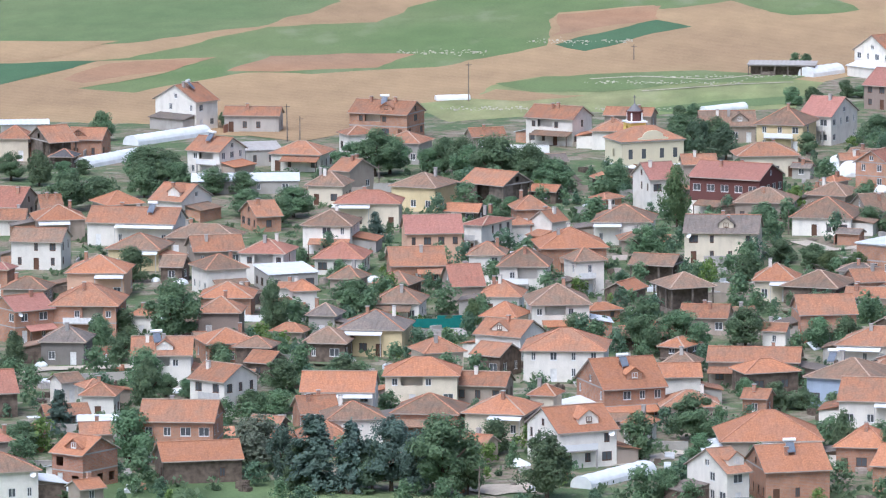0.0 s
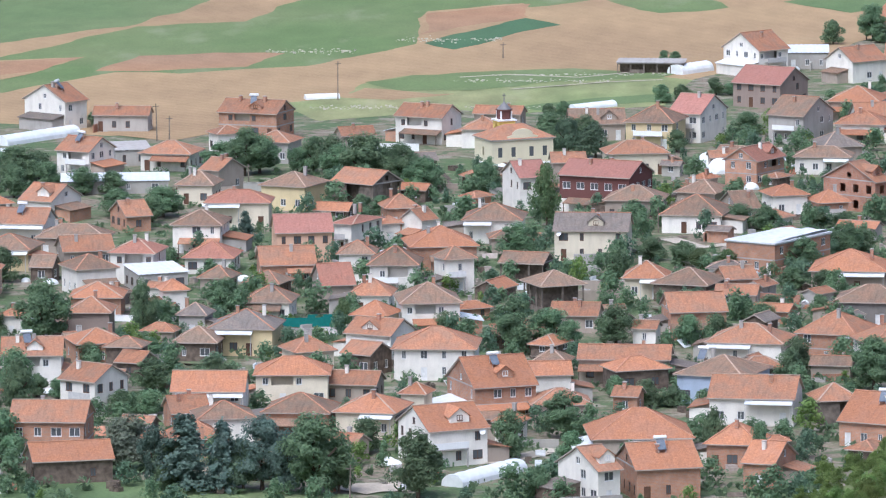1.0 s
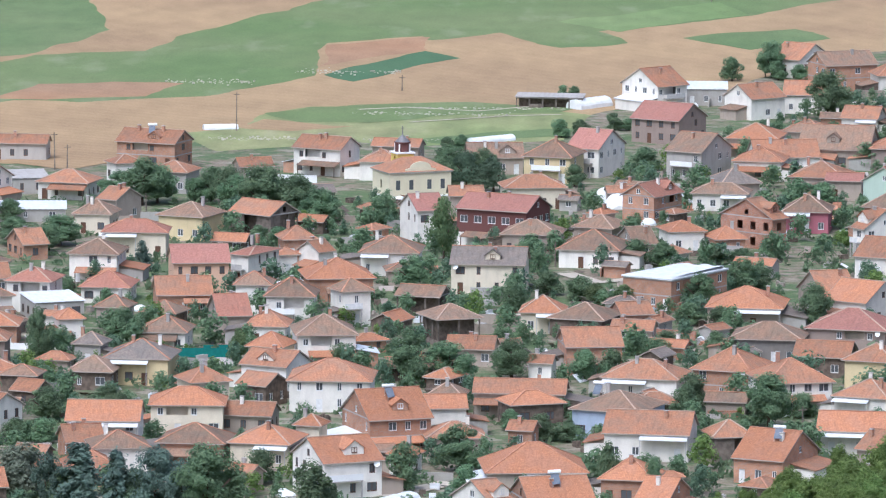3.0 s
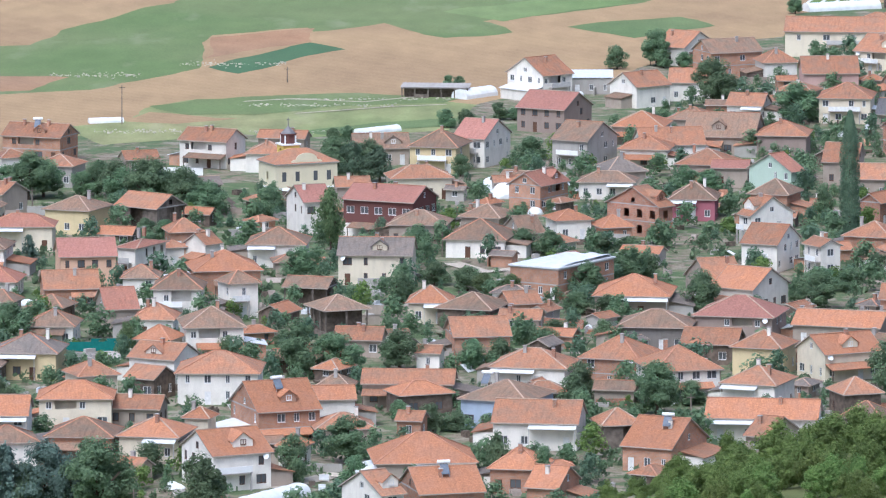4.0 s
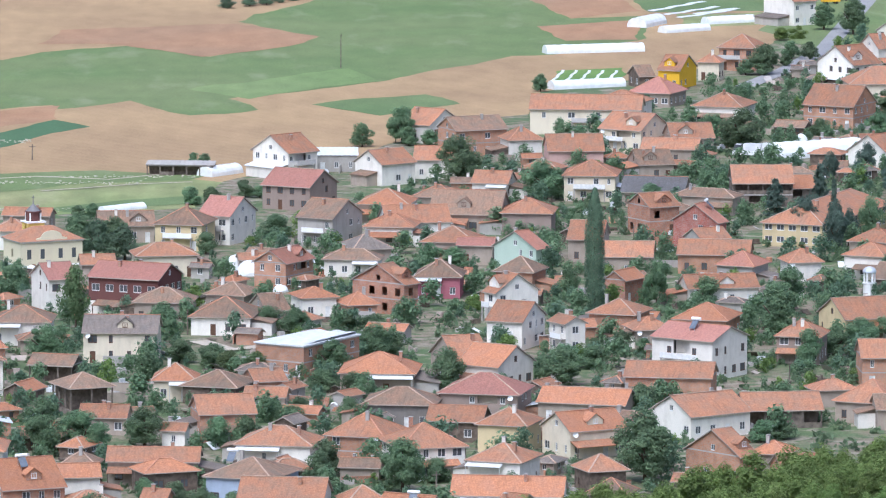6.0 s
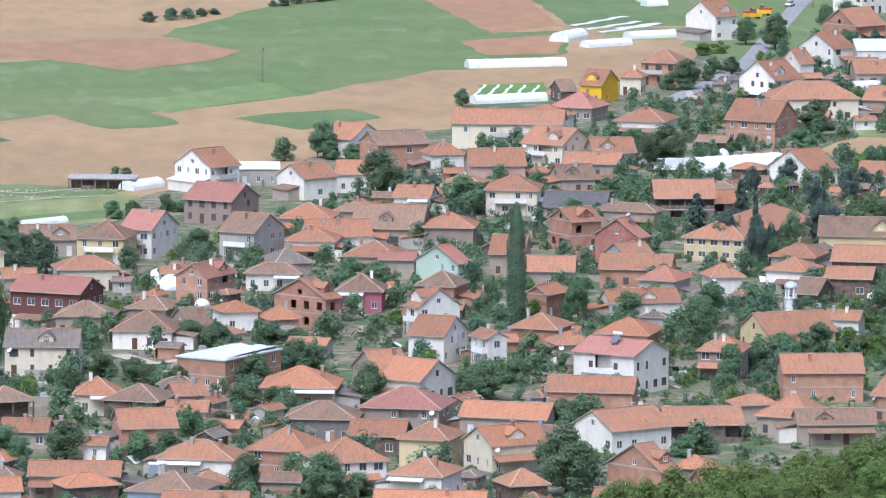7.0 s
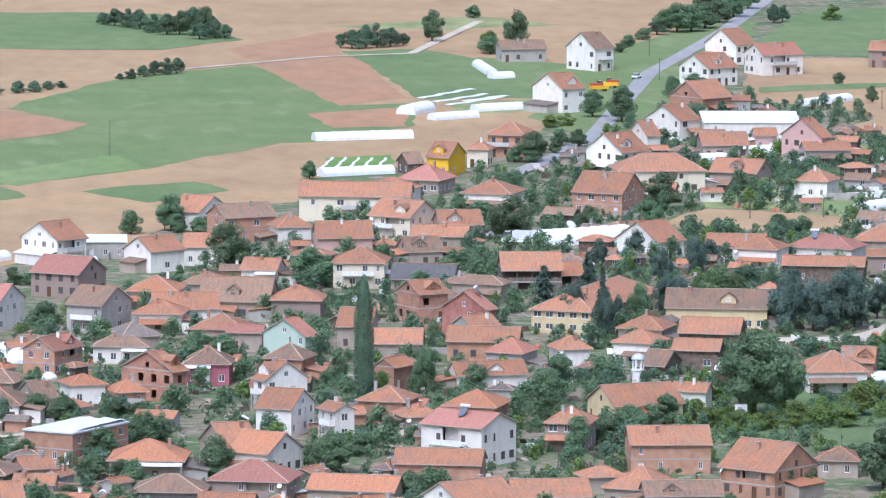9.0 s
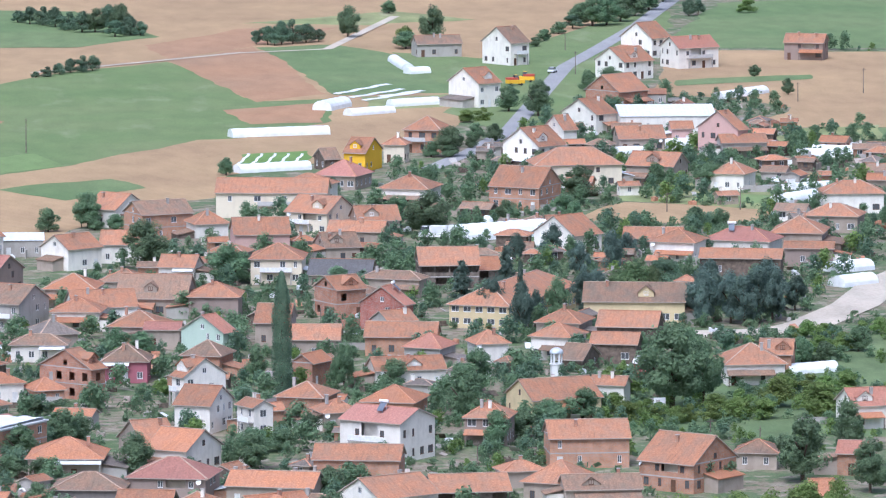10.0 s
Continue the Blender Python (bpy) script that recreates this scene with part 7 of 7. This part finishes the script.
tree(19.8, 2021.8, 1.9, 4.1, 'd')
tree(23.0, 2025.3, 2.9, 5.4, 'd')
tree(26.6, 2032.6, 3.2, 5.4, 'd')
tree(29.8, 2038.0, 4.1, 5.4, 'd')
tree(33.1, 2039.7, 4.8, 6.4, 'd')
tree(36.0, 2043.3, 4.5, 5.8, 'd')
tree(-3.8, 1983.4, 3.1, 5.6, 'd')
tree(-0.4, 1990.3, 2.5, 5.0, 'd')
tree(3.2, 1997.2, 1.9, 5.6, 'd')
tree(-8.4, 1980.1, 3.4, 6.2, 'd')
tree(-14.6, 1973.3, 3.1, 6.8, 'd')
tree(85.9, 2131.0, 4.3, 5.0, 'd')
tree(89.2, 2128.8, 5.7, 7.3, 'd')
tree(93.4, 2130.6, 7.0, 7.7, 'd')
tree(96.8, 2132.5, 7.4, 8.0, 'd')
tree(100.9, 2136.4, 5.7, 7.4, 'd')
tree(104.8, 2140.4, 3.7, 5.7, 'd')
tree(91.1, 2126.7, 3.7, 5.0, 'd')
tree(114.2, 2154.4, 9.8, 9.5, 'b')
tree(131.9, 2245.1, 4.2, 7.0, 'b')
tree(187.0, 2193.7, 6.9, 10.3, 'd')
tree(190.6, 2189.2, 9.3, 11.6, 'd')
tree(195.3, 2193.3, 8.6, 12.6, 'd')
tree(200.7, 2206.2, 8.0, 11.7, 'd')
tree(207.1, 2228.1, 7.7, 11.9, 'd')
tree(213.6, 2250.5, 7.1, 11.9, 'd')
tree(183.8, 2180.9, 4.5, 8.4, 'd')
tree(178.0, 2162.0, 3.7, 6.8, 'b')
tree(171.6, 2135.2, 3.7, 6.0, 'b')
tree(167.5, 2115.0, 3.0, 5.0, 'b')
tree(221.2, 2282.6, 7.2, 9.0, 'd')
tree(204.7, 2260.1, 7.1, 14.4, 'd')
tree(223.9, 2227.4, 6.0, 6.3, 'd')
tree(227.2, 2231.7, 5.3, 6.0, 'd')
tree(145.2, 1441.9, 8.0, 7.6, 'n')
tree(147.1, 1435.2, 12.0, 8.2, 'n')
tree(153.2, 1438.6, 10.9, 8.4, 'n')
tree(155.5, 1434.8, 10.5, 9.4, 'n')
tree(158.8, 1438.4, 12.0, 8.4, 'n')
tree(162.0, 1442.0, 11.7, 8.2, 'n')
tree(168.5, 1459.0, 7.7, 6.5, 'n')
tree(150.6, 1456.0, 11.2, 7.2, 'n')
tree(162.1, 1455.4, 11.5, 8.5, 'n')
tree(104.9, 1437.3, 10.0, 7.0, 'n')
tree(110.1, 1424.0, 10.7, 6.5, 'n')
tree(109.8, 1425.9, 13.5, 3.8, 'c')
tree(113.3, 1433.1, 7.9, 5.2, 'n')
tree(119.1, 1448.0, 8.9, 6.8, 'b')
tree(125.0, 1453.4, 9.4, 7.1, 'n')
tree(128.1, 1459.1, 9.0, 6.0, 'n')
tree(135.9, 1471.4, 9.1, 11.6, 'l')
tree(140.6, 1478.1, 7.0, 7.0, 'l')
tree(129.8, 1522.7, 7.9, 6.0, 'n')
tree(137.4, 1527.6, 9.6, 6.5, 'n')
tree(118.8, 1552.3, 6.4, 5.4, 'n')
tree(127.1, 1560.7, 7.6, 6.6, 'n')
tree(142.9, 1554.4, 6.1, 5.4, 'n')
tree(124.1, 1549.8, 4.9, 4.9, 'n')
tree(146.2, 1506.2, 5.9, 8.3, 'd')
tree(-98.0, 1387.3, 9.6, 12.2, 'b')
tree(-81.0, 1387.7, 7.9, 9.2, 'd')
tree(-74.0, 1372.3, 10.3, 12.1, 'b')
tree(-67.4, 1370.7, 8.6, 9.7, 'd')
tree(-87.9, 1391.9, 5.0, 6.6, 'b')
tree(-140.5, 1373.4, 7.8, 12.2, 'b')
tree(-134.5, 1367.6, 5.4, 6.5, 'b')
tree(-36.0, 1415.3, 8.0, 6.9, 'd')
tree(-30.6, 1413.6, 6.9, 8.4, 'd')
tree(-39.9, 1422.5, 4.7, 4.9, 'b')
tree(-126.7, 1359.3, 5.4, 7.5, 'b')
tree(-14.8, 1423.1, 4.5, 5.6, 'b')
tree(-49.9, 1358.4, 6.4, 6.4, 'b')

# shrubs and low trees along the crest of the near hillside: some as things, the rest as one thicket
thicket, young = [], [leaves("h", 300 + i)[0] for i in range(4)]
for i in range(500):
    az = rng.uniform(-1.3, 7.0)
    r = 655 + abs(rng.gauss(0, 1)) * 20 - (rng.random() < 0.55) * rng.uniform(2, 62)
    if i >= 330:
        az, r = rng.uniform(0.2, 6.8), rng.uniform(622, 650)
    if 1.9 < az < 3.5 and r < 624 and rng.random() < 0.85:
        continue
    tall = rng.uniform(2.6, 5.8) * (0.72 if r < 635 else 1) * (0.30 + 0.70 * smooth(-0.2, 2.6, az))
    x, y, wide = r * math.sin(radians(az)), r * math.cos(radians(az)), tall * rng.uniform(0.85, 1.25)
    if r < 641:
        tree(x, y, tall, wide, rng.choice("hhhhk"), "hillside shrubs")
    else:
        thicket.append(young[i % 4] * np.array([wide, wide * rng.choice((-1, 1)), tall]) + np.array([x, y, height(x, y) - 0.05]))
q = np.concatenate(thicket)
me = build("hillside_thicket", q, [(3 * i, 3 * i + 1, 3 * i + 2) for i in range(len(q) // 3)], ("shrub",), uv=False)
tagged(new("hillside_thicket", me), "dense yellow-green thicket along the crest of the hillside", "thicket", kind="stuff")


def yard_bushes():
    """Bushes and young trees in the yards between the houses, too many to count."""
    r = np.random.RandomState(8)
    kinds = [leaves("k", 900 + i)[0].reshape(-1, 3, 3) for i in range(5)]
    spots = np.array(SPOTS + BARE)
    quads, tone = [], []
    for i in range(30000):
        y = r.uniform(1008, 2150)
        x = -55 + (y - 1030) * 0.24 + r.uniform(-105, 125)
        if y > 1400 and x < -20 + (y - 1400) * 0.36 or x > 30 + (y - 1030) * 0.36 or len(quads) > 2400:
            continue
        tall = r.uniform(1.2, 3.6) if r.rand() < 0.72 else r.uniform(3.6, 6.4)
        wide = tall * r.uniform(0.8, 1.25)
        gap = spots[:, 2] * 0.66 + min(wide * 0.3, 1.0)
        if ((np.abs(spots[:, 0] - x) < gap) & (np.abs(spots[:, 1] - y) < gap)).any() or tilled(x, y):
            continue
        k = kinds[i % 5]
        n = 230 if tall < 3 else 480
        q = k[r.choice(len(k), n, replace=False)]
        mid = q.mean(1, keepdims=True)
        q = (mid + (q - mid) * (2.1 if tall < 3 else 1.6)) * np.array([wide, wide, tall])
        q[..., 2] = np.maximum(q[..., 2], 0.02)
        quads.append((q + np.array([x, y, 0])).reshape(-1, 3))
        tone += [int(r.choice(3, p=(0.57, 0.35, 0.08)))] * n
    for i in range(900):
        # the rough slope past the chapel
        x, y = r.uniform(84, 205), r.uniform(1225, 1422)
        gap = spots[:, 2] * 0.75 + 0.6
        if y < 1225 + (x - 84) * 0.2 or x < 104 and y > 1300 or abs(x - 126) < 4 and 1285 < y < 1308 or ((np.abs(spots[:, 0] - x) < gap) & (np.abs(spots[:, 1] - y) < gap)).any():
            continue
        if noise.noise(Vector((x * 0.07, y * 0.035, 3))) < -0.12:
            continue
        k = kinds[i % 5]
        tall = r.uniform(0.7, 3.4)
        wide = tall * r.uniform(0.9, 1.5)
        q = k[r.choice(len(k), 360, replace=False)]
        mid = q.mean(1, keepdims=True)
        q = (mid + (q - mid) * 1.7) * np.array([wide, wide, tall])
        q[..., 2] = np.maximum(q[..., 2], 0.02)
        quads.append((q + np.array([x, y, 0])).reshape(-1, 3))
        tone += [int(r.choice(3, p=(0.45, 0.2, 0.35)))] * 360
    q = np.concatenate(quads)
    me = build("yard_bushes", q, [(3 * i, 3 * i + 1, 3 * i + 2) for i in range(len(q) // 3)], ("leaf", "leaf_dark", "shrub"), tone, uv=False)
    tagged(new("yard_bushes", me), "green bushes and young fruit trees between the houses", "bushes", kind="stuff")


yard_bushes()


def yard_plants():
    """Low growth between the houses: vines, weeds and hedges."""
    r = np.random.RandomState(3)
    quads = []
    for i in range(4200):
        y = r.uniform(1015, 1900)
        x = r.uniform(-150, 60 + (y - 1015) * 0.3) if y < 1400 else r.uniform((y - 1400) * 0.36, 60 + (y - 1015) * 0.3)
        if any(abs(x - a) < c * 0.8 and abs(y - b2) < c * 0.8 for a, b2, c in SPOTS + BARE) or tilled(x, y):
            continue
        n, rad, tall = r.randint(14, 34), r.uniform(0.5, 1.6), r.uniform(0.5, 1.9)
        c0 = np.stack([x + r.normal(size=n) * rad * 0.6, y + r.normal(size=n) * rad * 0.6, r.uniform(0.1, 1, n) * tall], 1)
        d = r.normal(size=(n, 3)) * 0.26
        e = r.normal(size=(n, 3)) * 0.26
        quads.append(np.stack([c0 - d, c0 + e, c0 + d, c0 - e], 1).reshape(-1, 3))
    q = np.concatenate(quads)
    me = build("yard_plants", q, [(4 * i, 4 * i + 1, 4 * i + 2, 4 * i + 3) for i in range(len(q) // 4)], ("leaf",), uv=False)
    tagged(new("yard_plants", me), "low green weeds, vines and hedges between the houses", "plants", kind="stuff")


yard_plants()


def yard_clutter():
    """Woodpiles, planks, sheets and rubbish lying about the yards, too small to count."""
    r = random.Random(21)
    g = Geo()
    made = 0
    for i in range(16000):
        y = r.uniform(1020, 2000)
        x = -55 + (y - 1030) * 0.24 + r.uniform(-105, 125)
        if made > 1500 or y > 1400 and x < -15 + (y - 1400) * 0.36 or x > 30 + (y - 1030) * 0.34:
            continue
        if any(abs(x - a) < c * 0.62 and abs(y - b2) < c * 0.62 for a, b2, c in SPOTS) or tilled(x, y):
            continue
        made += 1
        mat = r.choice((0, 0, 1, 2, 3, 4, 0, 1))
        yaw = r.uniform(0, math.pi)
        ca, sa = math.cos(yaw), math.sin(yaw)
        P = lambda u, v, z: (x + ca * u - sa * v, y + sa * u + ca * v, z)
        if r.random() < 0.45:
            # a leaning or lying sheet
            a, b3, z0, z1 = r.uniform(0.5, 1.6), r.uniform(0.3, 0.9), 0.03, r.uniform(0.15, 1.3)
            top = [P(-a, -b3, z0 + 0.05), P(a, -b3, z0 + 0.05), P(a, b3, z1 + 0.05), P(-a, b3, z1 + 0.05)]
            low = [P(-a, -b3, z0), P(a, -b3, z0), P(a, b3, z1), P(-a, b3, z1)]
            g.poly(top, mat)
            g.poly(low[::-1], mat)
            for k in range(4):
                j = (k + 1) % 4
                g.poly([low[k], low[j], top[j], top[k]], mat)
        else:
            # a stack of uneven logs, planks or blocks
            wide, n = r.uniform(0.7, 2.2), r.randint(3, 6)
            for k in range(n):
                v = (k - n / 2) * 0.3
                e, h2 = wide / 2 * r.uniform(0.75, 1.05), r.uniform(0.3, 1.1)
                c = [P(u, v + w, z) for z in (0, h2) for w in (0, 0.27) for u in (-e, e)]
                for f in ((4, 5, 7, 6), (0, 1, 5, 4), (2, 6, 7, 3), (0, 4, 6, 2), (1, 3, 7, 5)):
                    g.poly([c[t] for t in f], mat)
    ob = new("yard_clutter", g.mesh("yard_clutter", "timber", "concrete", "sheet", "ridge_clay", "soffit"))
    tagged(ob, "woodpiles, planks, sheets and rubble lying about the yards", "clutter", kind="stuff")


yard_clutter()
